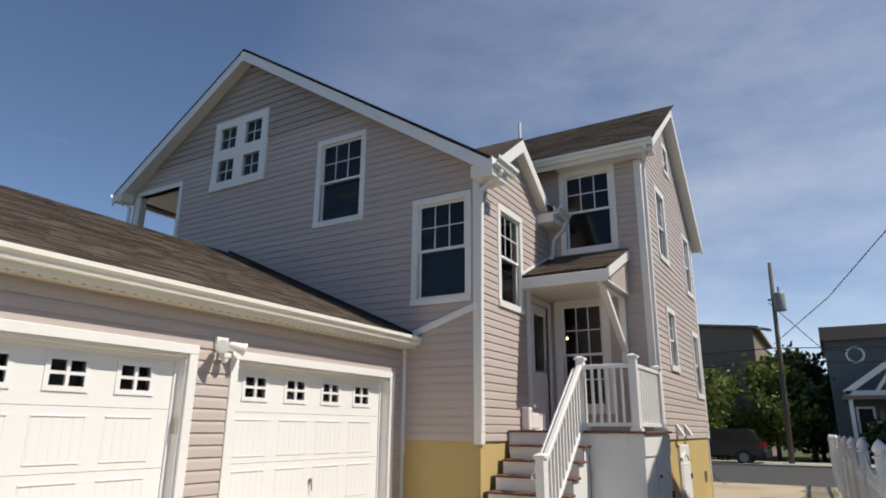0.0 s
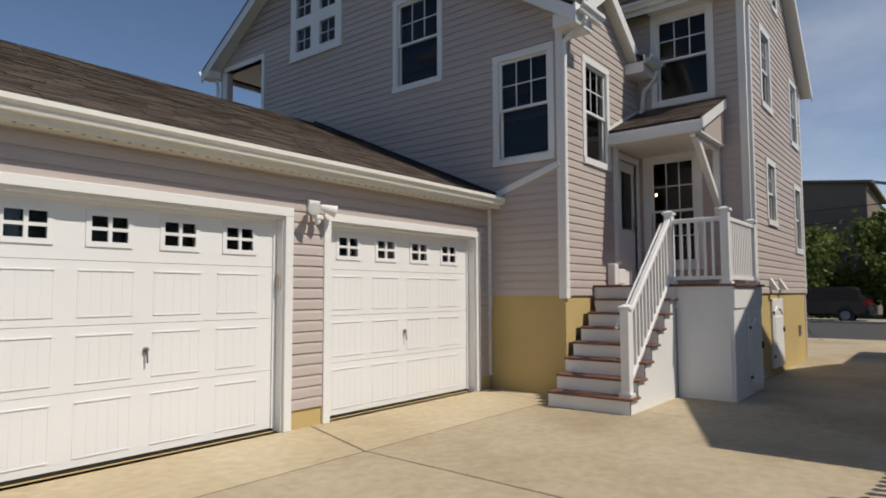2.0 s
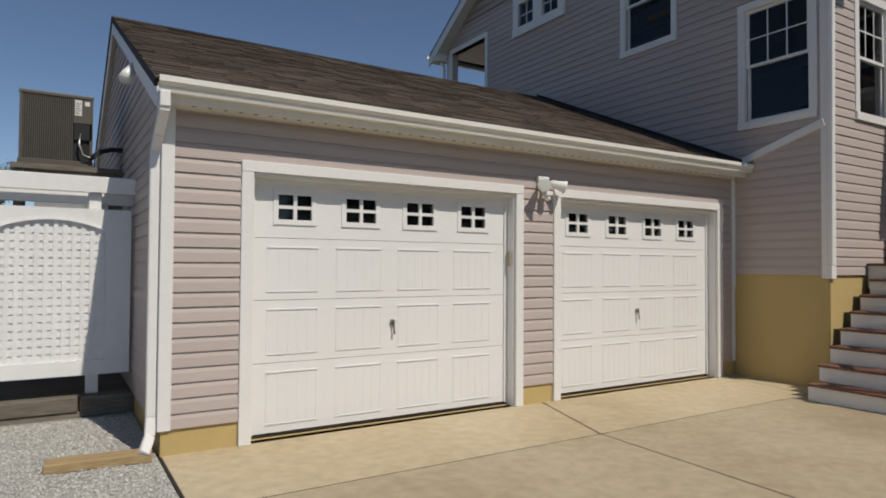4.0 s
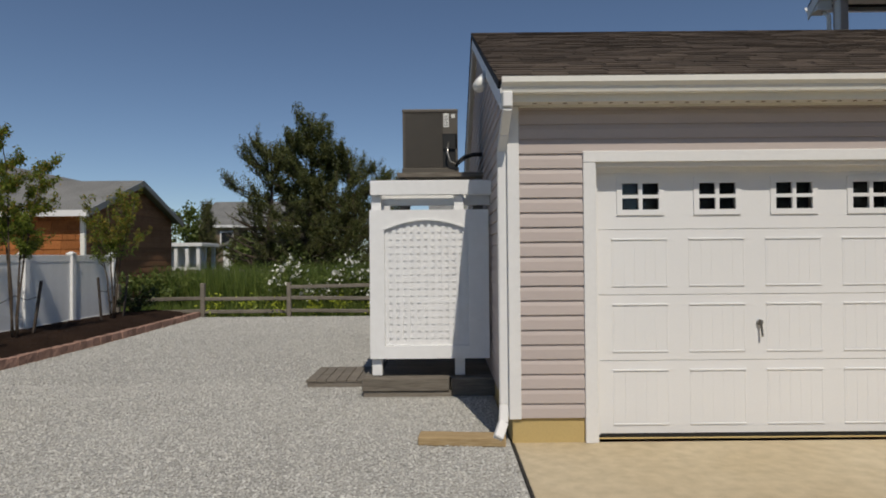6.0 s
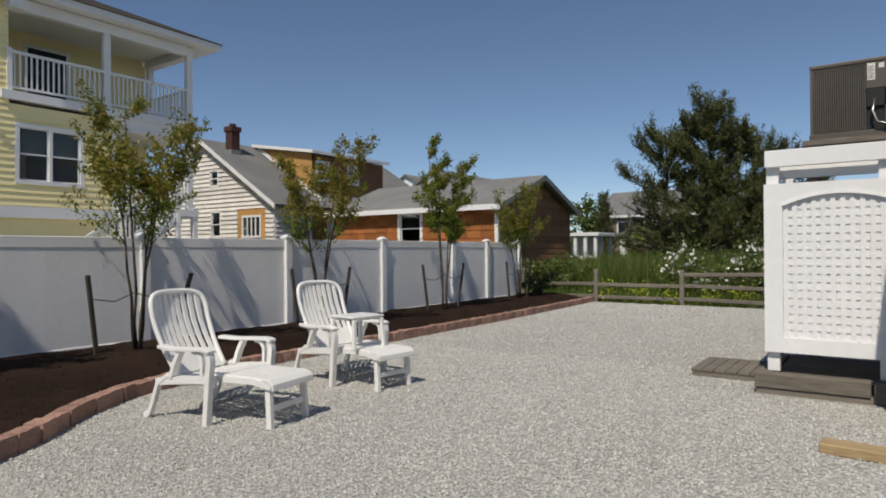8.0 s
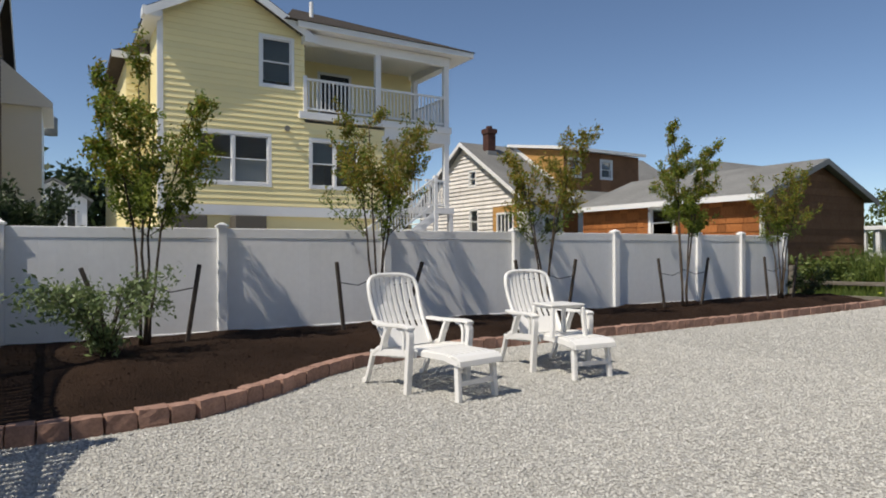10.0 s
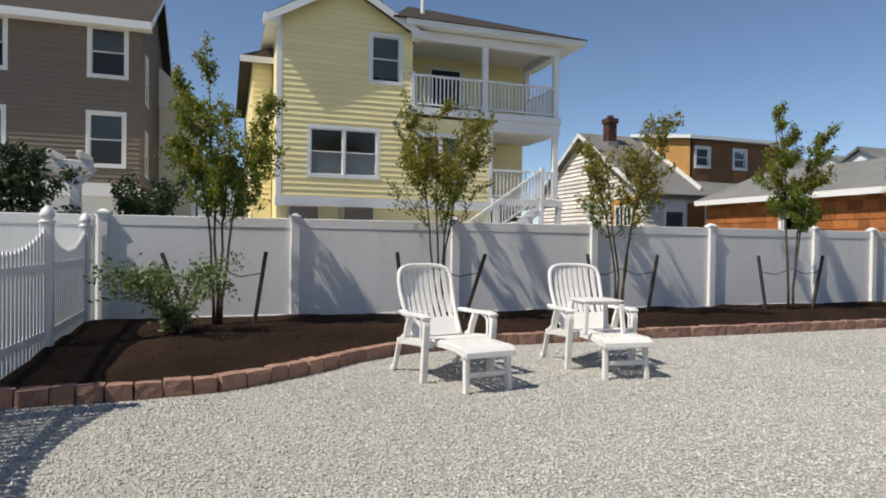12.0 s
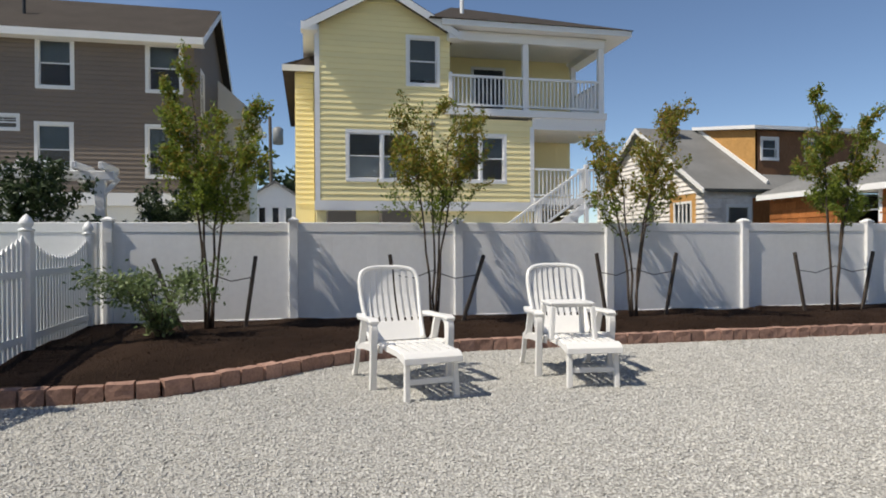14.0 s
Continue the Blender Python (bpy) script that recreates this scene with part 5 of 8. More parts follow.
for ya, yb in zip(POSTS, POSTS[1:]):
    xa, xb = fence_x(ya), fence_x(yb)
    for z0, z1, w in ((FT - 0.14, FT, 0.038), (0.06, 0.20, 0.038)):
        part("rail", soft(bar(bmesh.new(), (xa, ya + 0.065, (z0 + z1) / 2), (xb, yb - 0.065, (z0 + z1) / 2), w, z1 - z0), 0.006, 1), VINYL, fence)
    n = max(1, round((yb - ya) / 0.18))
    for k in range(n):
        fa, fb = 0.022 + 0.956 * k / n, 0.022 + 0.956 * (k + 1) / n
        part("board", bar(bmesh.new(), (xa + (xb - xa) * fa, ya + (yb - ya) * fa + 0.0003, (FT + 0.05) / 2), (xa + (xb - xa) * fb, ya + (yb - ya) * fb - 0.0003, (FT + 0.05) / 2), 0.022, FT - 0.36 + 0.10), VINYL, fence)

edging = thing("edging", (-6.6, 2.0, 0), label="row of rough red stone edging blocks round the bed", category="edging")
rng = random.Random(11)
line = [Vector((x, y, 0)) for x, y in KERB]
cum = [0.0]
for p, q in zip(line, line[1:]):
    cum.append(cum[-1] + (q - p).length)


def along_kerb(s):
    for i in range(len(cum) - 1):
        if cum[i] <= s <= cum[i + 1]:
            return line[i].lerp(line[i + 1], (s - cum[i]) / (cum[i + 1] - cum[i]))
    return line[-1]


s = 0.0
while s < cum[-1] - 0.1:
    ln = rng.uniform(0.17, 0.25)
    p, q = along_kerb(s + 0.004), along_kerb(min(s + ln - 0.004, cum[-1]))
    bm = bar(bmesh.new(), (p.x, p.y, 0.05), (q.x, q.y, 0.05), rng.uniform(0.12, 0.15), rng.uniform(0.155, 0.185))
    bmesh.ops.subdivide_edges(bm, edges=bm.edges[:], cuts=2, use_grid_fill=True)
    c = (p + q) / 2 + Vector((0, 0, 0.05))
    for v in bm.verts:
        d = v.co - c
        v.co = c + d * (1.0 - 0.75 * max(0.0, d.length - 0.09)) + Vector((rng.uniform(-1, 1), rng.uniform(-1, 1), rng.uniform(-1, 1))) * 0.0055
    part("edging_stone", bm, EDGING, edging)
    s += ln

gate = thing("picket_fence", (-7.5, -5.45, 0), label="white scalloped picket fence with ball-topped posts", category="fence", group="picket fences")
fence2 = thing("picket_fence", (10.0, -5.7, 0), label="white picket fence along the driveway", category="fence", group="picket fences")
bm = bmesh.new()
block(bm, -0.019, 0.019, -0.011, 0.011, 0.0, 0.95)
hexa(bm, [(-0.028, -0.012, 0.95), (0.028, -0.012, 0.95), (0.028, 0.012, 0.95), (-0.028, 0.012, 0.95)], [(-0.004, -0.003, 1.0), (0.004, -0.003, 1.0), (0.004, 0.003, 1.0), (-0.004, 0.003, 1.0)])
PICKET = mesh_of("picket", bm, VINYL)


def picket_run(parent, a, b, pitch, low, high, post_top, fat=1.0):
    """A bay between two posts: pickets that dip in the middle, and two rails."""
    a, b = Vector(a), Vector(b)
    d = b - a
    ang = math.atan2(d.y, d.x)
    n = int(d.length / pitch)
    for k in range(1, n):
        f = k / n
        h = low + (high - low) * (2 * f - 1) ** 2
        p = a.lerp(b, f)
        ob = new("picket", PICKET)
        ob.matrix_basis = Matrix.Translation((p.x, p.y, 0.09)) @ Matrix.Rotation(ang, 4, "Z") @ Matrix.Diagonal((fat, 1.0, h - 0.09, 1))
        attach(ob, parent)
    for z in (0.32, 0.98):
        part("rail", bar(bmesh.new(), (a.x, a.y, z), (b.x, b.y, z), 0.035, 0.075), VINYL, parent)


def picket_post(parent, x, y, top):
    post = part("post", soft(blocks((x - 0.055, x + 0.055, y - 0.055, y + 0.055, -0.1, top)), 0.006, 1), VINYL, parent)
    bm = lathe(bmesh.new(), (x, y, top), [(0.075, 0.0), (0.078, 0.02), (0.05, 0.03), (0.05, 0.045), (0.068, 0.065), (0.07, 0.09), (0.05, 0.13), (0.02, 0.165), (0.004, 0.18)], 14)
    part("finial", bm, VINYL, post, smooth=True)


stops = [(-8.6, -5.38), (-6.6, -5.34), (-4.5, -5.45), (-2.45, -5.52)]
for x, y in stops:
    picket_post(gate, x, y, 1.42)
for p, q in zip(stops, stops[1:]):
    picket_run(gate, (*p, 0), (*q, 0), 0.088, 1.16, 1.42, 1.42, 1.75)
x, y = -8.74, -5.36
part("post", blocks((x - 0.06, x + 0.06, y - 0.06, y + 0.06, -0.1, 1.58)), VINYL, gate)
# routed holes as thin black plates, their inner shade painted on the post face
bm = bmesh.new()
for k in range(9):
    block(bm, x + 0.0605, x + 0.064, y - 0.012, y + 0.012, 0.2 + 0.15 * k, 0.25 + 0.15 * k)
part("route_hole", bm, BLACK, gate)
fx = [(4.6 + 2.2 * k, -5.80 + 0.062 * k) for k in range(9)]
for x, y in fx:
    picket_post(fence2, x, y, 1.30)
for p, q in zip(fx, fx[1:]):
    picket_run(fence2, (*p, 0), (*q, 0), 0.125, 1.10, 1.30, 1.30, 1.6)

# ---- resin chaises ----
def curve_pts(pts, n=6):
    out = []
    for k in range(len(pts) - 1):
        p0, p1, p2, p3 = (Vector(pts[max(0, min(len(pts) - 1, k + i))]) for i in (-1, 0, 1, 2))
        for j in range(n):
            t = j / n
            out.append(0.5 * ((2 * p1) + (p2 - p0) * t + (2 * p0 - 5 * p1 + 4 * p2 - p3) * t * t + (3 * p1 - p0 - 3 * p2 + p3) * t ** 3))
    out.append(Vector(pts[-1]))
    return out


def strip(bm, pts, w, h, up=(0, 0, 1)):
    """A flat band of one skin along points, w across and h thick."""
    rings = []
    pts = [Vector(p) for p in pts]
    for i, p in enumerate(pts):
        d = (pts[min(i + 1, len(pts) - 1)] - pts[max(i - 1, 0)]).normalized()
        s = d.cross(Vector(up))
        s = s.normalized() if s.length > 1e-4 else Vector((0, 1, 0))
        t = s.cross(d).normalized()
        rings.append([bm.verts.new(p + s * w / 2 * a + t * h / 2 * b) for a, b in ((-1, -1), (1, -1), (1, 1), (-1, 1))])
    for r0, r1 in zip(rings, rings[1:]):
        for k in range(4):
            bm.faces.new((r0[k], r0[(k + 1) % 4], r1[(k + 1) % 4], r1[k]))
    bm.faces.new(rings[0][::-1])
    bm.faces.new(rings[-1])
    return bm


def chaise(x, y, turn, hinge, lean, label):
    """A moulded lounge chair: x ahead towards the foot rest, its front legs at x = 0."""
    ch = thing("lounge_chair", (x, y, 0), turn, label, "chair", "lounge chairs")

    def p(name, bm, bevel=0.006, label=""):
        if bevel:
            bmesh.ops.bevel(bm, geom=bm.edges[:], offset=bevel, segments=2, affect="EDGES", profile=0.6)
        return part(name, bm, RESIN, ch, label, local=True)

    # foot rest
    foot = p("foot_rest", strip(bmesh.new(), [(-0.05, 0, 0.386), (0.02, 0, 0.377), (0.055, 0, 0.35), (0.06, 0, 0.305)], 0.50, 0.022, (0, 0, 1)), 0.006)
    part("back_rail", strip(bmesh.new(), [(-0.56, 0, 0.375), (-0.47, 0, 0.386)], 0.50, 0.022), RESIN, foot, local=True)
    for sy in (-1, 1):
        part("side_lip", strip(bmesh.new(), [(-0.54, sy * 0.238, 0.36), (-0.15, sy * 0.238, 0.365), (0.04, sy * 0.238, 0.335)], 0.022, 0.05), RESIN, foot, local=True)
        p("foot_leg", bar(bmesh.new(), (-0.015, sy * 0.205, 0.355), (0.01, sy * 0.215, 0.0), 0.045, 0.05, (1, 0, 0)), 0.008)
    for k in range(7):
        yy = -0.21 + k * 0.07
        part("slat", strip(bmesh.new(), [(-0.50, yy, 0.385), (-0.3, yy, 0.388), (-0.12, yy, 0.389), (-0.03, yy, 0.386)], 0.044, 0.018), RESIN, foot, local=True)
    p("cross_bar", bar(bmesh.new(), (0.0, -0.2, 0.155), (0.0, 0.2, 0.155), 0.022, 0.045), 0.006)
    # seat
    seat = p("seat", strip(bmesh.new(), [(-0.63, 0, 0.370), (-0.56, 0, 0.376), (-0.50, 0, 0.36)], 0.56, 0.024), 0.006)
    part("back_rail", strip(bmesh.new(), [(-1.03, 0, 0.335), (-0.95, 0, 0.335)], 0.56, 0.024), RESIN, seat, local=True)
    for k in range(7):
        yy = -0.235 + k * 0.0783
        part("slat", strip(bmesh.new(), [(-1.0, yy, 0.338), (-0.80, yy, 0.345), (-0.60, yy, 0.372)], 0.052, 0.018), RESIN, seat, local=True)
    for sy in (-1, 1):
        p("seat_rail", strip(bmesh.new(), [(-1.08, sy * 0.29, 0.31), (-0.8, sy * 0.29, 0.32), (-0.48, sy * 0.29, 0.355)], 0.03, 0.07), 0.008)
    # backrest: a looped rim and upright slats
    def bp(u, v):
        """u across, v up the back."""
        back = hinge - lean * v - 0.06 * math.sin(v * math.pi)
        return Vector((back + 0.05 * (u / 0.26) ** 2, u, 0.36 + 0.675 * v))

    rim = [bp(-0.265, 0.0), bp(-0.28, 0.3), bp(-0.295, 0.6), bp(-0.295, 0.83), bp(-0.255, 0.95), bp(-0.15, 0.995), bp(0, 1.0),
           bp(0.15, 0.995), bp(0.255, 0.95), bp(0.295, 0.83), bp(0.295, 0.6), bp(0.28, 0.3), bp(0.265, 0.0)]
    back = p("back_frame", tube(bmesh.new(), curve_pts(rim, 4), 0.022, 8), 0)
    for poly in back.data.polygons:
        poly.use_smooth = True
    part("back_panel", hexa(bmesh.new(), [bp(-0.26, 0.0), bp(0.26, 0.0), bp(0.26, 0.0) + Vector((-0.02, 0, 0)), bp(-0.26, 0.0) + Vector((-0.02, 0, 0))],
                            [bp(-0.275, 0.24), bp(0.275, 0.24), bp(0.275, 0.24) + Vector((-0.02, 0, 0)), bp(-0.275, 0.24) + Vector((-0.02, 0, 0))]), RESIN, back, local=True)
    for k in range(8):
        u = -0.2275 + k * 0.065
        top = 0.975 - 0.9 * max(0.0, abs(u) - 0.15) ** 1.3
        part("slat", strip(bmesh.new(), [bp(u, v) for v in (0.22, 0.4, 0.6, 0.8, top)], 0.043, 0.014, (1, 0, 0)), RESIN, back, local=True)
    # arms with their front legs and braces
    for sy in (-1, 1):
        yy = sy * 0.355
        arm = p("arm_rest", strip(bmesh.new(), curve_pts([(-1.06, sy * 0.325, 0.60), (-0.90, yy, 0.592), (-0.70, yy, 0.60), (-0.53, yy, 0.605), (-0.46, yy, 0.585)], 4), 0.085, 0.03), 0.008)
        p("front_leg", strip(bmesh.new(), curve_pts([(-0.50, yy, 0.585), (-0.475, yy, 0.52), (-0.49, yy, 0.36), (-0.52, yy, 0.0)], 4), 0.05, 0.06, (0, 1, 0)), 0.008)
        part("arm_brace", strip(bmesh.new(), [(-0.80, yy, 0.585), (-0.86, yy, 0.47), (-0.90, yy, 0.36)], 0.035, 0.06, (0, 1, 0)), RESIN, arm, local=True)
        part("arm_web", strip(bmesh.new(), curve_pts([(-0.66, yy, 0.585), (-0.585, yy, 0.565), (-0.555, yy, 0.50), (-0.56, yy, 0.37)], 4), 0.028, 0.04, (0, 1, 0)), RESIN, arm, local=True)
        part("side_rail", strip(bmesh.new(), [(-1.08, yy, 0.31), (-0.80, yy, 0.345), (-0.50, yy, 0.37)], 0.035, 0.06), RESIN, arm, local=True)
        p("rear_leg", strip(bmesh.new(), [(-0.93, yy, 0.38), (-1.06, yy, 0.30), (-1.12, yy, 0.14), (-1.17, yy, 0.03), (-1.22, yy, 0.02)], 0.04, 0.045, (0, 1, 0)), 0.008)
        p("wheel", tube(bmesh.new(), [(-1.19, yy - 0.025, 0.03), (-1.19, yy + 0.025, 0.03)], 0.03, 12), 0)
    return ch


chaise(-4.38, -1.53, 9.0, -1.0, 0.31, "white moulded resin lounge chair with footrest on gravel")
chaise(-4.49, -0.065, -6.0, -0.92, 0.34, "white moulded resin lounge chair holding a small side table")

tb = thing("side_table", (-4.92, -0.12, 0.39), -6.0, "small white resin side table standing on the chair seat", "table")
part("tabletop", soft(blocks((-0.185, 0.185, -0.21, 0.21, 0.312, 0.334)), 0.010, 2), RESIN, tb, local=True)
part("apron", soft(blocks((-0.165, 0.165, -0.19, 0.19, 0.290, 0.312)), 0.006, 1), RESIN, tb, local=True)
for sx in (-1, 1):
    for sy in (-1, 1):
        bm = bar(bmesh.new(), (sx * 0.165, sy * 0.185, 0.30), (sx * 0.185, sy * 0.205, 0.0), 0.045, 0.04, (1, 0, 0))
        part("leg", soft(bm, 0.008, 1), RESIN, tb, local=True)


# ---- neighbouring houses ----
def plain_walls(name, parent, x0, x1, y0, y1, z0, z1, material):
    """Four walls of a block with nothing on them."""
    t = 0.15
    bm = blocks((x0, x1, y0, y0 + t, z0, z1), (x0, x1, y1 - t, y1, z0, z1), (x0, x0 + t, y0 + t, y1 - t, z0, z1), (x1 - t, x1, y0 + t, y1 - t, z0, z1))
    return part(name, bm, material, parent)


# yellow house
yh = thing("yellow_house", (-24, 2, 0), label="pale yellow clapboard house with white trim and stacked porches", category="house", group="neighbouring houses")
YX = -19.0
YP = Plane((YX, 0, 0), (0, 1, 0), (1, 0, 0))
WY1, WYA, WYB = (0.53, 1.62, 6.24, 7.85), (-1.36, 0.90, 3.22, 4.83), (2.08, 3.82, 3.22, 4.83)
top = [(-2.25, 8.05), (-0.2, 9.15), (1.95, 8.05)]
yw = wall("wall", YP, top, 2.3, [hole_of(*WY1), hole_of(*WYA), hole_of(*WYB)], YELLOW, yh)
yl = wall("wall_lower", YP, [(1.95, 5.3), (4.72, 5.3)], 2.3, [hole_of(*WYB)], YELLOW, yh)
siding(YP, [(-2.15, 8.1), (-0.2, 9.15), (1.95, 8.05)], 2.65, [WY1, WYA], YELLOW, yw, lap=0.175, out=0.034, flat=0.0)
siding(YP, [(1.95, 5.1), (4.62, 5.1)], 2.65, [WYB], YELLOW, yl, lap=0.175, out=0.034, flat=0.0)
window(YP, *WY1, yh, cols=0, blind=0.9)
window(YP, *WYA, yh, cols=0, units=2, blind=0.0)
window(YP, *WYB, yh, cols=0, units=2, blind=0.5)
bm = bmesh.new()
for ua, ub in ((-1.24, -0.28), (-0.20, 0.78)):
    for k in range(9):
        YP.block(bm, ua + 0.02, ub - 0.02, -0.14, -0.12, 3.34 + 0.075 * k, 3.34 + 0.075 * k + 0.05)
part("shutter", bm, WHITE, yh)
part("corner_board", blocks((YX - 0.1, YX + 0.035, -2.28, -2.13, 2.6, 8.0)), WHITE, yh)
part("corner_board", blocks((YX - 0.1, YX + 0.035, 4.62, 4.76, 2.6, 5.1)), WHITE, yh)
part("band_board", blocks((YX - 0.05, YX + 0.05, -2.3, 4.78, 2.33, 2.63)), WHITE, yh)
wall("base_wall", Plane((YX - 0.06, 0, 0), (0, 1, 0), (1, 0, 0)), [(-2.25, 2.33), (4.75, 2.33)], -0.14, [], YELLOW, yh)
part("wall_side", blocks((-31, YX - 0.14, -2.25, -2.11, -0.14, 8.0)), YELLOW, yh)
ws = part("wall_set_back", blocks((-31, -21.0, -2.9, -2.28, -0.14, 7.1)), YELLOW, yh)
siding(Plane((-21.0, 0, 0), (0, 1, 0), (1, 0, 0)), [(-2.88, 7.0), (-2.3, 7.0)], 2.65, [], YELLOW, ws, lap=0.175, out=0.034, flat=0.0)
part("roof_set_back", hexa(bmesh.new(), [(-31, -3.3, 7.05), (-20.7, -3.3, 7.05), (-20.7, -2.26, 7.05), (-31, -2.26, 7.05)],
                           [(-31, -3.3, 7.2), (-20.7, -3.3, 7.2), (-20.9, -2.26, 7.6), (-31, -2.26, 7.6)]), SHINGLE, yh)
part("fascia", blocks((-20.72, -20.68, -3.3, -2.26, 7.0, 7.2)), WHITE, yh)
part("wall_back", blocks((-31, -30.85, -2.1, 8.0, -0.14, 8.0)), YELLOW, yh)
part("wall_far", blocks((-30.8, -21.6, 7.0, 7.15, -0.14, 7.9)), YELLOW, yh)
part("porch_back_wall", blocks((-21.7, -21.55, 1.95, 7.0, 5.5, 8.1)), YELLOW, yh)
part("porch_side_wall", blocks((-21.5, YX - 0.15, 1.80, 1.95, 5.4, 8.1)), YELLOW, yh)
part("porch_back_wall", blocks((-21.7, -21.55, 4.75, 7.0, 2.5, 5.1)), YELLOW, yh)
part("porch_side_wall", blocks((-21.5, YX - 0.15, 4.6, 4.75, 2.5, 5.1)), YELLOW, yh)
# door panel takes the same near-black room colour
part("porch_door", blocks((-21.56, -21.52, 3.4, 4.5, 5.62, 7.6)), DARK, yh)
part("door_casing", trim_frame(Plane((-21.54, 0, 0), (0, 1, 0), (1, 0, 0)), 3.3, 4.6, 5.62, 7.7, 0.1, 0.0, 0.03, bottom=False), WHITE, yh)
part("porch_ceiling", blocks((-21.6, YX + 0.1, 1.96, 7.3, 8.02, 8.08)), CREAM, yh)
part("porch_beam", blocks((YX - 0.1, YX + 0.08, 1.96, 7.25, 7.78, 8.02)), WHITE, yh)
part("porch_beam", blocks((-21.5, YX - 0.1, 7.07, 7.25, 7.78, 8.02)), WHITE, yh)
part("deck", blocks((-21.5, YX + 0.12, 1.75, 7.30, 5.40, 5.62)), WHITE, yh)
part("deck_beam", blocks((-21.5, YX + 0.05, 4.70, 7.28, 5.02, 5.40)), WHITE, yh)
for y, z0, z1 in ((4.48, 5.62, 7.78), (7.14, 5.62, 7.78), (7.14, 2.75, 5.02)):
    part("porch_post", soft(blocks((YX - 0.11, YX + 0.05, y - 0.1, y + 0.1, z0, z1)), 0.01, 1), WHITE, yh)
part("porch_post", blocks((-21.4, -21.25, 7.06, 7.24, 5.62, 7.78)), WHITE, yh)


def balustrade(parent, a, b, z0, z1, pitch=0.13):
    """Rails and balusters between two points."""
    a, b = Vector(a), Vector(b)
    n = max(2, int((b - a).length / pitch))
    rise = Vector((0, 0, 1))
    part("top_rail", bar(bmesh.new(), a + rise * z1, b + rise * z1, 0.08, 0.07), WHITE, parent)
    part("bottom_rail", bar(bmesh.new(), a + rise * z0, b + rise * z0, 0.06, 0.06), WHITE, parent)
    for k in range(1, n):
        p = a.lerp(b, k / n)
        part("baluster", bar(bmesh.new(), p + rise * z0, p + rise * z1, 0.04, 0.04), WHITE, parent)


balustrade(yh, (YX, 1.95, 5.62), (YX, 4.40, 5.62), 0.12, 1.04)
balustrade(yh, (YX, 4.56, 5.62), (YX, 7.06, 5.62), 0.12, 1.04)
balustrade(yh, (YX, 7.14, 5.62), (-21.3, 7.14, 5.62), 0.12, 1.04)
part("rail_post", blocks((YX - 0.06, YX + 0.06, 1.90, 2.02, 5.62, 6.75)), WHITE, yh)
part("landing", blocks((-21.5, YX + 0.1, 4.75, 7.4, 2.55, 2.77)), WHITE, yh)
for y in (4.9, 6.2, 7.3):
    part("landing_post", blocks((YX - 0.08, YX + 0.08, y - 0.08, y + 0.08, -0.14, 2.55)), WHITE, yh)
balustrade(yh, (YX, 4.80, 2.77), (YX, 6.15, 2.77), 0.1, 0.95)
balustrade(yh, (YX, 6.30, 2.77), (YX, 7.30, 2.77), 0.1, 0.95)
SX = YX + 0.75
balustrade(yh, (SX, 6.25, 2.77), (SX, 3.2, 0.65), 0.1, 0.95)
for k in range(12):
    y = 6.2 - 0.27 * k
    part("step", blocks((YX + 0.06, SX + 0.05, y - 0.28, y, 2.53 - 0.195 * (k + 1), 2.57 - 0.195 * (k + 1))), WHITE, yh)
part("stringer", bar(bmesh.new(), (SX, 6.3, 2.50), (SX, 3.0, 0.12), 0.05, 0.28), WHITE, yh)
part("newel_post", blocks((SX - 0.06, SX + 0.06, 6.19, 6.31, -0.14, 3.8)), WHITE, yh)
# gable roof over the front bay, hip roof over the porch
roof_slab("roof", [(-31, -2.6, 7.95), (YX + 0.35, -2.6, 7.95), (YX + 0.35, -0.2, 9.3), (-31, -0.2, 9.3)], 0.16, SHINGLE_DARK, yh)
roof_slab("roof", [(-31, 2.2, 7.95), (YX + 0.35, 2.2, 7.95), (YX + 0.35, -0.2, 9.3), (-31, -0.2, 9.3)], 0.16, SHINGLE_DARK, yh)
bm = bmesh.new()
for ya, yb in ((-2.62, -0.2), (2.22, -0.2)):
    za, zb = 7.93, 9.28
    hexa(bm, [(YX + 0.34, ya, za - 0.26), (YX + 0.38, ya, za - 0.26), (YX + 0.38, yb, zb - 0.26), (YX + 0.34, yb, zb - 0.26)],
         [(YX + 0.34, ya, za - 0.02), (YX + 0.38, ya, za - 0.02), (YX + 0.38, yb, zb - 0.02), (YX + 0.34, yb, zb - 0.02)])
part("rake_board", bm, WHITE, yh)
part("eave_return", blocks((YX - 0.1, YX + 0.36, 1.85, 2.3, 7.72, 7.95)), WHITE, yh)
part("eave_return", blocks((YX - 0.1, YX + 0.36, -2.68, -2.2, 7.72, 7.95)), WHITE, yh)
part("eave_soffit", blocks((-31, YX + 0.33, -2.62, -2.24, 7.70, 7.74)), WHITE, yh)
bm = hexa(bmesh.new(), [(-31, 1.6, 8.1), (YX + 0.5, 1.6, 8.1), (YX + 0.5, 8.0, 8.1), (-31, 8.0, 8.1)],
          [(-31, 1.6, 8.28), (YX + 0.5, 1.6, 8.28), (YX + 0.5, 8.0, 8.28), (-31, 8.0, 8.28)])
part("roof_edge", bm, WHITE, yh)
bm = hexa(bmesh.new(), [(-31, 1.2, 8.285), (YX + 0.56, 1.2, 8.285), (YX + 0.56, 8.06, 8.285), (-31, 8.06, 8.285)],
          [(-31, 3.0, 10.5), (-23.4, 3.0, 10.5), (-23.4, 3.1, 10.5), (-31, 3.1, 10.5)])
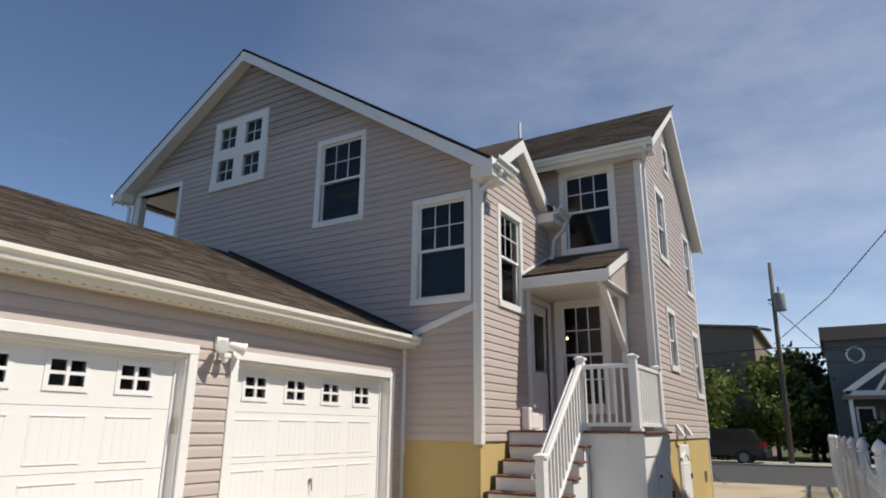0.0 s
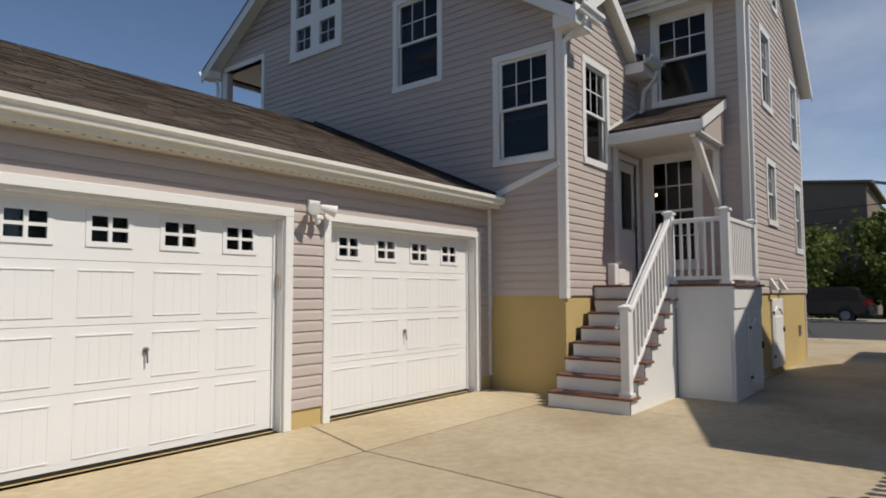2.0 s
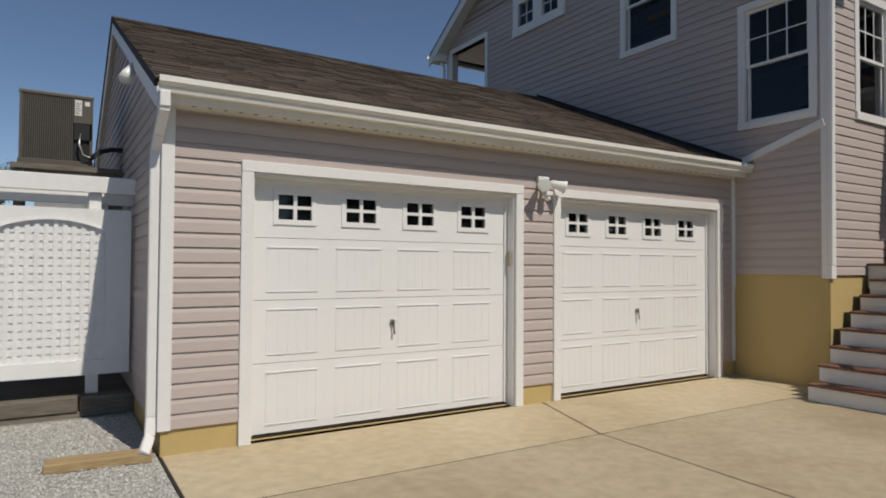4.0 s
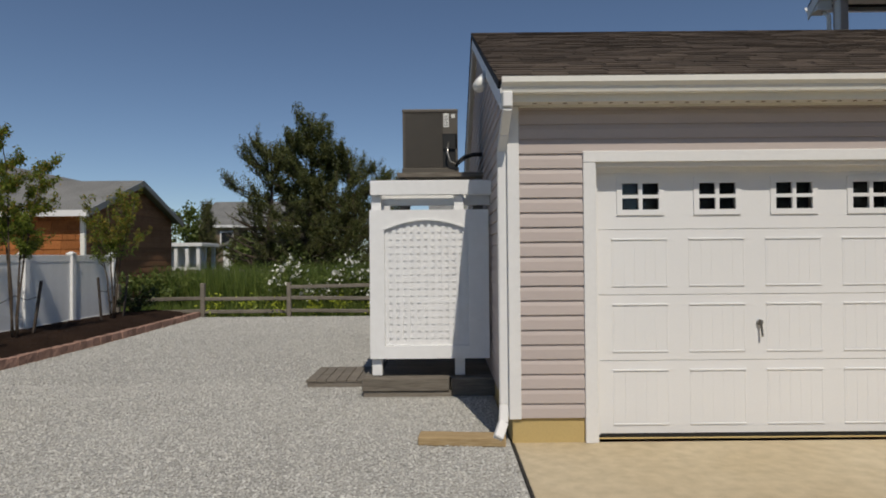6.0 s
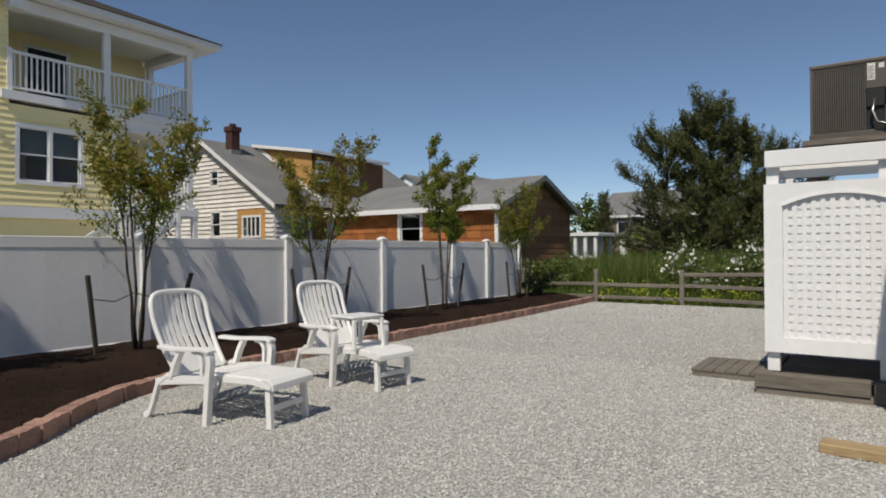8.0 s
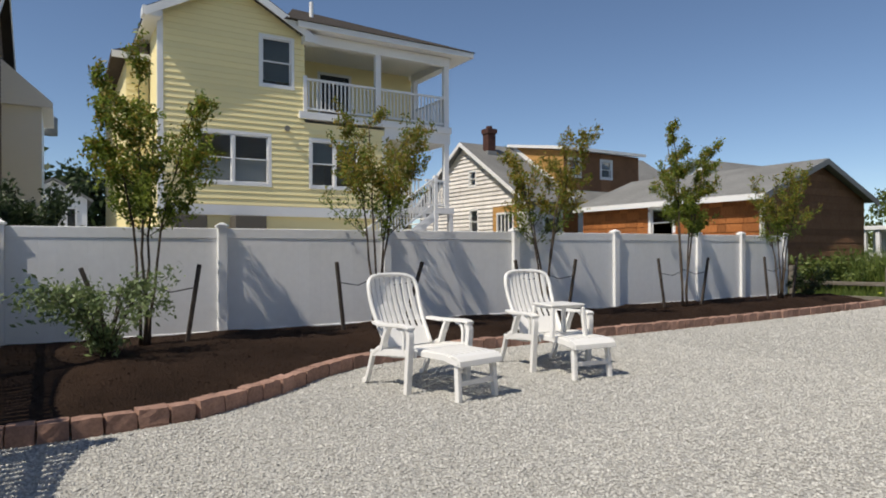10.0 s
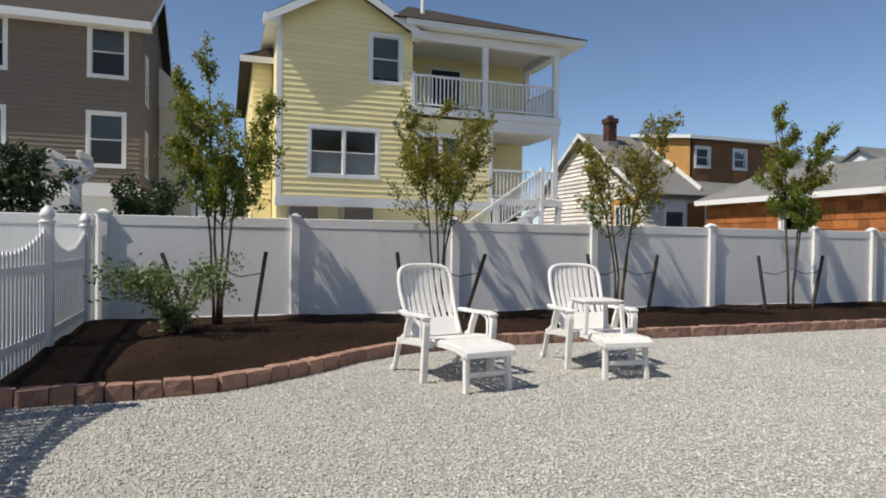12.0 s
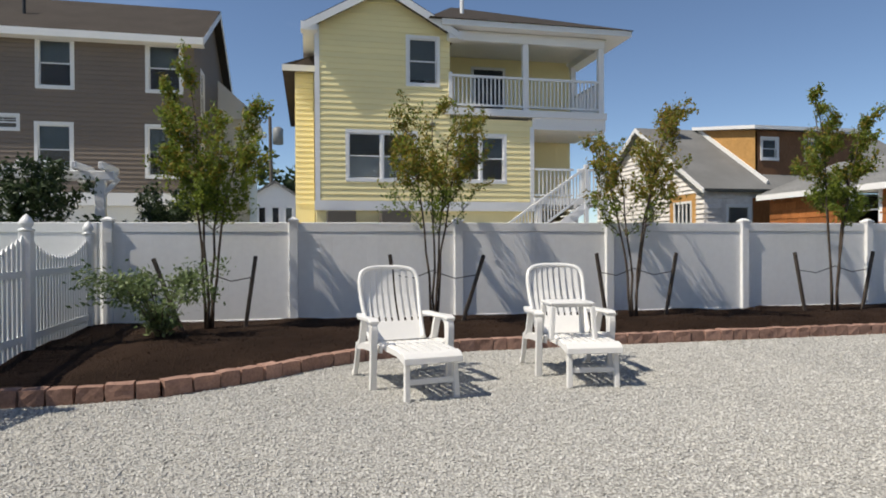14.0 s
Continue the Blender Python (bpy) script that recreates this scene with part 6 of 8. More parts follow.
part("hip_roof", bm, SHINGLE_DARK, yh)
part("vent_pipe", tube(bmesh.new(), [(-20.6, 2.75, 9.0), (-20.6, 2.75, 9.75)], 0.07, 10), WHITE, yh)
part("wall_lamp", tube(bmesh.new(), [(YX, 1.35, 5.05), (YX + 0.16, 1.35, 5.02)], [0.05, 0.09], 10), METAL, yh)
part("air_unit", soft(blocks((YX + 0.1, YX + 0.75, -1.95, -1.1, -0.1, 2.28)), 0.02, 1), AC_GREY, yh)
part("air_unit", soft(blocks((YX + 0.1, YX + 0.75, -0.35, 0.55, -0.1, 2.30)), 0.02, 1), AC_GREY, yh)

# brown house
bh = thing("brown_house", (-30, -12, 0), label="dark brown clapboard house with white windows", category="house", group="neighbouring houses")
BX, BY = -24.5, -6.65
BP = Plane((BX, 0, 0), (0, 1, 0), (1, 0, 0))
BN = Plane((0, BY, 0), (1, 0, 0), (0, 1, 0))
BW = [(-8.34, -7.02, 6.92, 8.80), (-8.37, -7.08, 3.76, 5.77), (-12.0, -10.72, 6.92, 8.80), (-12.05, -10.76, 3.76, 5.75), (-13.6, -12.5, 5.38, 6.0)]
bw = wall("wall", BP, [(-20, 9.0), (BY - 0.004, 9.0)], 3.2, [hole_of(*w, 0.12) for w in BW], BROWN, bh)
siding(BP, [(-20, 9.0), (BY, 9.0)], 3.25, BW, BROWN, bw, lap=0.17, out=0.03, flat=0.0)
for w in BW[:4]:
    window(BP, *w, bh, casing=0.12, cols=0, blind=0.5)
window(BP, *BW[4], bh, casing=0.1, cols=2)
WN1, WN2 = (-26.9, -25.9, 6.4, 8.3), (-26.9, -25.9, 3.6, 5.4)
bn = wall("wall_side", BN, [(-33.5, 9.0), (-29, 11.6), (BX, 9.0)], 3.2, [hole_of(*WN1, 0.12), hole_of(*WN2, 0.12)], BROWN, bh)
siding(BN, [(-33.5, 9.0), (-29, 11.6), (BX, 9.0)], 3.25, [WN1, WN2], BROWN, bn, lap=0.17, out=0.03, flat=0.0)
window(BN, *WN1, bh, casing=0.12, cols=0)
window(BN, *WN2, bh, casing=0.12, cols=0)
part("gable_vent", tube(bmesh.new(), [(-26.2, BY, 9.45), (-26.2, BY + 0.05, 9.45)], 0.28, 14), WHITE, bh)
part("band_board", blocks((BX - 0.1, BX + 0.05, -20, BY + 0.03, 2.75, 3.22)), WHITE, bh)
plain_walls("base_wall", bh, -33.4, BX - 0.12, -20, BY - 0.05, -0.14, 2.8, CREAM)
part("wall_back", blocks((-33.5, -33.35, -20, BY - 0.2, 2.8, 9.0)), BROWN, bh)
roof_slab("roof", [(BX + 0.45, -20.3, 8.92), (BX + 0.45, BY + 0.4, 8.92), (-29, BY + 0.4, 11.72), (-29, -20.3, 11.72)], 0.14, SHINGLE_DARK, bh)
roof_slab("roof", [(-33.9, -20.3, 8.92), (-33.9, BY + 0.4, 8.92), (-29, BY + 0.4, 11.72), (-29, -20.3, 11.72)], 0.14, SHINGLE_DARK, bh)
part("fascia", blocks((BX + 0.44, BX + 0.56, -20.3, BY + 0.42, 8.66, 8.92)), WHITE, bh)
part("eave_soffit", blocks((BX, BX + 0.44, -20.3, BY + 0.4, 8.68, 8.72)), WHITE, bh)
bm = bmesh.new()
for xa, xb in ((BX + 0.5, -29), (-33.9, -29)):
    hexa(bm, [(xa, BY + 0.38, 8.62), (xb, BY + 0.38, 11.42), (xb, BY + 0.42, 11.42), (xa, BY + 0.42, 8.62)],
         [(xa, BY + 0.38, 8.88), (xb, BY + 0.38, 11.68), (xb, BY + 0.42, 11.68), (xa, BY + 0.42, 8.88)])
part("rake_board", bm, WHITE, bh)
part("rear_wing", blocks((-36, -31.2, BY - 0.1, -5.25, -0.14, 7.3)), CREAM, bh)
part("rear_wing_roof", hexa(bmesh.new(), [(-36.2, BY - 0.1, 7.3), (-30.9, BY - 0.1, 7.3), (-30.9, -4.85, 7.3), (-36.2, -4.85, 7.3)],
                            [(-36.2, BY - 0.1, 9.2), (-30.9, BY - 0.1, 9.2), (-30.9, -4.85, 7.5), (-36.2, -4.85, 7.5)]), CREAM, bh)
part("vent_pipe", tube(bmesh.new(), [(-26.2, -13.0, 9.8), (-26.2, -13.0, 10.8)], 0.06, 8), BLACK, bh)
pg = thing("pergola", (-11.5, -6.07, 0), label="white garden pergola behind the fence", category="pergola")
part("post", soft(blocks((-11.58, -11.42, -6.15, -5.99, -0.14, 2.48)), 0.01, 1), WHITE, pg)
part("post", blocks((-11.58, -11.42, -8.5, -8.34, -0.14, 2.42)), WHITE, pg)
part("beam", soft(blocks((-11.62, -11.56, -8.6, -5.82, 2.42, 2.58)), 0.01, 1), WHITE, pg)
part("beam", soft(blocks((-11.44, -11.38, -8.6, -5.82, 2.42, 2.58)), 0.01, 1), WHITE, pg)
for k in range(6):
    part("rafter", soft(blocks((-12.0, -11.05, -5.98 - 0.42 * k, -5.90 - 0.42 * k, 2.58, 2.70)), 0.01, 1), WHITE, pg)
for y in (-6.45, -5.78):
    part("brace", bar(bmesh.new(), (-11.5, -6.07, 2.12), (-11.5, y, 2.46), 0.06, 0.07), WHITE, pg)

# old house under repair, with its dormer
oh = thing("old_house", (-25, 16, 0), label="old gabled house with peeling boards and an unfinished dormer", category="house", group="neighbouring houses")
OP = Plane((0, 12.0, 0), (1, 0, 0), (0, -1, 0))
OW1, OW2, OW3 = (-22.66, -21.42, 1.98, 2.92), (-24.9, -24.25, 4.22, 5.02), (-24.85, -24.1, 2.0, 3.2)
ow = wall("wall", OP, [(-29.6, 3.4), (-25.2, 6.25), (-20.6, 3.4)], -0.14, [hole_of(*OW1, 0.08), hole_of(*OW2, 0.08), hole_of(*OW3, 0.08)], ROUGH_BOARD, oh)
siding(OP, [(-29.6, 3.4), (-25.2, 6.25), (-20.62, 3.4)], 0.5, [(OW1[0] - 0.28, OW1[1] + 0.28, 1.6, 3.2), OW2, OW3], ROUGH_BOARD, ow, lap=0.19, out=0.06, flat=0.0)
part("window_surround", trim_frame(OP, OW1[0] - 0.28, OW1[1] + 0.28, 1.6, 3.2, 0.28, -0.01, 0.02, sill=False), PLYWOOD, oh)
wtop = part("window", trim_frame(OP, *OW1, 0.09, -0.03, 0.04), WHITE, oh)
part("pane", OP.block(bmesh.new(), OW1[0] + 0.08, OW1[1] - 0.08, -0.02, -0.014, OW1[2] + 0.08, OW1[3] - 0.08), GLASS, wtop)
for k in range(1, 4):
    u = OW1[0] + 0.09 + (OW1[1] - OW1[0] - 0.18) * k / 4
    part("muntin", OP.block(bmesh.new(), u - 0.035, u + 0.035, -0.01, 0.03, OW1[2] + 0.09, OW1[3] - 0.09), WHITE, wtop)
window(OP, *OW2, oh, casing=0.08, cols=0)
window(OP, *OW3, oh, casing=0.08, cols=0)
OE = Plane((-20.62, 0, 0), (0, 1, 0), (1, 0, 0))
oe = wall("wall_side", OE, [(12.004, 3.2), (24, 3.2)], -0.14, [(12.95, 13.95, 1.3, 2.7)], ROUGH_BOARD, oh)
siding(OE, [(12.05, 3.1), (13.3, 3.1)], 0.5, [(12.7, 14.2, 1.0, 2.95)], ROUGH_BOARD, oe, lap=0.19, out=0.06, flat=0.0)
window(OE, 12.9, 14.0, 1.25, 2.75, oh, cols=0)
part("plywood_patch", blocks((-20.62, -20.59, 14.05, 14.9, 0.5, 3.0)), CEDAR, oh)
part("wall_back", blocks((-29.6, -20.7, 23.85, 24, -0.14, 3.2)), ROUGH_BOARD, oh)
part("wall_far", blocks((-29.6, -29.45, 12.2, 23.8, -0.14, 3.2)), ROUGH_BOARD, oh)
OZ = 6.42
roof_slab("roof", [(-20.25, 11.7, 3.30), (-20.25, 24.3, 3.30), (-25.2, 24.3, OZ), (-25.2, 11.7, OZ)], 0.12, SHINGLE_GREY, oh)
roof_slab("roof", [(-30.1, 11.7, 3.30), (-30.1, 24.3, 3.30), (-25.2, 24.3, OZ), (-25.2, 11.7, OZ)], 0.12, SHINGLE_GREY, oh)
bm = bmesh.new()
for xa in (-20.2, -30.15):
    hexa(bm, [(xa, 11.64, 3.10), (-25.2, 11.64, OZ - 0.2), (-25.2, 11.69, OZ - 0.2), (xa, 11.69, 3.10)], [(xa, 11.64, 3.28), (-25.2, 11.64, OZ - 0.02), (-25.2, 11.69, OZ - 0.02), (xa, 11.69, 3.28)])
part("rake_board", bm, WHITE, oh)
ch = part("chimney", soft(blocks((-24.60, -24.16, 12.6, 13.04, 5.3, 6.95)), 0.01, 1), BRICK, oh, "dark red brick chimney")
part("chimney_cap", blocks((-24.65, -24.11, 12.55, 13.09, 6.78, 7.0)), BRICK, ch)
part("chimney_pot", tube(bmesh.new(), [(-24.38, 12.82, 7.0), (-24.38, 12.82, 7.14)], 0.15, 12), BRICK, ch)
part("flashing", blocks((-24.64, -24.12, 12.56, 13.08, 5.25, 5.95)), TRANSFORMER, ch)
DXF, DY0, DY1, DZ = -21.35, 14.75, 19.6, 5.75
cheek = part("dormer_cheek", hexa(bmesh.new(), [(DXF, DY0, 3.75), (-25.0, DY0, 6.22), (-25.0, DY0 + 0.1, 6.22), (DXF, DY0 + 0.1, 3.75)],
                                  [(DXF, DY0, DZ), (-25.0, DY0, 6.36), (-25.0, DY0 + 0.1, 6.36), (DXF, DY0 + 0.1, DZ)]), PLYWOOD, oh, "bare plywood dormer side")
DP = Plane((DXF, 0, 0), (0, 1, 0), (1, 0, 0))
DW1, DW2 = (14.98, 15.82, 4.55, 5.5), (17.0, 17.8, 4.55, 5.5)
df = wall("dormer_front", DP, [(DY0 + 0.004, DZ), (DY1, DZ)], 3.6, [hole_of(*DW1), hole_of(*DW2)], CEDAR_DARK, oh)
window(DP, *DW1, oh, cols=0)
window(DP, *DW2, oh, cols=0)
part("dormer_roof", hexa(bmesh.new(), [(DXF + 0.3, DY0 - 0.25, DZ + 0.0), (-25.2, DY0 - 0.25, 6.40), (-25.2, DY1 + 0.2, 6.40), (DXF + 0.3, DY1 + 0.2, DZ)],
                         [(DXF + 0.3, DY0 - 0.25, DZ + 0.14), (-25.2, DY0 - 0.25, 6.54), (-25.2, DY1 + 0.2, 6.54), (DXF + 0.3, DY1 + 0.2, DZ + 0.14)]), WHITE, oh)
part("rake_board", bar(bmesh.new(), (-25.0, DY0 - 0.05, 6.38), (-20.6, DY0 - 0.05, 3.60), 0.06, 0.16), WHITE, oh)
# the whole house stands a little further off
oh.matrix_basis = Matrix.Translation((-0.2, -4.9, 1.31)) @ Matrix.Scale(1.06, 4) @ Matrix.Translation((0.2, 4.9, -1.31)) @ oh.matrix_basis

# long cedar building with its gable towards the yard
cb = thing("cedar_building", (-15, 16, 0), label="long low building clad in orange cedar with grey roof", category="house", group="neighbouring houses")
CY, CX, CB = 13.3, -11.0, 19.2
CP = Plane((0, CY, 0), (1, 0, 0), (0, -1, 0))
CE = Plane((CX, 0, 0), (0, 1, 0), (1, 0, 0))
CW = (-15.28, -14.12, 1.55, 2.86)
cw = wall("wall", CP, [(-18.57, 2.92), (CX, 2.92)], -0.14, [hole_of(*CW)], CEDAR, cb)
ce = wall("wall_gable", CE, [(CY + 0.004, 2.95), (16.3, 4.02), (CB, 2.95)], -0.14, [], CEDAR_DARK, cb)
rng = random.Random(3)
for k in range(7):
    z0, z1 = 1.0 + 0.27 * k, 1.0 + 0.27 * (k + 1)
    x = -18.52 + rng.uniform(0, 0.2)
    while x < CX - 0.12:
        w = min(rng.uniform(0.28, 0.6), CX - 0.1 - x)
        if not (CW[0] - 0.02 < x + w / 2 < CW[1] + 0.02 and z0 > 1.4) and w > 0.05:
            bm = hexa(bmesh.new(), [(x, CY - 0.001, z0), (x + w - 0.012, CY - 0.001, z0), (x + w - 0.012, CY - 0.03, z0), (x, CY - 0.03, z0)],
                      [(x, CY - 0.001, min(z1, 2.9) - 0.004), (x + w - 0.012, CY - 0.001, min(z1, 2.9) - 0.004), (x + w - 0.012, CY - 0.008, min(z1, 2.9) - 0.004), (x, CY - 0.008, min(z1, 2.9) - 0.004)])
            part("cedar_shingle", bm, CEDAR, cw)
        x += w
siding(CE, [(CY + 0.06, 2.95), (16.3, 4.02), (CB - 0.06, 2.95)], 0.6, [], CEDAR_DARK, ce, lap=0.22, out=0.025, name="cedar_course")
window(CP, *CW, cb, cols=0, casing=0.12)
part("corner_board", blocks((CX - 0.1, CX + 0.03, CY - 0.04, CY + 0.05, 0.3, 2.92)), CREAM, cb)
part("wall_back", blocks((-18.57, CX - 0.15, CB - 0.15, CB, -0.14, 2.92)), CEDAR_DARK, cb)
part("wall_far", blocks((-18.57, -18.42, CY + 0.15, CB - 0.15, -0.14, 2.92)), CEDAR_DARK, cb)
roof_slab("roof", [(-18.77, CY - 0.35, 2.93), (CX + 0.3, CY - 0.35, 2.93), (CX + 0.3, 16.3, 4.16), (-18.77, 16.3, 4.16)], 0.08, SHINGLE_GREY, cb)
roof_slab("roof", [(-18.77, CB + 0.3, 2.93), (CX + 0.3, CB + 0.3, 2.93), (CX + 0.3, 16.3, 4.16), (-18.77, 16.3, 4.16)], 0.08, SHINGLE_GREY, cb)
part("fascia", blocks((-18.77, CX + 0.3, CY - 0.39, CY - 0.35, 2.74, 2.92)), WHITE, cb)
bm = bmesh.new()
for ya in (CY - 0.38, CB + 0.32):
    hexa(bm, [(CX + 0.3, ya, 2.72), (CX + 0.34, ya, 2.72), (CX + 0.34, 16.3, 3.96), (CX + 0.3, 16.3, 3.96)], [(CX + 0.3, ya, 2.92), (CX + 0.34, ya, 2.92), (CX + 0.34, 16.3, 4.15), (CX + 0.3, 16.3, 4.15)])
part("rake_board", bm, TRANSFORMER, cb)


def far_house(name, x0, x1, y0, y1, eave, ridge, wall_m, roof_m, label, along="x"):
    """A far gabled house with windows on two sides."""
    h = thing(name, ((x0 + x1) / 2, (y0 + y1) / 2, 0), label=label, category="house", group="far houses")
    plain_walls("wall", h, x0, x1, y0, y1, -0.14, eave, wall_m)
    if along == "x":
        m = (y0 + y1) / 2
        roof_slab("roof", [(x0 - 0.3, y0 - 0.4, eave - 0.1), (x1 + 0.3, y0 - 0.4, eave - 0.1), (x1 + 0.3, m, ridge), (x0 - 0.3, m, ridge)], 0.15, roof_m, h)
        roof_slab("roof", [(x0 - 0.3, y1 + 0.4, eave - 0.1), (x1 + 0.3, y1 + 0.4, eave - 0.1), (x1 + 0.3, m, ridge), (x0 - 0.3, m, ridge)], 0.15, roof_m, h)
        for x in (x0, x1 - 0.1):
            part("gable", extrude(bmesh.new(), [(x, y0, eave), (x, y1, eave), (x, m, ridge - 0.2)], (0, 0, 0), (0.1, 0, 0)), wall_m, h)
    else:
        m = (x0 + x1) / 2
        roof_slab("roof", [(x0 - 0.4, y0 - 0.3, eave - 0.1), (x0 - 0.4, y1 + 0.3, eave - 0.1), (m, y1 + 0.3, ridge), (m, y0 - 0.3, ridge)], 0.15, roof_m, h)
        roof_slab("roof", [(x1 + 0.4, y0 - 0.3, eave - 0.1), (x1 + 0.4, y1 + 0.3, eave - 0.1), (m, y1 + 0.3, ridge), (m, y0 - 0.3, ridge)], 0.15, roof_m, h)
        for y in (y0, y1 - 0.1):
            part("gable", extrude(bmesh.new(), [(x0, y, eave), (x1, y, eave), (m, y, ridge - 0.2)], (0, 0, 0), (0, 0.1, 0)), wall_m, h)
    return h


def far_window(h, plane, u0, u1, z0, z1):
    w = part("window", trim_frame(plane, u0, u1, z0, z1, 0.12, 0.0, 0.06), WHITE, h)
    part("pane", plane.block(bmesh.new(), u0 + 0.1, u1 - 0.1, 0.005, 0.02, z0 + 0.1, z1 - 0.1), CAR_GLASS, w)


# houses far behind the reeds
f1 = far_house("far_house", -21.9, -12.5, 50, 60, 4.45, 6.9, TAN, SHINGLE_GREY, "far grey-roofed house behind the trees")
for k in range(3):
    far_window(f1, Plane((0, 50, 0), (1, 0, 0), (0, -1, 0)), -20 + 2.4 * k, -18.8 + 2.4 * k, 2.6, 3.9)
part("fascia", blocks((-22.2, -12.2, 49.56, 49.62, 4.2, 4.42)), WHITE, f1)
part("chimney", blocks((-15.4, -14.8, 54, 54.6, 6.2, 8.0)), BRICK, f1)
f2 = far_house("far_house", -18.0, -14.6, 45, 49, 2.5, 3.5, WHITE, SHINGLE_GREY, "far white cottage behind the trees", "y")
far_window(f2, Plane((0, 45, 0), (1, 0, 0), (0, -1, 0)), -16.8, -15.8, 1.3, 2.4)
f6 = far_house("far_house", -49, -42, 52, 60, 8.2, 10.2, WHITE, SHINGLE_GREY, "far pale house with light roof beyond the cedar building", "y")
f3 = far_house("far_house", -33, -24, 34, 44, 4.8, 7.6, WHITE, SHINGLE_GREY, "far white house with grey roof behind the cedar building", "y")
f4 = far_house("far_house", -2, 9, 70, 80, 4.6, 8.0, TRANSFORMER, SHINGLE_GREY, "far grey house beyond the pine")
f5 = far_house("far_house", -58, -50, -7.0, -3.0, 4.9, 6.3, VINYL, SHINGLE_GREY, "small far grey cottage with white window", "x")
for k in range(3):
    far_window(f5, Plane((-50, 0, 0), (0, 1, 0), (1, 0, 0)), -6.3 + 1.0 * k, -5.6 + 1.0 * k, 2.6, 4.3)
gz = thing("garden_pavilion", (-14.65, 30, 0), label="small white garden pavilion with flat roof", category="pavilion")
part("roof", soft(blocks((-15.8, -13.5, 28.8, 31.4, 2.16, 2.36)), 0.02, 1), WHITE, gz)
for x in (-15.55, -14.95, -14.35, -13.75):
    part("post", blocks((x - 0.09, x + 0.09, 28.9, 29.08, -0.14, 2.16)), WHITE, gz)
    part("post", blocks((x - 0.09, x + 0.09, 31.1, 31.28, -0.14, 2.16)), WHITE, gz)
part("parapet", blocks((-15.6, -13.7, 28.95, 29.05, -0.14, 1.05)), WHITE, gz)
part("back_wall", blocks((-15.6, -13.7, 29.9, 30.0, -0.14, 2.16)), WHITE, gz)
for x in (-15.3, -14.7, -14.1):
    far_window(gz, Plane((0, 29.9, 0), (1, 0, 0), (0, -1, 0)), x - 0.24, x + 0.24, 1.15, 2.0)

# ---- across the street ----
s1 = far_house("street_house", 47.5, 60, -1.6, 9.5, 8.6, 9.1, TAN, TAN, "tall tan house across the street")
s2 = far_house("street_house", 43.5, 52, 1.5, 7.5, 4.6, 7.2, BLUE, SHINGLE, "dark blue house with a white-edged gable across the street", "x")
far_window(s2, Plane((43.5, 0, 0), (0, 1, 0), (-1, 0, 0)), 1.7, 2.7, 3.1, 4.4)
part("rake_board", bar(bmesh.new(), (43.1, 1.05, 4.5), (43.1, 4.5, 7.1), 0.05, 0.25), WHITE, s2)
s3 = thing("street_house", (46, -11, 0), label="blue-grey house with round window and timbered white gable", category="house", group="far houses")
plain_walls("wall", s3, 42, 52, -17, -5.7, -0.14, 6.6, BLUE)
part("roof", blocks((41.6, 52.4, -17.4, -5.5, 6.6, 7.35)), TAN, s3)
bm = bmesh.new()
for k in range(20):
    a0, a1 = k * math.tau / 20, (k + 1) * math.tau / 20
    bar(bm, (41.95, -7.1 + 0.42 * math.cos(a0), 5.75 + 0.42 * math.sin(a0)), (41.95, -7.1 + 0.42 * math.cos(a1), 5.75 + 0.42 * math.sin(a1)), 0.1, 0.12, (1, 0, 0))
part("round_window_frame", bm, WHITE, s3)
part("round_pane", tube(bmesh.new(), [(41.99, -7.1, 5.75), (41.96, -7.1, 5.75)], 0.38, 20), CAR_GLASS, s3)
truss = part("timber_gable", bar(bmesh.new(), (41.2, -6.3, 3.6), (41.2, -10.5, 6.6), 0.12, 0.3), WHITE, s3)
part("tie_beam", bar(bmesh.new(), (41.2, -6.3, 3.6), (41.2, -14.5, 3.6), 0.12, 0.26), WHITE, truss)
part("gable_post", bar(bmesh.new(), (41.2, -10.5, 3.6), (41.2, -10.5, 6.4), 0.12, 0.2), WHITE, truss)
part("gable_brace", bar(bmesh.new(), (41.2, -8.6, 4.9), (41.2, -10.5, 3.8), 0.1, 0.18), WHITE, truss)
part("gable_brace", bar(bmesh.new(), (41.2, -7.8, 3.7), (41.2, -8.9, 5.3), 0.1, 0.18), WHITE, truss)
part("porch_roof", blocks((40.8, 42, -15, -6.1, 3.25, 3.45)), TAN, s3)
for y in (-6.5, -8.6, -9.0, -10.9):
    part("porch_post", blocks((40.95, 41.15, y - 0.1, y + 0.1, -0.1, 3.25)), WHITE, s3)
far_window(s3, Plane((42, 0, 0), (0, 1, 0), (-1, 0, 0)), -7.6, -6.7, 1.2, 2.9)

pole = thing("utility_pole", (36.2, -3.5, 0), label="brown wooden utility pole with grey transformer and cables", category="pole")
part("shaft", tube(bmesh.new(), [(36.2, -3.5, -0.1), (36.2, -3.60, 5.0), (36.2, -3.70, 10.2)], [0.14, 0.12, 0.09], 10), POLE, pole, smooth=True)
part("transformer", lathe(bmesh.new(), (36.1, -3.95, 7.55), [(0.1, 0), (0.26, 0.02), (0.27, 0.1), (0.27, 0.88), (0.24, 0.96), (0.08, 1.02)], 16), TRANSFORMER, pole, smooth=True)
part("bushing", tube(bmesh.new(), [(36.1, -3.95, 8.55), (36.1, -3.95, 8.85)], 0.05, 8), TRANSFORMER, pole)
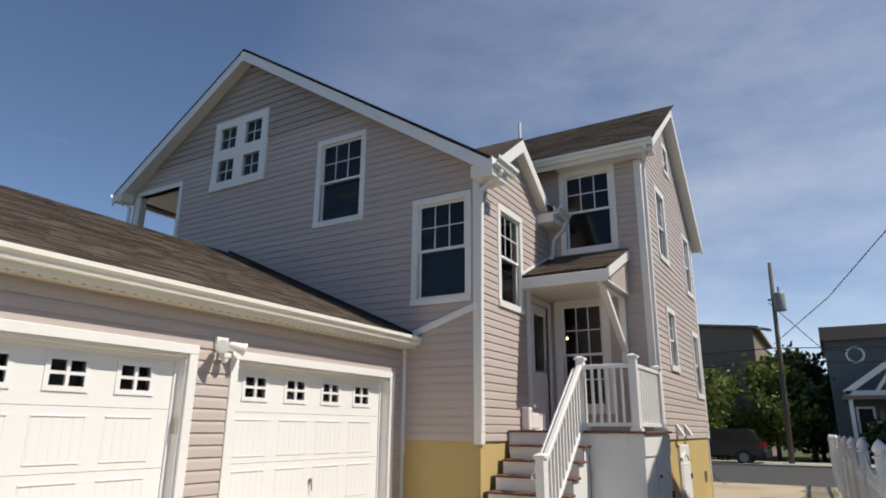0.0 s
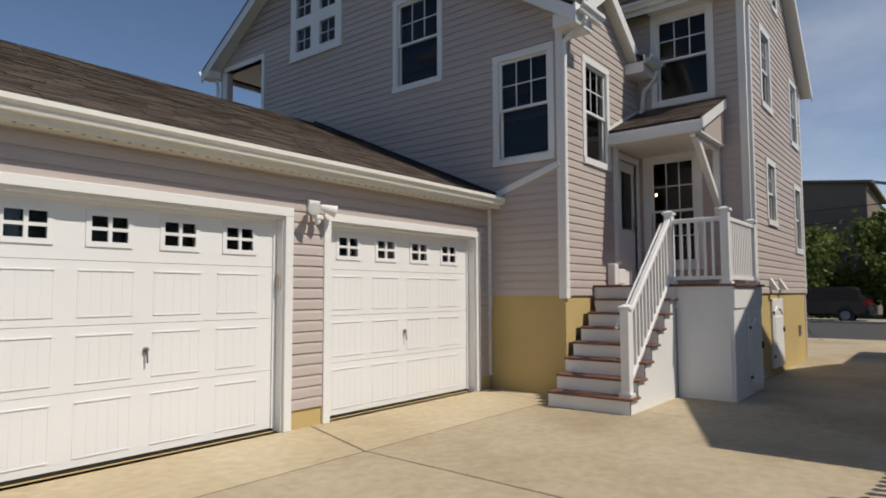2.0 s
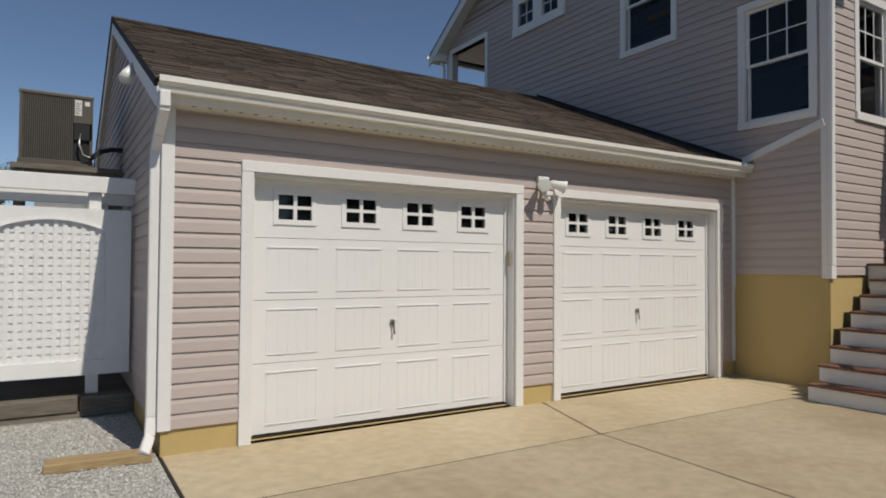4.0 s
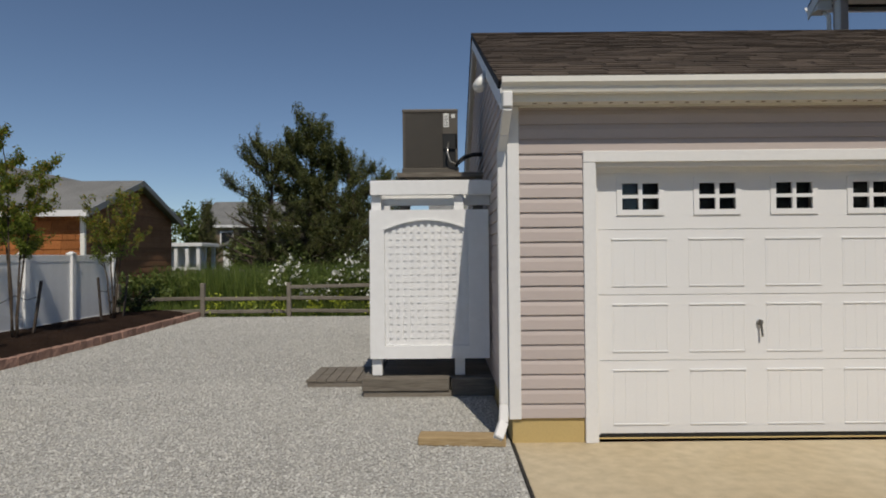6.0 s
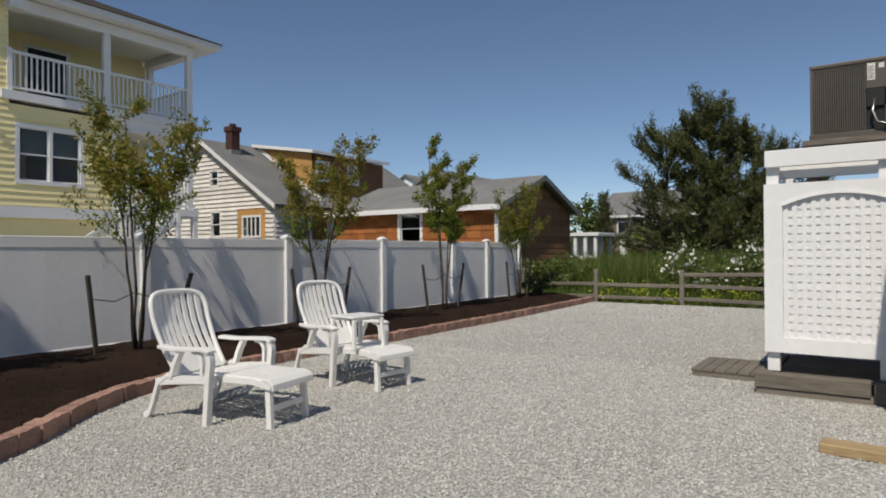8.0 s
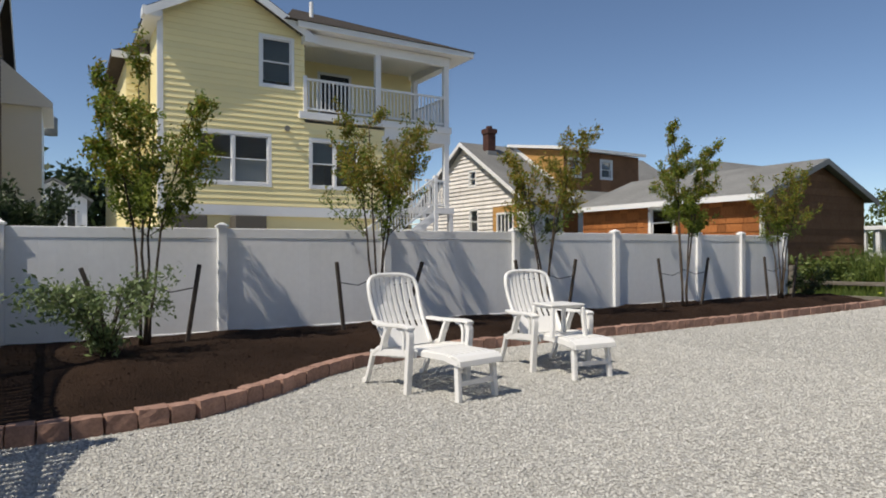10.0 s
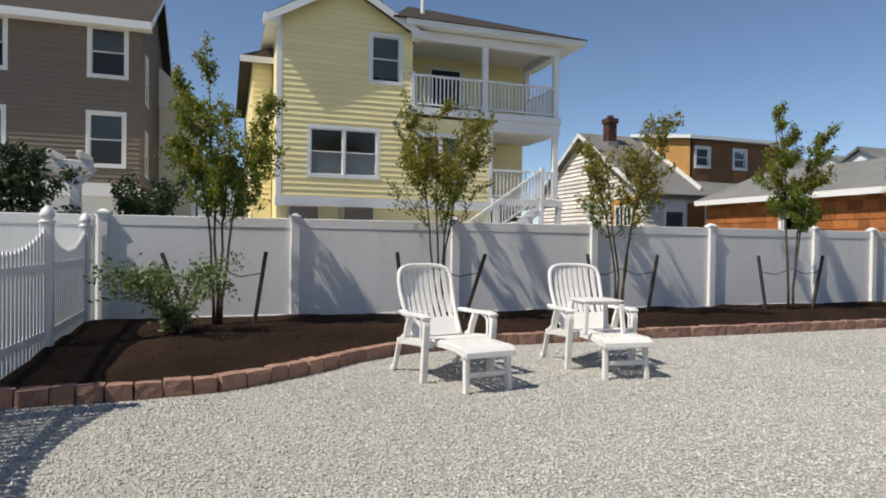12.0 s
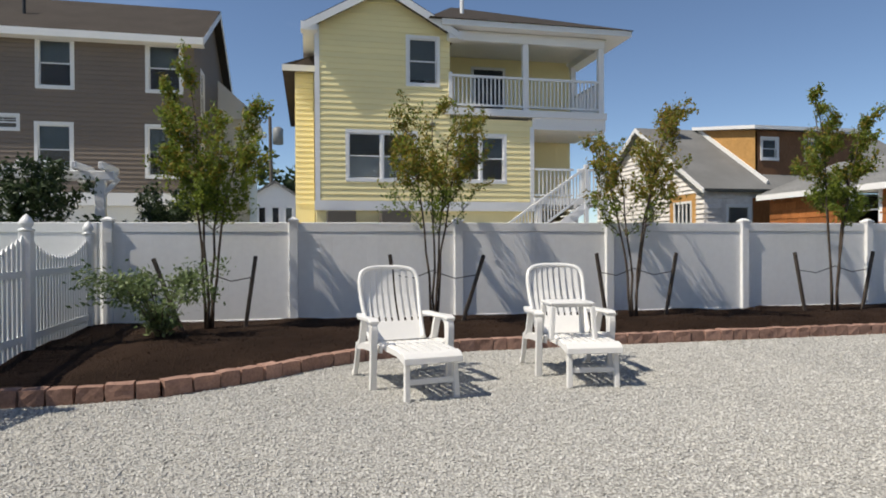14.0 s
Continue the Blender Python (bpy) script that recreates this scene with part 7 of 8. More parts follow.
part("bracket", bar(bmesh.new(), (36.15, -3.4, 8.2), (36.1, -3.75, 8.2), 0.08, 0.1), TRANSFORMER, pole)
part("street_lamp", bar(bmesh.new(), (36.0, -3.35, 6.6), (35.6, -2.75, 6.7), 0.14, 0.12), TRANSFORMER, pole)
for y1, z0, z1 in ((70, 5.7, 5.4), (-70, 5.7, 5.5), (70, 5.0, 4.8), (-70, 5.0, 4.9)):
    pts = [(36.3, -3.4 + (y1 + 3.4) * k / 12, z0 + (z1 - z0) * k / 12 - 0.9 * math.sin(math.pi * k / 12)) for k in range(13)]
    part("cable", tube(bmesh.new(), pts, 0.025, 5), BLACK, pole)
part("cable", tube(bmesh.new(), [(36.3, -3.4, 5.9), (30, -6, 7.0), (22, -9.5, 9.5)], 0.02, 5), BLACK, pole)
part("cable", tube(bmesh.new(), [(36.2, -3.4, 8.1), (36.6, -5.5, 5.6), (36.7, -6.6, 5.4)], 0.02, 5), BLACK, pole)
pole2 = thing("utility_pole", (-62, -5.9, 0), label="distant utility pole with transformer", category="pole")
part("shaft", tube(bmesh.new(), [(-62, -5.8, -0.1), (-62, -6.0, 13.6)], [0.22, 0.15], 8), POLE, pole2)
part("transformer", lathe(bmesh.new(), (-61.8, -5.25, 10.9), [(0.2, 0), (0.5, 0.05), (0.5, 1.5), (0.2, 1.7)], 12), TRANSFORMER, pole2, smooth=True)

# parked car
car = thing("parked_car", (35.9, -0.1, -0.06), label="dark brown sport utility car parked along the street", category="car")
prof = [(-2.42, 0.42), (-2.45, 0.75), (-2.38, 1.02), (-2.28, 1.12), (-2.0, 1.62), (-1.75, 1.72), (0.35, 1.72), (1.05, 1.14), (2.1, 1.0), (2.3, 0.85), (2.32, 0.42)]
bm = bmesh.new()
extrude(bm, [(35.0, y - 0.02, z - 0.06) for y, z in prof], (35.0, 0, 0), (36.8, 0, 0))
bmesh.ops.bevel(bm, geom=bm.edges[:], offset=0.07, segments=2, affect="EDGES")
part("body", bm, CAR_PAINT, car)
for a, b in (((-1.98, 1.08), (-1.15, 1.58)), ((-1.05, 1.08), (-0.15, 1.60)), ((-0.05, 1.08), (0.62, 1.58))):
    ring = [(a[0] - (0.16 if a[0] < -1.5 else 0), a[1]), (b[0] + (0.32 if b[0] > 0.5 else 0), a[1]), (b[0] - (0.1 if b[0] > 0.5 else 0), b[1]), (a[0] + 0.03, b[1])]
    part("side_window", extrude(bmesh.new(), [(34.985, y, z - 0.06) for y, z in ring], (0, 0, 0), (0.03, 0, 0)), CAR_GLASS, car)
part("rear_window", hexa(bmesh.new(), [(35.2, -2.36, 1.06), (36.6, -2.36, 1.06), (36.6, -2.30, 1.06), (35.2, -2.30, 1.06)],
                         [(35.25, -2.10, 1.52), (36.55, -2.10, 1.52), (36.55, -2.04, 1.52), (35.25, -2.04, 1.52)]), CAR_GLASS, car)
part("tail_light", blocks((34.99, 35.15, -2.47, -2.25, 0.80, 1.02)), RED, car)
part("tail_light", blocks((36.65, 36.81, -2.47, -2.25, 0.80, 1.02)), RED, car)
part("rear_bumper", soft(blocks((34.98, 36.82, -2.52, -2.3, 0.32, 0.58)), 0.04, 2), BLACK, car)
part("front_bumper", soft(blocks((34.98, 36.82, 2.2, 2.4, 0.32, 0.58)), 0.04, 2), BLACK, car)
for x in (34.98, 36.62):
    for y in (-1.5, 1.4):
        w = part("wheel", tube(bmesh.new(), [(x, y, 0.30), (x + 0.2, y, 0.30)], 0.36, 20), BLACK, car)
        part("rim", tube(bmesh.new(), [(x - 0.012, y, 0.30), (x + 0.0, y, 0.30)], 0.21, 14), TRANSFORMER, w)

# house beyond the picket fence, which shades the driveway
nb = thing("fence_side_house", (10.2, -11, 0), label="plain grey gabled house beyond the picket fence", category="house", group="neighbouring houses")
plain_walls("wall", nb, 6.3, 14.5, -16, -7.35, -0.14, 5.0, BLUE)
part("gable", extrude(bmesh.new(), [(6.3, -7.45, 5.0), (14.5, -7.45, 5.0), (10.4, -7.45, 7.1)], (0, 0, 0), (0, 0.1, 0)), BLUE, nb)
roof_slab("roof", [(6.1, -16.2, 4.95), (6.1, -7.3, 4.95), (10.4, -7.3, 7.2), (10.4, -16.2, 7.2)], 0.12, SHINGLE, nb)
roof_slab("roof", [(14.7, -16.2, 4.95), (14.7, -7.3, 4.95), (10.4, -7.3, 7.2), (10.4, -16.2, 7.2)], 0.12, SHINGLE, nb)
plain_walls("wing_wall", nb, 14.51, 17.8, -16, -7.35, -0.14, 4.7, BLUE)
part("wing_roof", blocks((14.72, 17.95, -16.1, -7.3, 4.7, 4.86)), SHINGLE, nb)


# ---- plants ----
def leaf_cloud(spots, count, size, seed, spread, narrow=0.45, droop=0.0):
    """Vertices and faces of many small leaves scattered round the given spots (place, radius)."""
    r = np.random.RandomState(seed)
    pick = r.randint(0, len(spots), count)
    cen = np.array([s[0] for s in spots])[pick] + r.normal(0, 1, (count, 3)) * np.array([s[1] for s in spots])[pick][:, None] * spread
    a = r.normal(0, 1, (count, 3))
    a[:, 2] -= droop
    a /= np.linalg.norm(a, axis=1)[:, None]
    b = np.cross(a, r.normal(0, 1, (count, 3)))
    b /= np.linalg.norm(b, axis=1)[:, None] + 1e-9
    s = size * r.uniform(0.6, 1.25, count)[:, None]
    pts = np.stack([cen - a * s, cen + b * s * narrow, cen + a * s, cen - b * s * narrow], 1).reshape(-1, 3)
    faces = np.arange(count * 4).reshape(-1, 4)
    return pts, faces


def cloud_part(name, pts, faces, material, parent, label=""):
    me = bpy.data.meshes.new(name)
    me.from_pydata(pts.tolist(), [], faces.tolist())
    me.materials.append(material)
    ob = new(name, me)
    attach(ob, parent)
    ob["kind"] = "stuff"
    return tagged(ob, label) if label else ob


def young_tree(x, y, height, spread, seed, stems=4, mix=0.4, leaves=3200, label=""):
    """A multi-stemmed young tree: thin clear trunks that fan out above, feathery twigs with leaves along them."""
    r = random.Random(seed)
    z0 = bed_z(x, y)
    t = thing("young_tree", (x, y, z0), label=label, category="tree", group="young trees by the fence")
    lines = []

    def shoot(bm, a, way, ln, thick, level):
        """A twig that curves upward, with finer twigs along it."""
        pts = [a]
        d = way.normalized()
        for _ in range(4):
            d = (d + Vector((r.uniform(-0.16, 0.16), r.uniform(-0.16, 0.16), 0.10 + r.uniform(-0.1, 0.14)))).normalized()
            pts.append(pts[-1] + d * ln / 4)
        tube(bm, pts, [thick * (1 - 0.19 * j) for j in range(5)], 4, False)
        lines.append((pts, level))
        if level < 2:
            for j in (1, 2, 2, 3, 4):
                side = Vector((r.uniform(-1, 1), r.uniform(-1, 1), r.uniform(-0.35, 0.6)))
                shoot(bm, pts[j], side.normalized() * 0.9 + d * 0.55, ln * r.uniform(0.32, 0.62), thick * 0.5, level + 1)

    for k in range(stems):
        ang = k * math.tau / stems + r.uniform(-0.4, 0.4)
        lean = spread * r.uniform(0.32, 0.68)
        tall = height * r.uniform(0.80, 0.97)
        pts = []
        for j in range(9):
            f = j / 8
            rad = 0.04 + lean * (0.16 * f + 0.84 * f ** 2.0)
            pts.append(Vector((x + math.cos(ang) * rad + r.uniform(-0.02, 0.02), y + math.sin(ang) * rad + r.uniform(-0.02, 0.02), z0 - 0.03 + tall * f)))
        part("trunk", tube(bmesh.new(), pts, [0.018 * (1 - 0.8 * j / 8) + 0.003 for j in range(9)], 6), BARK, t, smooth=True)
        twig = bmesh.new()
        lines.append((pts[6:], 1))
        for j in (4, 4, 5, 5, 6, 6, 7, 8):
            a = ang + r.uniform(-2.0, 2.0)
            way = Vector((math.cos(a), math.sin(a), r.uniform(0.35, 1.05)))
            shoot(twig, pts[j], way, spread * r.uniform(0.55, 1.0) * (1.30 - 0.09 * j), 0.007, 1)
        part("branchwork", twig, BARK, t)["kind"] = "stuff"
    spots = []
    for pts, level in lines:
        for p, q in zip(pts, pts[1:]):
            for g in ((0.1, 0.35, 0.6, 0.85) if level == 2 else (0.5,)):
                s = p.lerp(q, g)
                if s.z > z0 + height * 0.38:
                    spots.append((tuple(s), 0.036))
        spots.append((tuple(pts[-1]), 0.03))
    n2 = int(leaves * mix)
    high = [s for s in spots if s[0][2] > z0 + height * 0.6]
    cloud_part("crown", *leaf_cloud(spots, leaves - n2, 0.030, seed, 1.0), LEAF, t)
    cloud_part("upper_crown", *leaf_cloud(high, n2, 0.029, seed + 50, 1.0), LEAF_RED, t)
    return t


TREES = [(-7.95, -3.75, 3.2, 0.80, 4, 0.2, 13000), (-7.95, -0.80, 3.05, 0.92, 4, 0.5, 8400), (-7.85, 2.18, 2.9, 0.86, 4, 0.6, 7800), (-7.85, 5.66, 3.35, 0.60, 4, 0.2, 12500), (-7.9, 8.96, 2.75, 0.75, 4, 0.4, 6800)]
for k, (x, y, h, sp_, stems, mix, nl) in enumerate(TREES):
    young_tree(x, y, h, sp_, 21 + k, stems, mix, nl, "young crape myrtle with several thin stems, tied to stakes")


def stake(x, y, lean, h=0.92):
    z = bed_z(x, y)
    bm = bar(bmesh.new(), (x, y, z - 0.1), (x + 0.03, y + lean, z + h), 0.05, 0.04, (1, 0, 0))
    return solo("tree_stake", soft(bm, 0.006, 1), STAKE, "dark weathered wooden stake leaning beside a young tree", "stake", "tree stakes"), (x + 0.025, y + lean * 0.7, z + h * 0.7)


for y0, l0, y1, l1, tx, ty in ((-4.05, -0.36, -3.32, 0.15, -7.95, -3.75), (-1.3, -0.12, -0.43, 0.33, -7.95, -0.8), (1.78, -0.18, 2.72, 0.17, -7.85, 2.18), (5.18, -0.23, 6.22, 0.2, -7.85, 5.66), (8.5, -0.2, 9.4, 0.15, -7.9, 8.96)):
    for y, l in ((y0, l0), (y1, l1)):
        _, tip = stake(-7.9, y, l)
        mid = ((tip[0] + tx) / 2, (tip[1] + ty) / 2, tip[2] - 0.05)
        solo("tree_tie", tube(bmesh.new(), [tip, mid, (tx, ty, tip[2] + 0.05)], 0.007, 5), STRAP, "thin black strap tying a tree to its stake", "strap", "tree ties")


def shrub(x, y, z, rx, rz, seed, leaves, material, label, size=0.035, name="shrub", group="", arch=1.0):
    """A loose bush: arching twigs from the base, leaves along them."""
    r = random.Random(seed)
    t = thing(name, (x, y, z), label=label, category="shrub", group=group)
    spots, twig = [], bmesh.new()
    for _ in range(26):
        a = r.uniform(0, math.tau)
        ln, h = rx * r.uniform(0.35, 1.0), rz * r.uniform(0.45, 1.0)
        p = Vector((x, y, z))
        m = p + Vector((math.cos(a) * ln * 0.45, math.sin(a) * ln * 0.45, h * 0.75))
        e = p + Vector((math.cos(a) * ln, math.sin(a) * ln, h * (1 - 0.25 * arch * r.random())))
        tube(twig, [p, m, e], [0.008, 0.006, 0.003], 4, False)
        for f in (0.35, 0.6, 0.8, 1.0):
            q = p.lerp(m, f) if f < 0.5 else m.lerp(e, (f - 0.5) * 2)
            spots.append((tuple(q), rx * 0.13))
    part("branchwork", twig, BARK, t)["kind"] = "stuff"
    cloud_part("foliage", *leaf_cloud(spots, leaves, size, seed, 0.6), material, t)
    return t


shrub(-7.3, -4.2, bed_z(-7.3, -4.2), 0.85, 0.90, 3, 3400, LEAF_SHRUB, "loose pale green shrub in the mulch bed", 0.034)
shrub(-8.2, 10.6, 0.1, 0.6, 0.7, 9, 1500, LEAF_DARK, "dark low shrub at the end of the bed", 0.04)
for k, (x, y, rz, rx) in enumerate(((-10.4, -6.75, 2.85, 0.95), (-10.3, -7.9, 2.8, 0.95), (-10.8, -9.3, 2.8, 1.1), (-11.9, -5.0, 2.5, 0.9))):
    shrub(x, y, -0.05, rx, rz, 40 + k, 9000, LEAF_DARK, "dense dark green shrub behind the fence", 0.05, "tall_shrub", "shrubs behind the fence", 0.3)


def broad_tree(name, x, y, h, r0, seed, leaves, size, material, label, low=0.25, group="street trees"):
    """A trunk with limbs and an uneven crown of many leaf clumps."""
    r = random.Random(seed)
    t = thing(name, (x, y, -0.1), label=label, category="tree", group=group)
    part("trunk", tube(bmesh.new(), [(x, y, -0.15), (x + 0.1, y, h * 0.3), (x, y + 0.1, h * 0.75)], [0.05 * h * 0.5, 0.035 * h * 0.5, 0.02], 8), BARK, t, smooth=True)
    limbs, spots = bmesh.new(), []
    for _ in range(34):
        a, f = r.uniform(0, math.tau), r.random()
        z = h * (low + (1 - low) * f)
        rad = r0 * (0.35 + 0.75 * math.sin(math.pi * min(1, f * 0.85 + 0.12))) * r.uniform(0.55, 1.1)
        e = Vector((x + math.cos(a) * rad, y + math.sin(a) * rad, z))
        b = Vector((x, y, max(0.2 * h, z - 0.25 * h)))
        tube(limbs, [b, b.lerp(e, 0.6) + Vector((0, 0, 0.05 * h)), e], [0.012 * h, 0.007 * h, 0.002 * h], 5, False)
        spots += [(tuple(e), r0 * 0.2), (tuple(b.lerp(e, 0.65)), r0 * 0.2)]
    part("branchwork", limbs, BARK, t)["kind"] = "stuff"
    cloud_part("crown", *leaf_cloud(spots, leaves, size, seed, 0.85, 0.6), material, t)
    return t


def pine(x, y, h, r0, seed, tufts, label, name="pine_tree", cone=False, bare=0.0):
    """An old pine: crooked trunk, limbs that turn up at the ends, and upright branchlets clad in short needles."""
    r = random.Random(seed)
    t = thing(name, (x, y, -0.1), label=label, category="tree", group="pines")
    trunk = [Vector((x, y, -0.2)), Vector((x - 0.15, y, h * 0.3)), Vector((x + 0.1, y, h * 0.6)), Vector((x, y, h * 0.93))]
    part("trunk", tube(bmesh.new(), curve_pts(trunk, 4), [0.022 * h * (1 - 0.92 * k / 12) for k in range(13)], 8), BARK, t, smooth=True)
    limbs, spots = bmesh.new(), []
    count = 70
    for k in range(count):
        f = (k + r.random()) / count
        z = h * (0.06 + 0.84 * f)
        a = r.uniform(0, math.tau)
        env = (1.05 - f) if cone else math.sin(math.pi * min(1.0, 0.22 + 0.70 * f)) ** 0.7
        rad = r0 * env * r.choice((0.35, 0.6, 0.85, 1.0, 1.15)) * r.uniform(0.85, 1.15)
        b = Vector((x, y, z - 0.06 * h))
        e = Vector((x + math.cos(a) * rad, y + math.sin(a) * rad, z + r.uniform(0.0, 0.10) * h))
        m = b.lerp(e, 0.55) + Vector((0, 0, -0.02 * h))
        tube(limbs, [b, m, e], [0.008 * h * (1.1 - f), 0.005 * h, 0.0015 * h], 5, False)
        if f < 0.5 and math.cos(a) < -0.2 and r.random() < bare:
            continue
        for _ in range(8):
            s = b.lerp(m, r.uniform(0.3, 1.0)) if r.random() < 0.3 else m.lerp(e, r.uniform(0.0, 1.0))
            out = Vector((math.cos(a) + r.uniform(-0.9, 0.9), math.sin(a) + r.uniform(-0.9, 0.9), r.uniform(0.4, 1.7))).normalized()
            ln = h * r.uniform(0.045, 0.10)
            q = s + Vector((out.x * 0.7, out.y * 0.7, out.z * 0.45)) * ln * 0.6
            w = s + Vector((out.x * 0.75, out.y * 0.75, 0.25 + out.z * 0.75)) * ln
            tube(limbs, [s, q, w], [0.0025 * h, 0.002 * h, 0.001 * h], 4, False)
            spots += [(tuple(s.lerp(q, g)), 0.014 * h) for g in (0.2, 0.6)] + [(tuple(q.lerp(w, g)), 0.011 * h) for g in (0.1, 0.4, 0.7, 1.0)]
    part("branchwork", limbs, BARK, t)["kind"] = "stuff"
    cloud_part("foliage", *leaf_cloud(spots, tufts, 0.0082 * h, seed, 0.9, 0.3, -0.8), NEEDLE, t)
    return t


for k, (x, y, h, r0, nt) in enumerate(((-6.9, 25.0, 8.3, 2.4, 64000), (-8.9, 25.4, 7.7, 2.2, 26000), (-5.2, 25.6, 7.4, 2.2, 44000), (-3.4, 26.0, 6.0, 2.2, 30000), (-9.9, 26.2, 4.2, 1.6, 12000), (-7.0, 24.6, 4.6, 2.0, 20000), (-4.8, 24.8, 4.6, 2.2, 22000))):
    pine(x, y, h, r0, 7 + k, nt, "large dark green pine with bare grey limbs", bare=0.8 if x < -8 else 0.15)
for k, (x, y, h, r0) in enumerate(((-14.1, 36, 3.2, 0.8), (-17.6, 37, 4.7, 1.5), (-15.9, 36, 5.6, 1.15), (-12.0, 33.5, 2.6, 1.3), (-12.6, 36.5, 2.9, 1.0), (2.5, 33, 5.0, 2.4), (-16.6, 38, 4.6, 1.2), (-13.6, 38, 2.9, 1.5))):
    if k % 2:
        broad_tree("garden_tree", x, y, h, r0, 60 + k, 4200, 0.13, TREE_LEAF, "green leafy tree behind the reeds", 0.1, "far trees")
    else:
        pine(x, y, h, r0, 60 + k, 16000, "dark narrow evergreen behind the reeds", "evergreen_tree", True)
for k, (x, y, h, r0, m) in enumerate(((41.5, 0.6, 4.7, 2.2, TREE_LEAF), (42.5, -2.6, 5.6, 1.7, TREE_LEAF), (43.5, -4.4, 6.0, 1.7, LEAF_DARK), (46, -4.8, 5.4, 2.0, LEAF_DARK), (41.5, 4.5, 4.6, 2.2, TREE_LEAF), (40.5, -8.3, 2.2, 1.3, LEAF_DARK))):
    broad_tree("street_tree", x, y, h, r0, 80 + k, 6000, 0.17, m, "leafy green tree across the street", 0.12)
for k, (x, y, h) in enumerate(((-70, -8.5, 10.5), (-72, -3, 9.2), (-74, 3, 9), (-66, -12, 8))):
    broad_tree("far_tree", x, y, h, 4.0, 95 + k, 2200, 0.4, LEAF_DARK, "far dark tree on the skyline", 0.1, "far trees")

# split-rail fence, reeds and flowers at the end of the yard
rf = thing("rail_fence", (-3, 11.3, 0), label="weathered grey split-rail fence at the end of the gravel", category="fence")
RP = [-9.0, -6.8, -4.57, -2.3, 0.0, 2.3, 4.6]
for x in RP:
    part("post", soft(blocks((x - 0.055, x + 0.055, 11.25, 11.37, -0.2, 0.86)), 0.015, 1), OLDWOOD, rf)
for k, (xa, xb) in enumerate(zip(RP, RP[1:])):
    for z in (0.12, 0.45, 0.76):
        if xa < -6.0 and z > 0.7 or xa < -8 and z > 0.6:
            continue
        j = 0.02 * ((k * 7 + int(z * 100)) % 3 - 1)
        part("rail", soft(bar(bmesh.new(), (xa, 11.30, z + j), (xb, 11.30, z - j), 0.05, 0.095), 0.012, 1), OLDWOOD, rf)


def blades(n, x0, x1, y0, y1, h0, h1, seed, width=0.02):
    """Upright grass blades over a patch of ground."""
    r = np.random.RandomState(seed)
    p = np.stack([r.uniform(x0, x1, n), r.uniform(y0, y1, n), np.full(n, -0.14)], 1)
    h = r.uniform(h0, h1, n)
    a = r.uniform(0, math.tau, n)
    s = np.stack([np.cos(a), np.sin(a), np.zeros(n)], 1) * width
    tip = p + np.stack([r.normal(0, 0.18, n) * h, r.normal(0, 0.18, n) * h, h], 1)
    pts = np.stack([p - s, p + s, tip], 1).reshape(-1, 3)
    return pts, np.arange(n * 3).reshape(-1, 3)


def stuff(name, pts, faces, material, label, category):
    me = bpy.data.meshes.new(name)
    me.from_pydata(pts.tolist(), [], faces.tolist())
    me.materials.append(material)
    return tagged(new(name, me), label, category, kind="stuff")


stuff("reeds", *blades(9000, -9.5, -3.0, 13.5, 20, 0.7, 1.6, 1, 0.025), REED, "tall bright green reeds behind the rail fence", "grass")
stuff("wild_grass", *blades(16000, -9.8, 7, 11.4, 15, 0.15, 0.5, 2, 0.018), REED, "wild green grass under the rail fence", "grass")
stuff("far_grass", *blades(14000, -24, 10, 19, 34, 0.4, 1.1, 3, 0.05), TREE_LEAF, "overgrown meadow beyond the reeds", "grass")
spots = [((x, 12.0 + 0.6 * math.sin(x * 3), 0.12), 0.22) for x in (-6.6, -6.0, -4.9, -4.1, -3.4, -2.4, -1.4)]
stuff("yellow_groundcover", *leaf_cloud(spots, 1400, 0.05, 5, 0.7), BLOOM, "yellow-green ground cover along the fence", "plant")
bush = thing("flowering_bush", (-4.6, 13.0, -0.1), label="white flowering rose bush behind the rail fence", category="shrub")
cl = [((-5.3 + 0.35 * k, 13.0 + 0.3 * math.sin(k * 2.1), 0.7 + 0.45 * math.sin(k * 1.3)), 0.28) for k in range(9)]
cloud_part("foliage", *leaf_cloud(cl, 3600, 0.05, 6, 1.0), TREE_LEAF, bush)
cloud_part("blossom", *leaf_cloud([((c[0][0], c[0][1] - 0.25, c[0][2] + 0.2), 0.16) for c in cl], 260, 0.055, 7, 0.9, 0.8), PETAL, bush)
for k, x in enumerate((-9.6, -8.9, -3.0, -2.0, -0.8)):
    shrub(x, 13.6 + 0.3 * (k % 2), -0.12, 1.1, 1.3, 70 + k, 1600, TREE_LEAF, "leafy green bush behind the rail fence", 0.07, "wild_bush", "bushes behind the rail fence")
of = thing("board_fence", (-9, 24, 0), label="old grey board fence far behind the reeds", category="fence")
for k in range(60):
    x = -17 + 0.22 * k
    part("board", blocks((x, x + 0.2, 24.0, 24.03, -0.14, 0.95 + 0.08 * ((k * 7) % 5) / 5)), OLDWOOD, of)


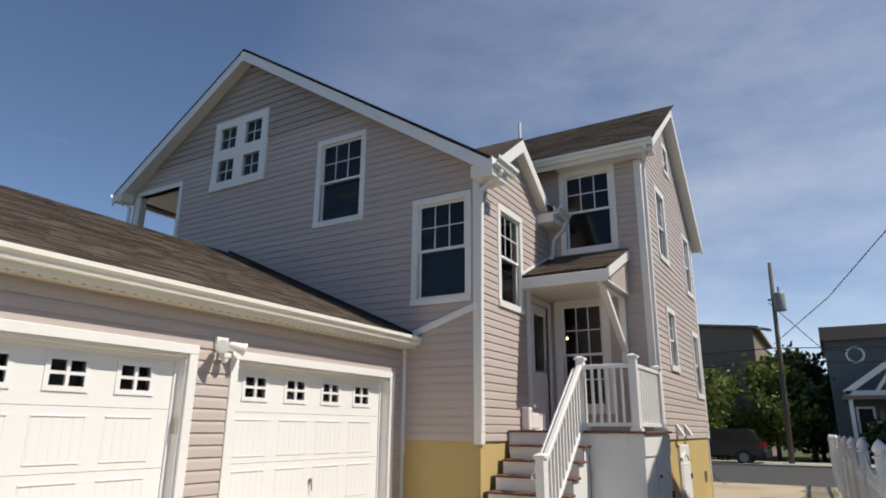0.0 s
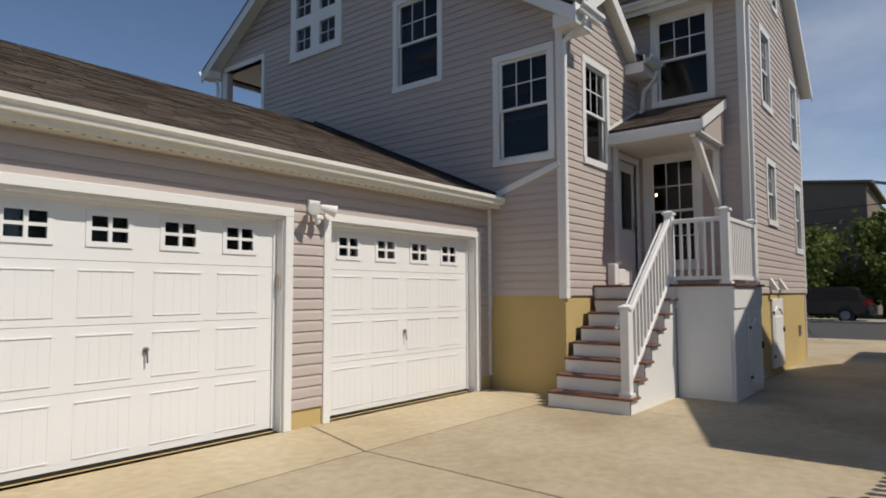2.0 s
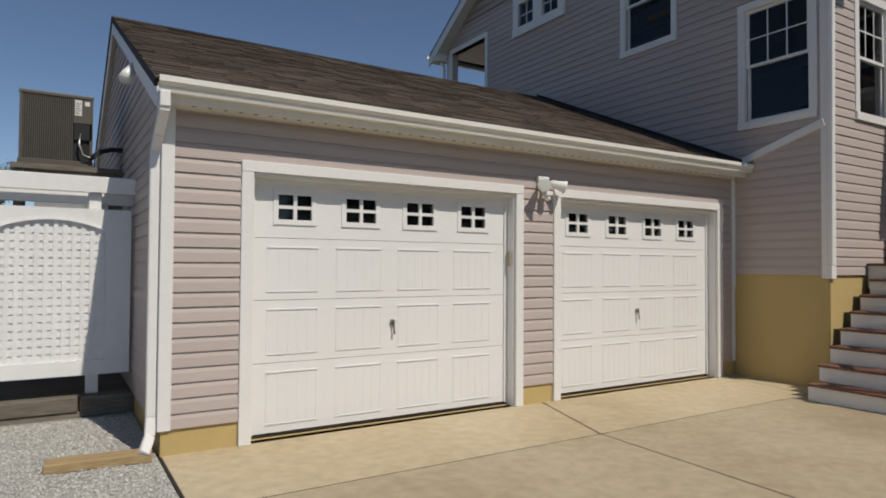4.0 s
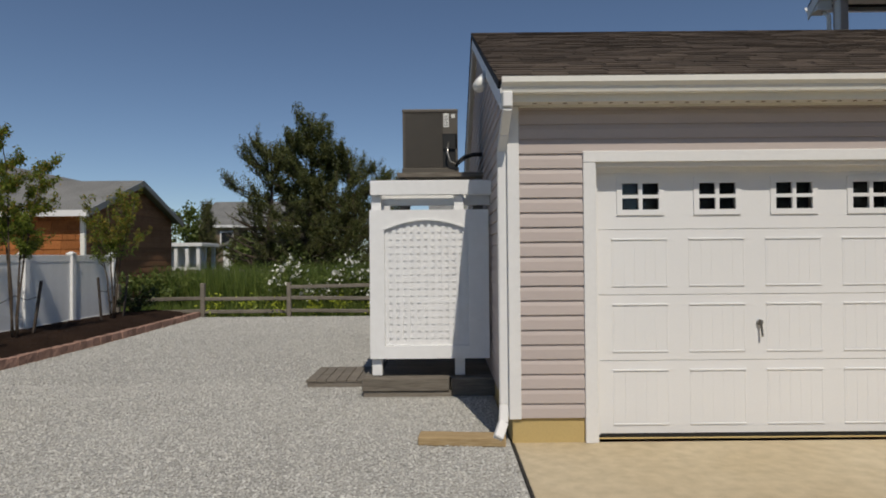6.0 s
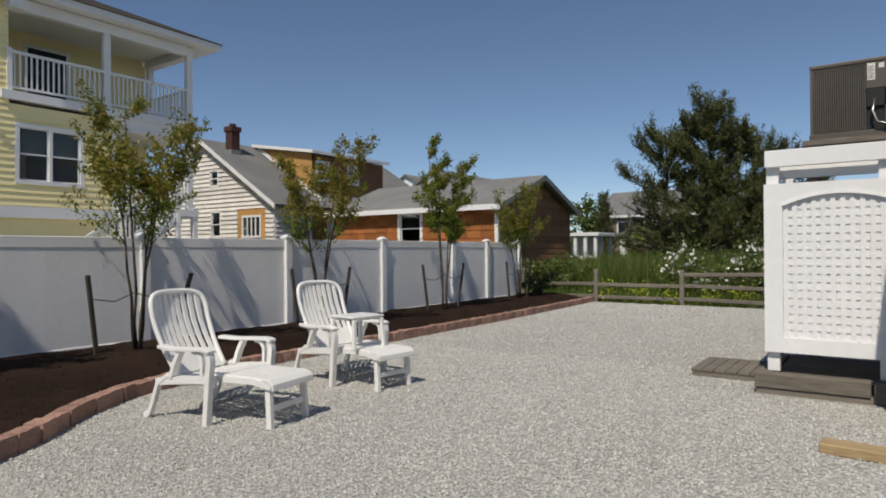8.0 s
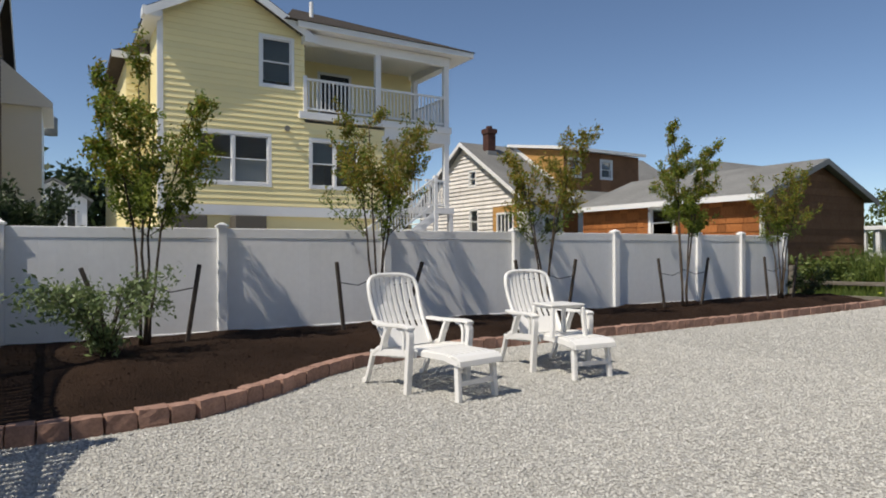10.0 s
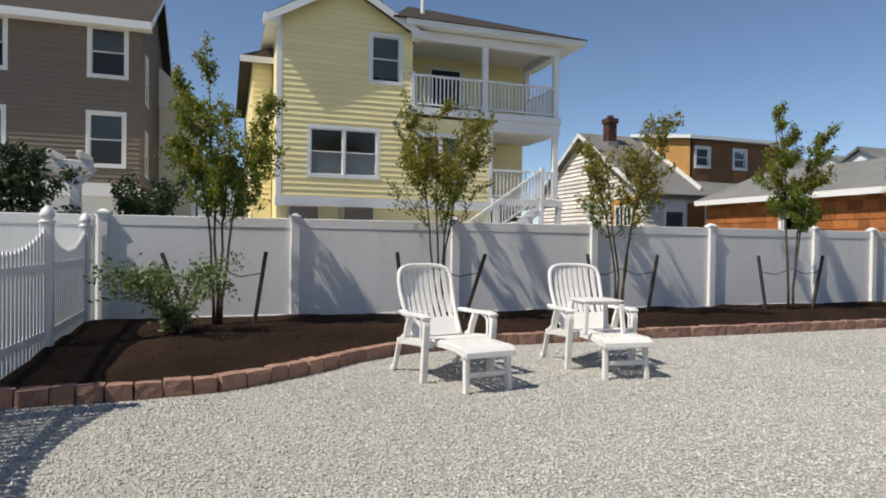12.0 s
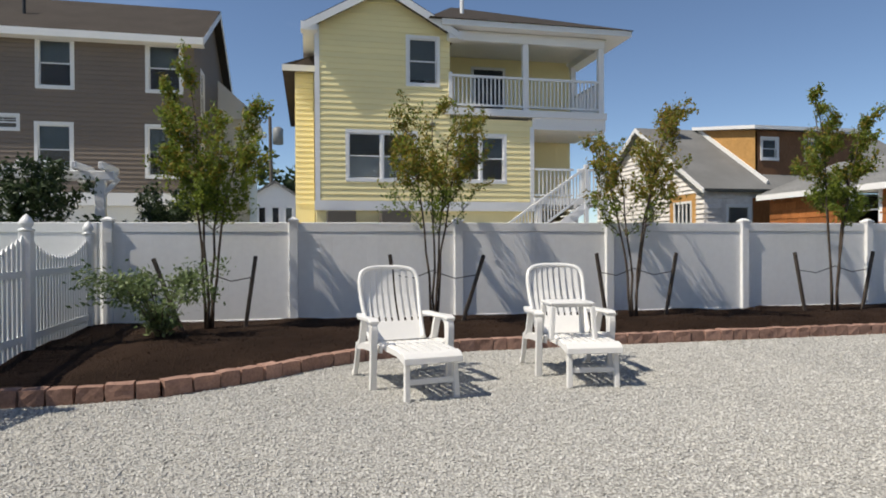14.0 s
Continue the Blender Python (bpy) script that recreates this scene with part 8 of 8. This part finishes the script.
# ---- pieces of walls, roofs and ground ----
siding(GF, [(0.038, 2.685), (7.13, 2.685)], 0.2, [(D1[0] - TR, D1[1] + TR, 0.0, 2.32), (D2[0] - TR, D2[1] + TR, 0.0, 2.32)], SIDING, front, lap=0.117, out=0.018)
siding(GS, [(0.09, 2.80), (G_RIDGE, 4.56), (8.1, 2.80)], 0.2, [], SIDING, side, lap=0.117, out=0.018)
shingles(roof, (-0.14, EAVE_Y - 0.02, EAVE_Z - 0.009), (7.17, EAVE_Y - 0.02, EAVE_Z - 0.009), (-0.14, G_RIDGE, G_Z), (7.17, G_RIDGE, G_Z), SHINGLE, 0.31, 0.142)
shingles(roof_m, (9.70, YF - 0.32, 6.40), (9.70, 3.0, 6.40), (12.45, YF - 0.32, MZ), (12.45, 3.0, MZ), SHINGLE_DARK, 0.31, 0.142, near=0)
shingles(aw, (8.68, -2.74, 3.98), (8.68, YC - 0.03, 3.98), (X5 - 0.01, -2.74, 4.58), (X5 - 0.01, YC - 0.03, 4.58), SHINGLE, 0.31, 0.142, near=40)

# loose gravel: small angular stones


def stones(n, x0, x1, y0, y1, size, seed):
    r = np.random.RandomState(seed)
    x, y = r.uniform(x0, x1, n), r.uniform(y0, y1, n)
    edge = np.interp(y, [k[1] for k in KERB], [k[0] for k in KERB]) + 0.09
    keep = (x > edge) & ~((x > -1.5) & (y > 1.6) & (y < 3.2)) & ~((x > -2.2) & (y > 2.2) & (y < 3.1)) & ~((x > -0.12) & (y > -0.02))
    x, y = x[keep], y[keep]
    n = len(x)
    base = np.array([(1, 0, 0), (-1, 0, 0), (0, 1, 0), (0, -1, 0), (0, 0, 1), (0, 0, -1)], float)
    s = size * r.uniform(0.55, 1.3, n)
    pts = base[None] * (s[:, None, None] * r.uniform(0.65, 1.2, (n, 6, 1)))
    pts += r.normal(0, 0.18, (n, 6, 3)) * s[:, None, None]
    a = r.uniform(0, math.tau, n)
    c, q = np.cos(a)[:, None], np.sin(a)[:, None]
    px, py = pts[..., 0] * c - pts[..., 1] * q, pts[..., 0] * q + pts[..., 1] * c
    pz = pts[..., 2] * 0.75 + (s * r.uniform(0.05, 0.55, n))[:, None]
    pts = np.stack([px + x[:, None], py + y[:, None], pz], -1).reshape(-1, 3)
    f = np.array([(0, 2, 4), (2, 1, 4), (1, 3, 4), (3, 0, 4), (2, 0, 5), (1, 2, 5), (3, 1, 5), (0, 3, 5)])
    return pts, (np.arange(n)[:, None, None] * 6 + f[None]).reshape(-1, 3)


stuff("loose_gravel", *stones(95000, -5.6, -0.06, -5.4, 2.5, 0.0102, 1), CHIPS, "loose pale grey crushed stones", "gravel")
stuff("loose_gravel", *stones(30000, -6.6, -0.06, 2.5, 7.5, 0.0115, 2), CHIPS, "loose pale grey crushed stones", "gravel")
stuff("loose_gravel", *stones(14000, -6.7, -5.6, -2.6, 2.5, 0.0102, 3), CHIPS, "loose pale grey crushed stones", "gravel")
stuff("loose_gravel", *stones(20000, -6.8, 0.0, 7.5, 11.0, 0.013, 4), CHIPS, "loose pale grey crushed stones", "gravel")
rr = np.random.RandomState(17)
n = 14000
yy = rr.uniform(-5.3, 10.8, n)
ka = np.interp(yy, [k[1] for k in KERB], [k[0] for k in KERB]) - 0.09
fx_ = -8.55 - np.maximum(0, 2.2 - yy) * 0.038
xx = ka + (fx_ - ka) * rr.uniform(0, 1, n)
chips = [((a, b, bed_z(a, b) + 0.008), 0.01) for a, b in zip(xx, yy)]
pts, faces = leaf_cloud(chips, n, 0.011, 18, 0.5, 0.4)
stuff("bark_chips", pts, faces, MULCH_CHIP, "loose dark bark chips on the bed", "mulch")
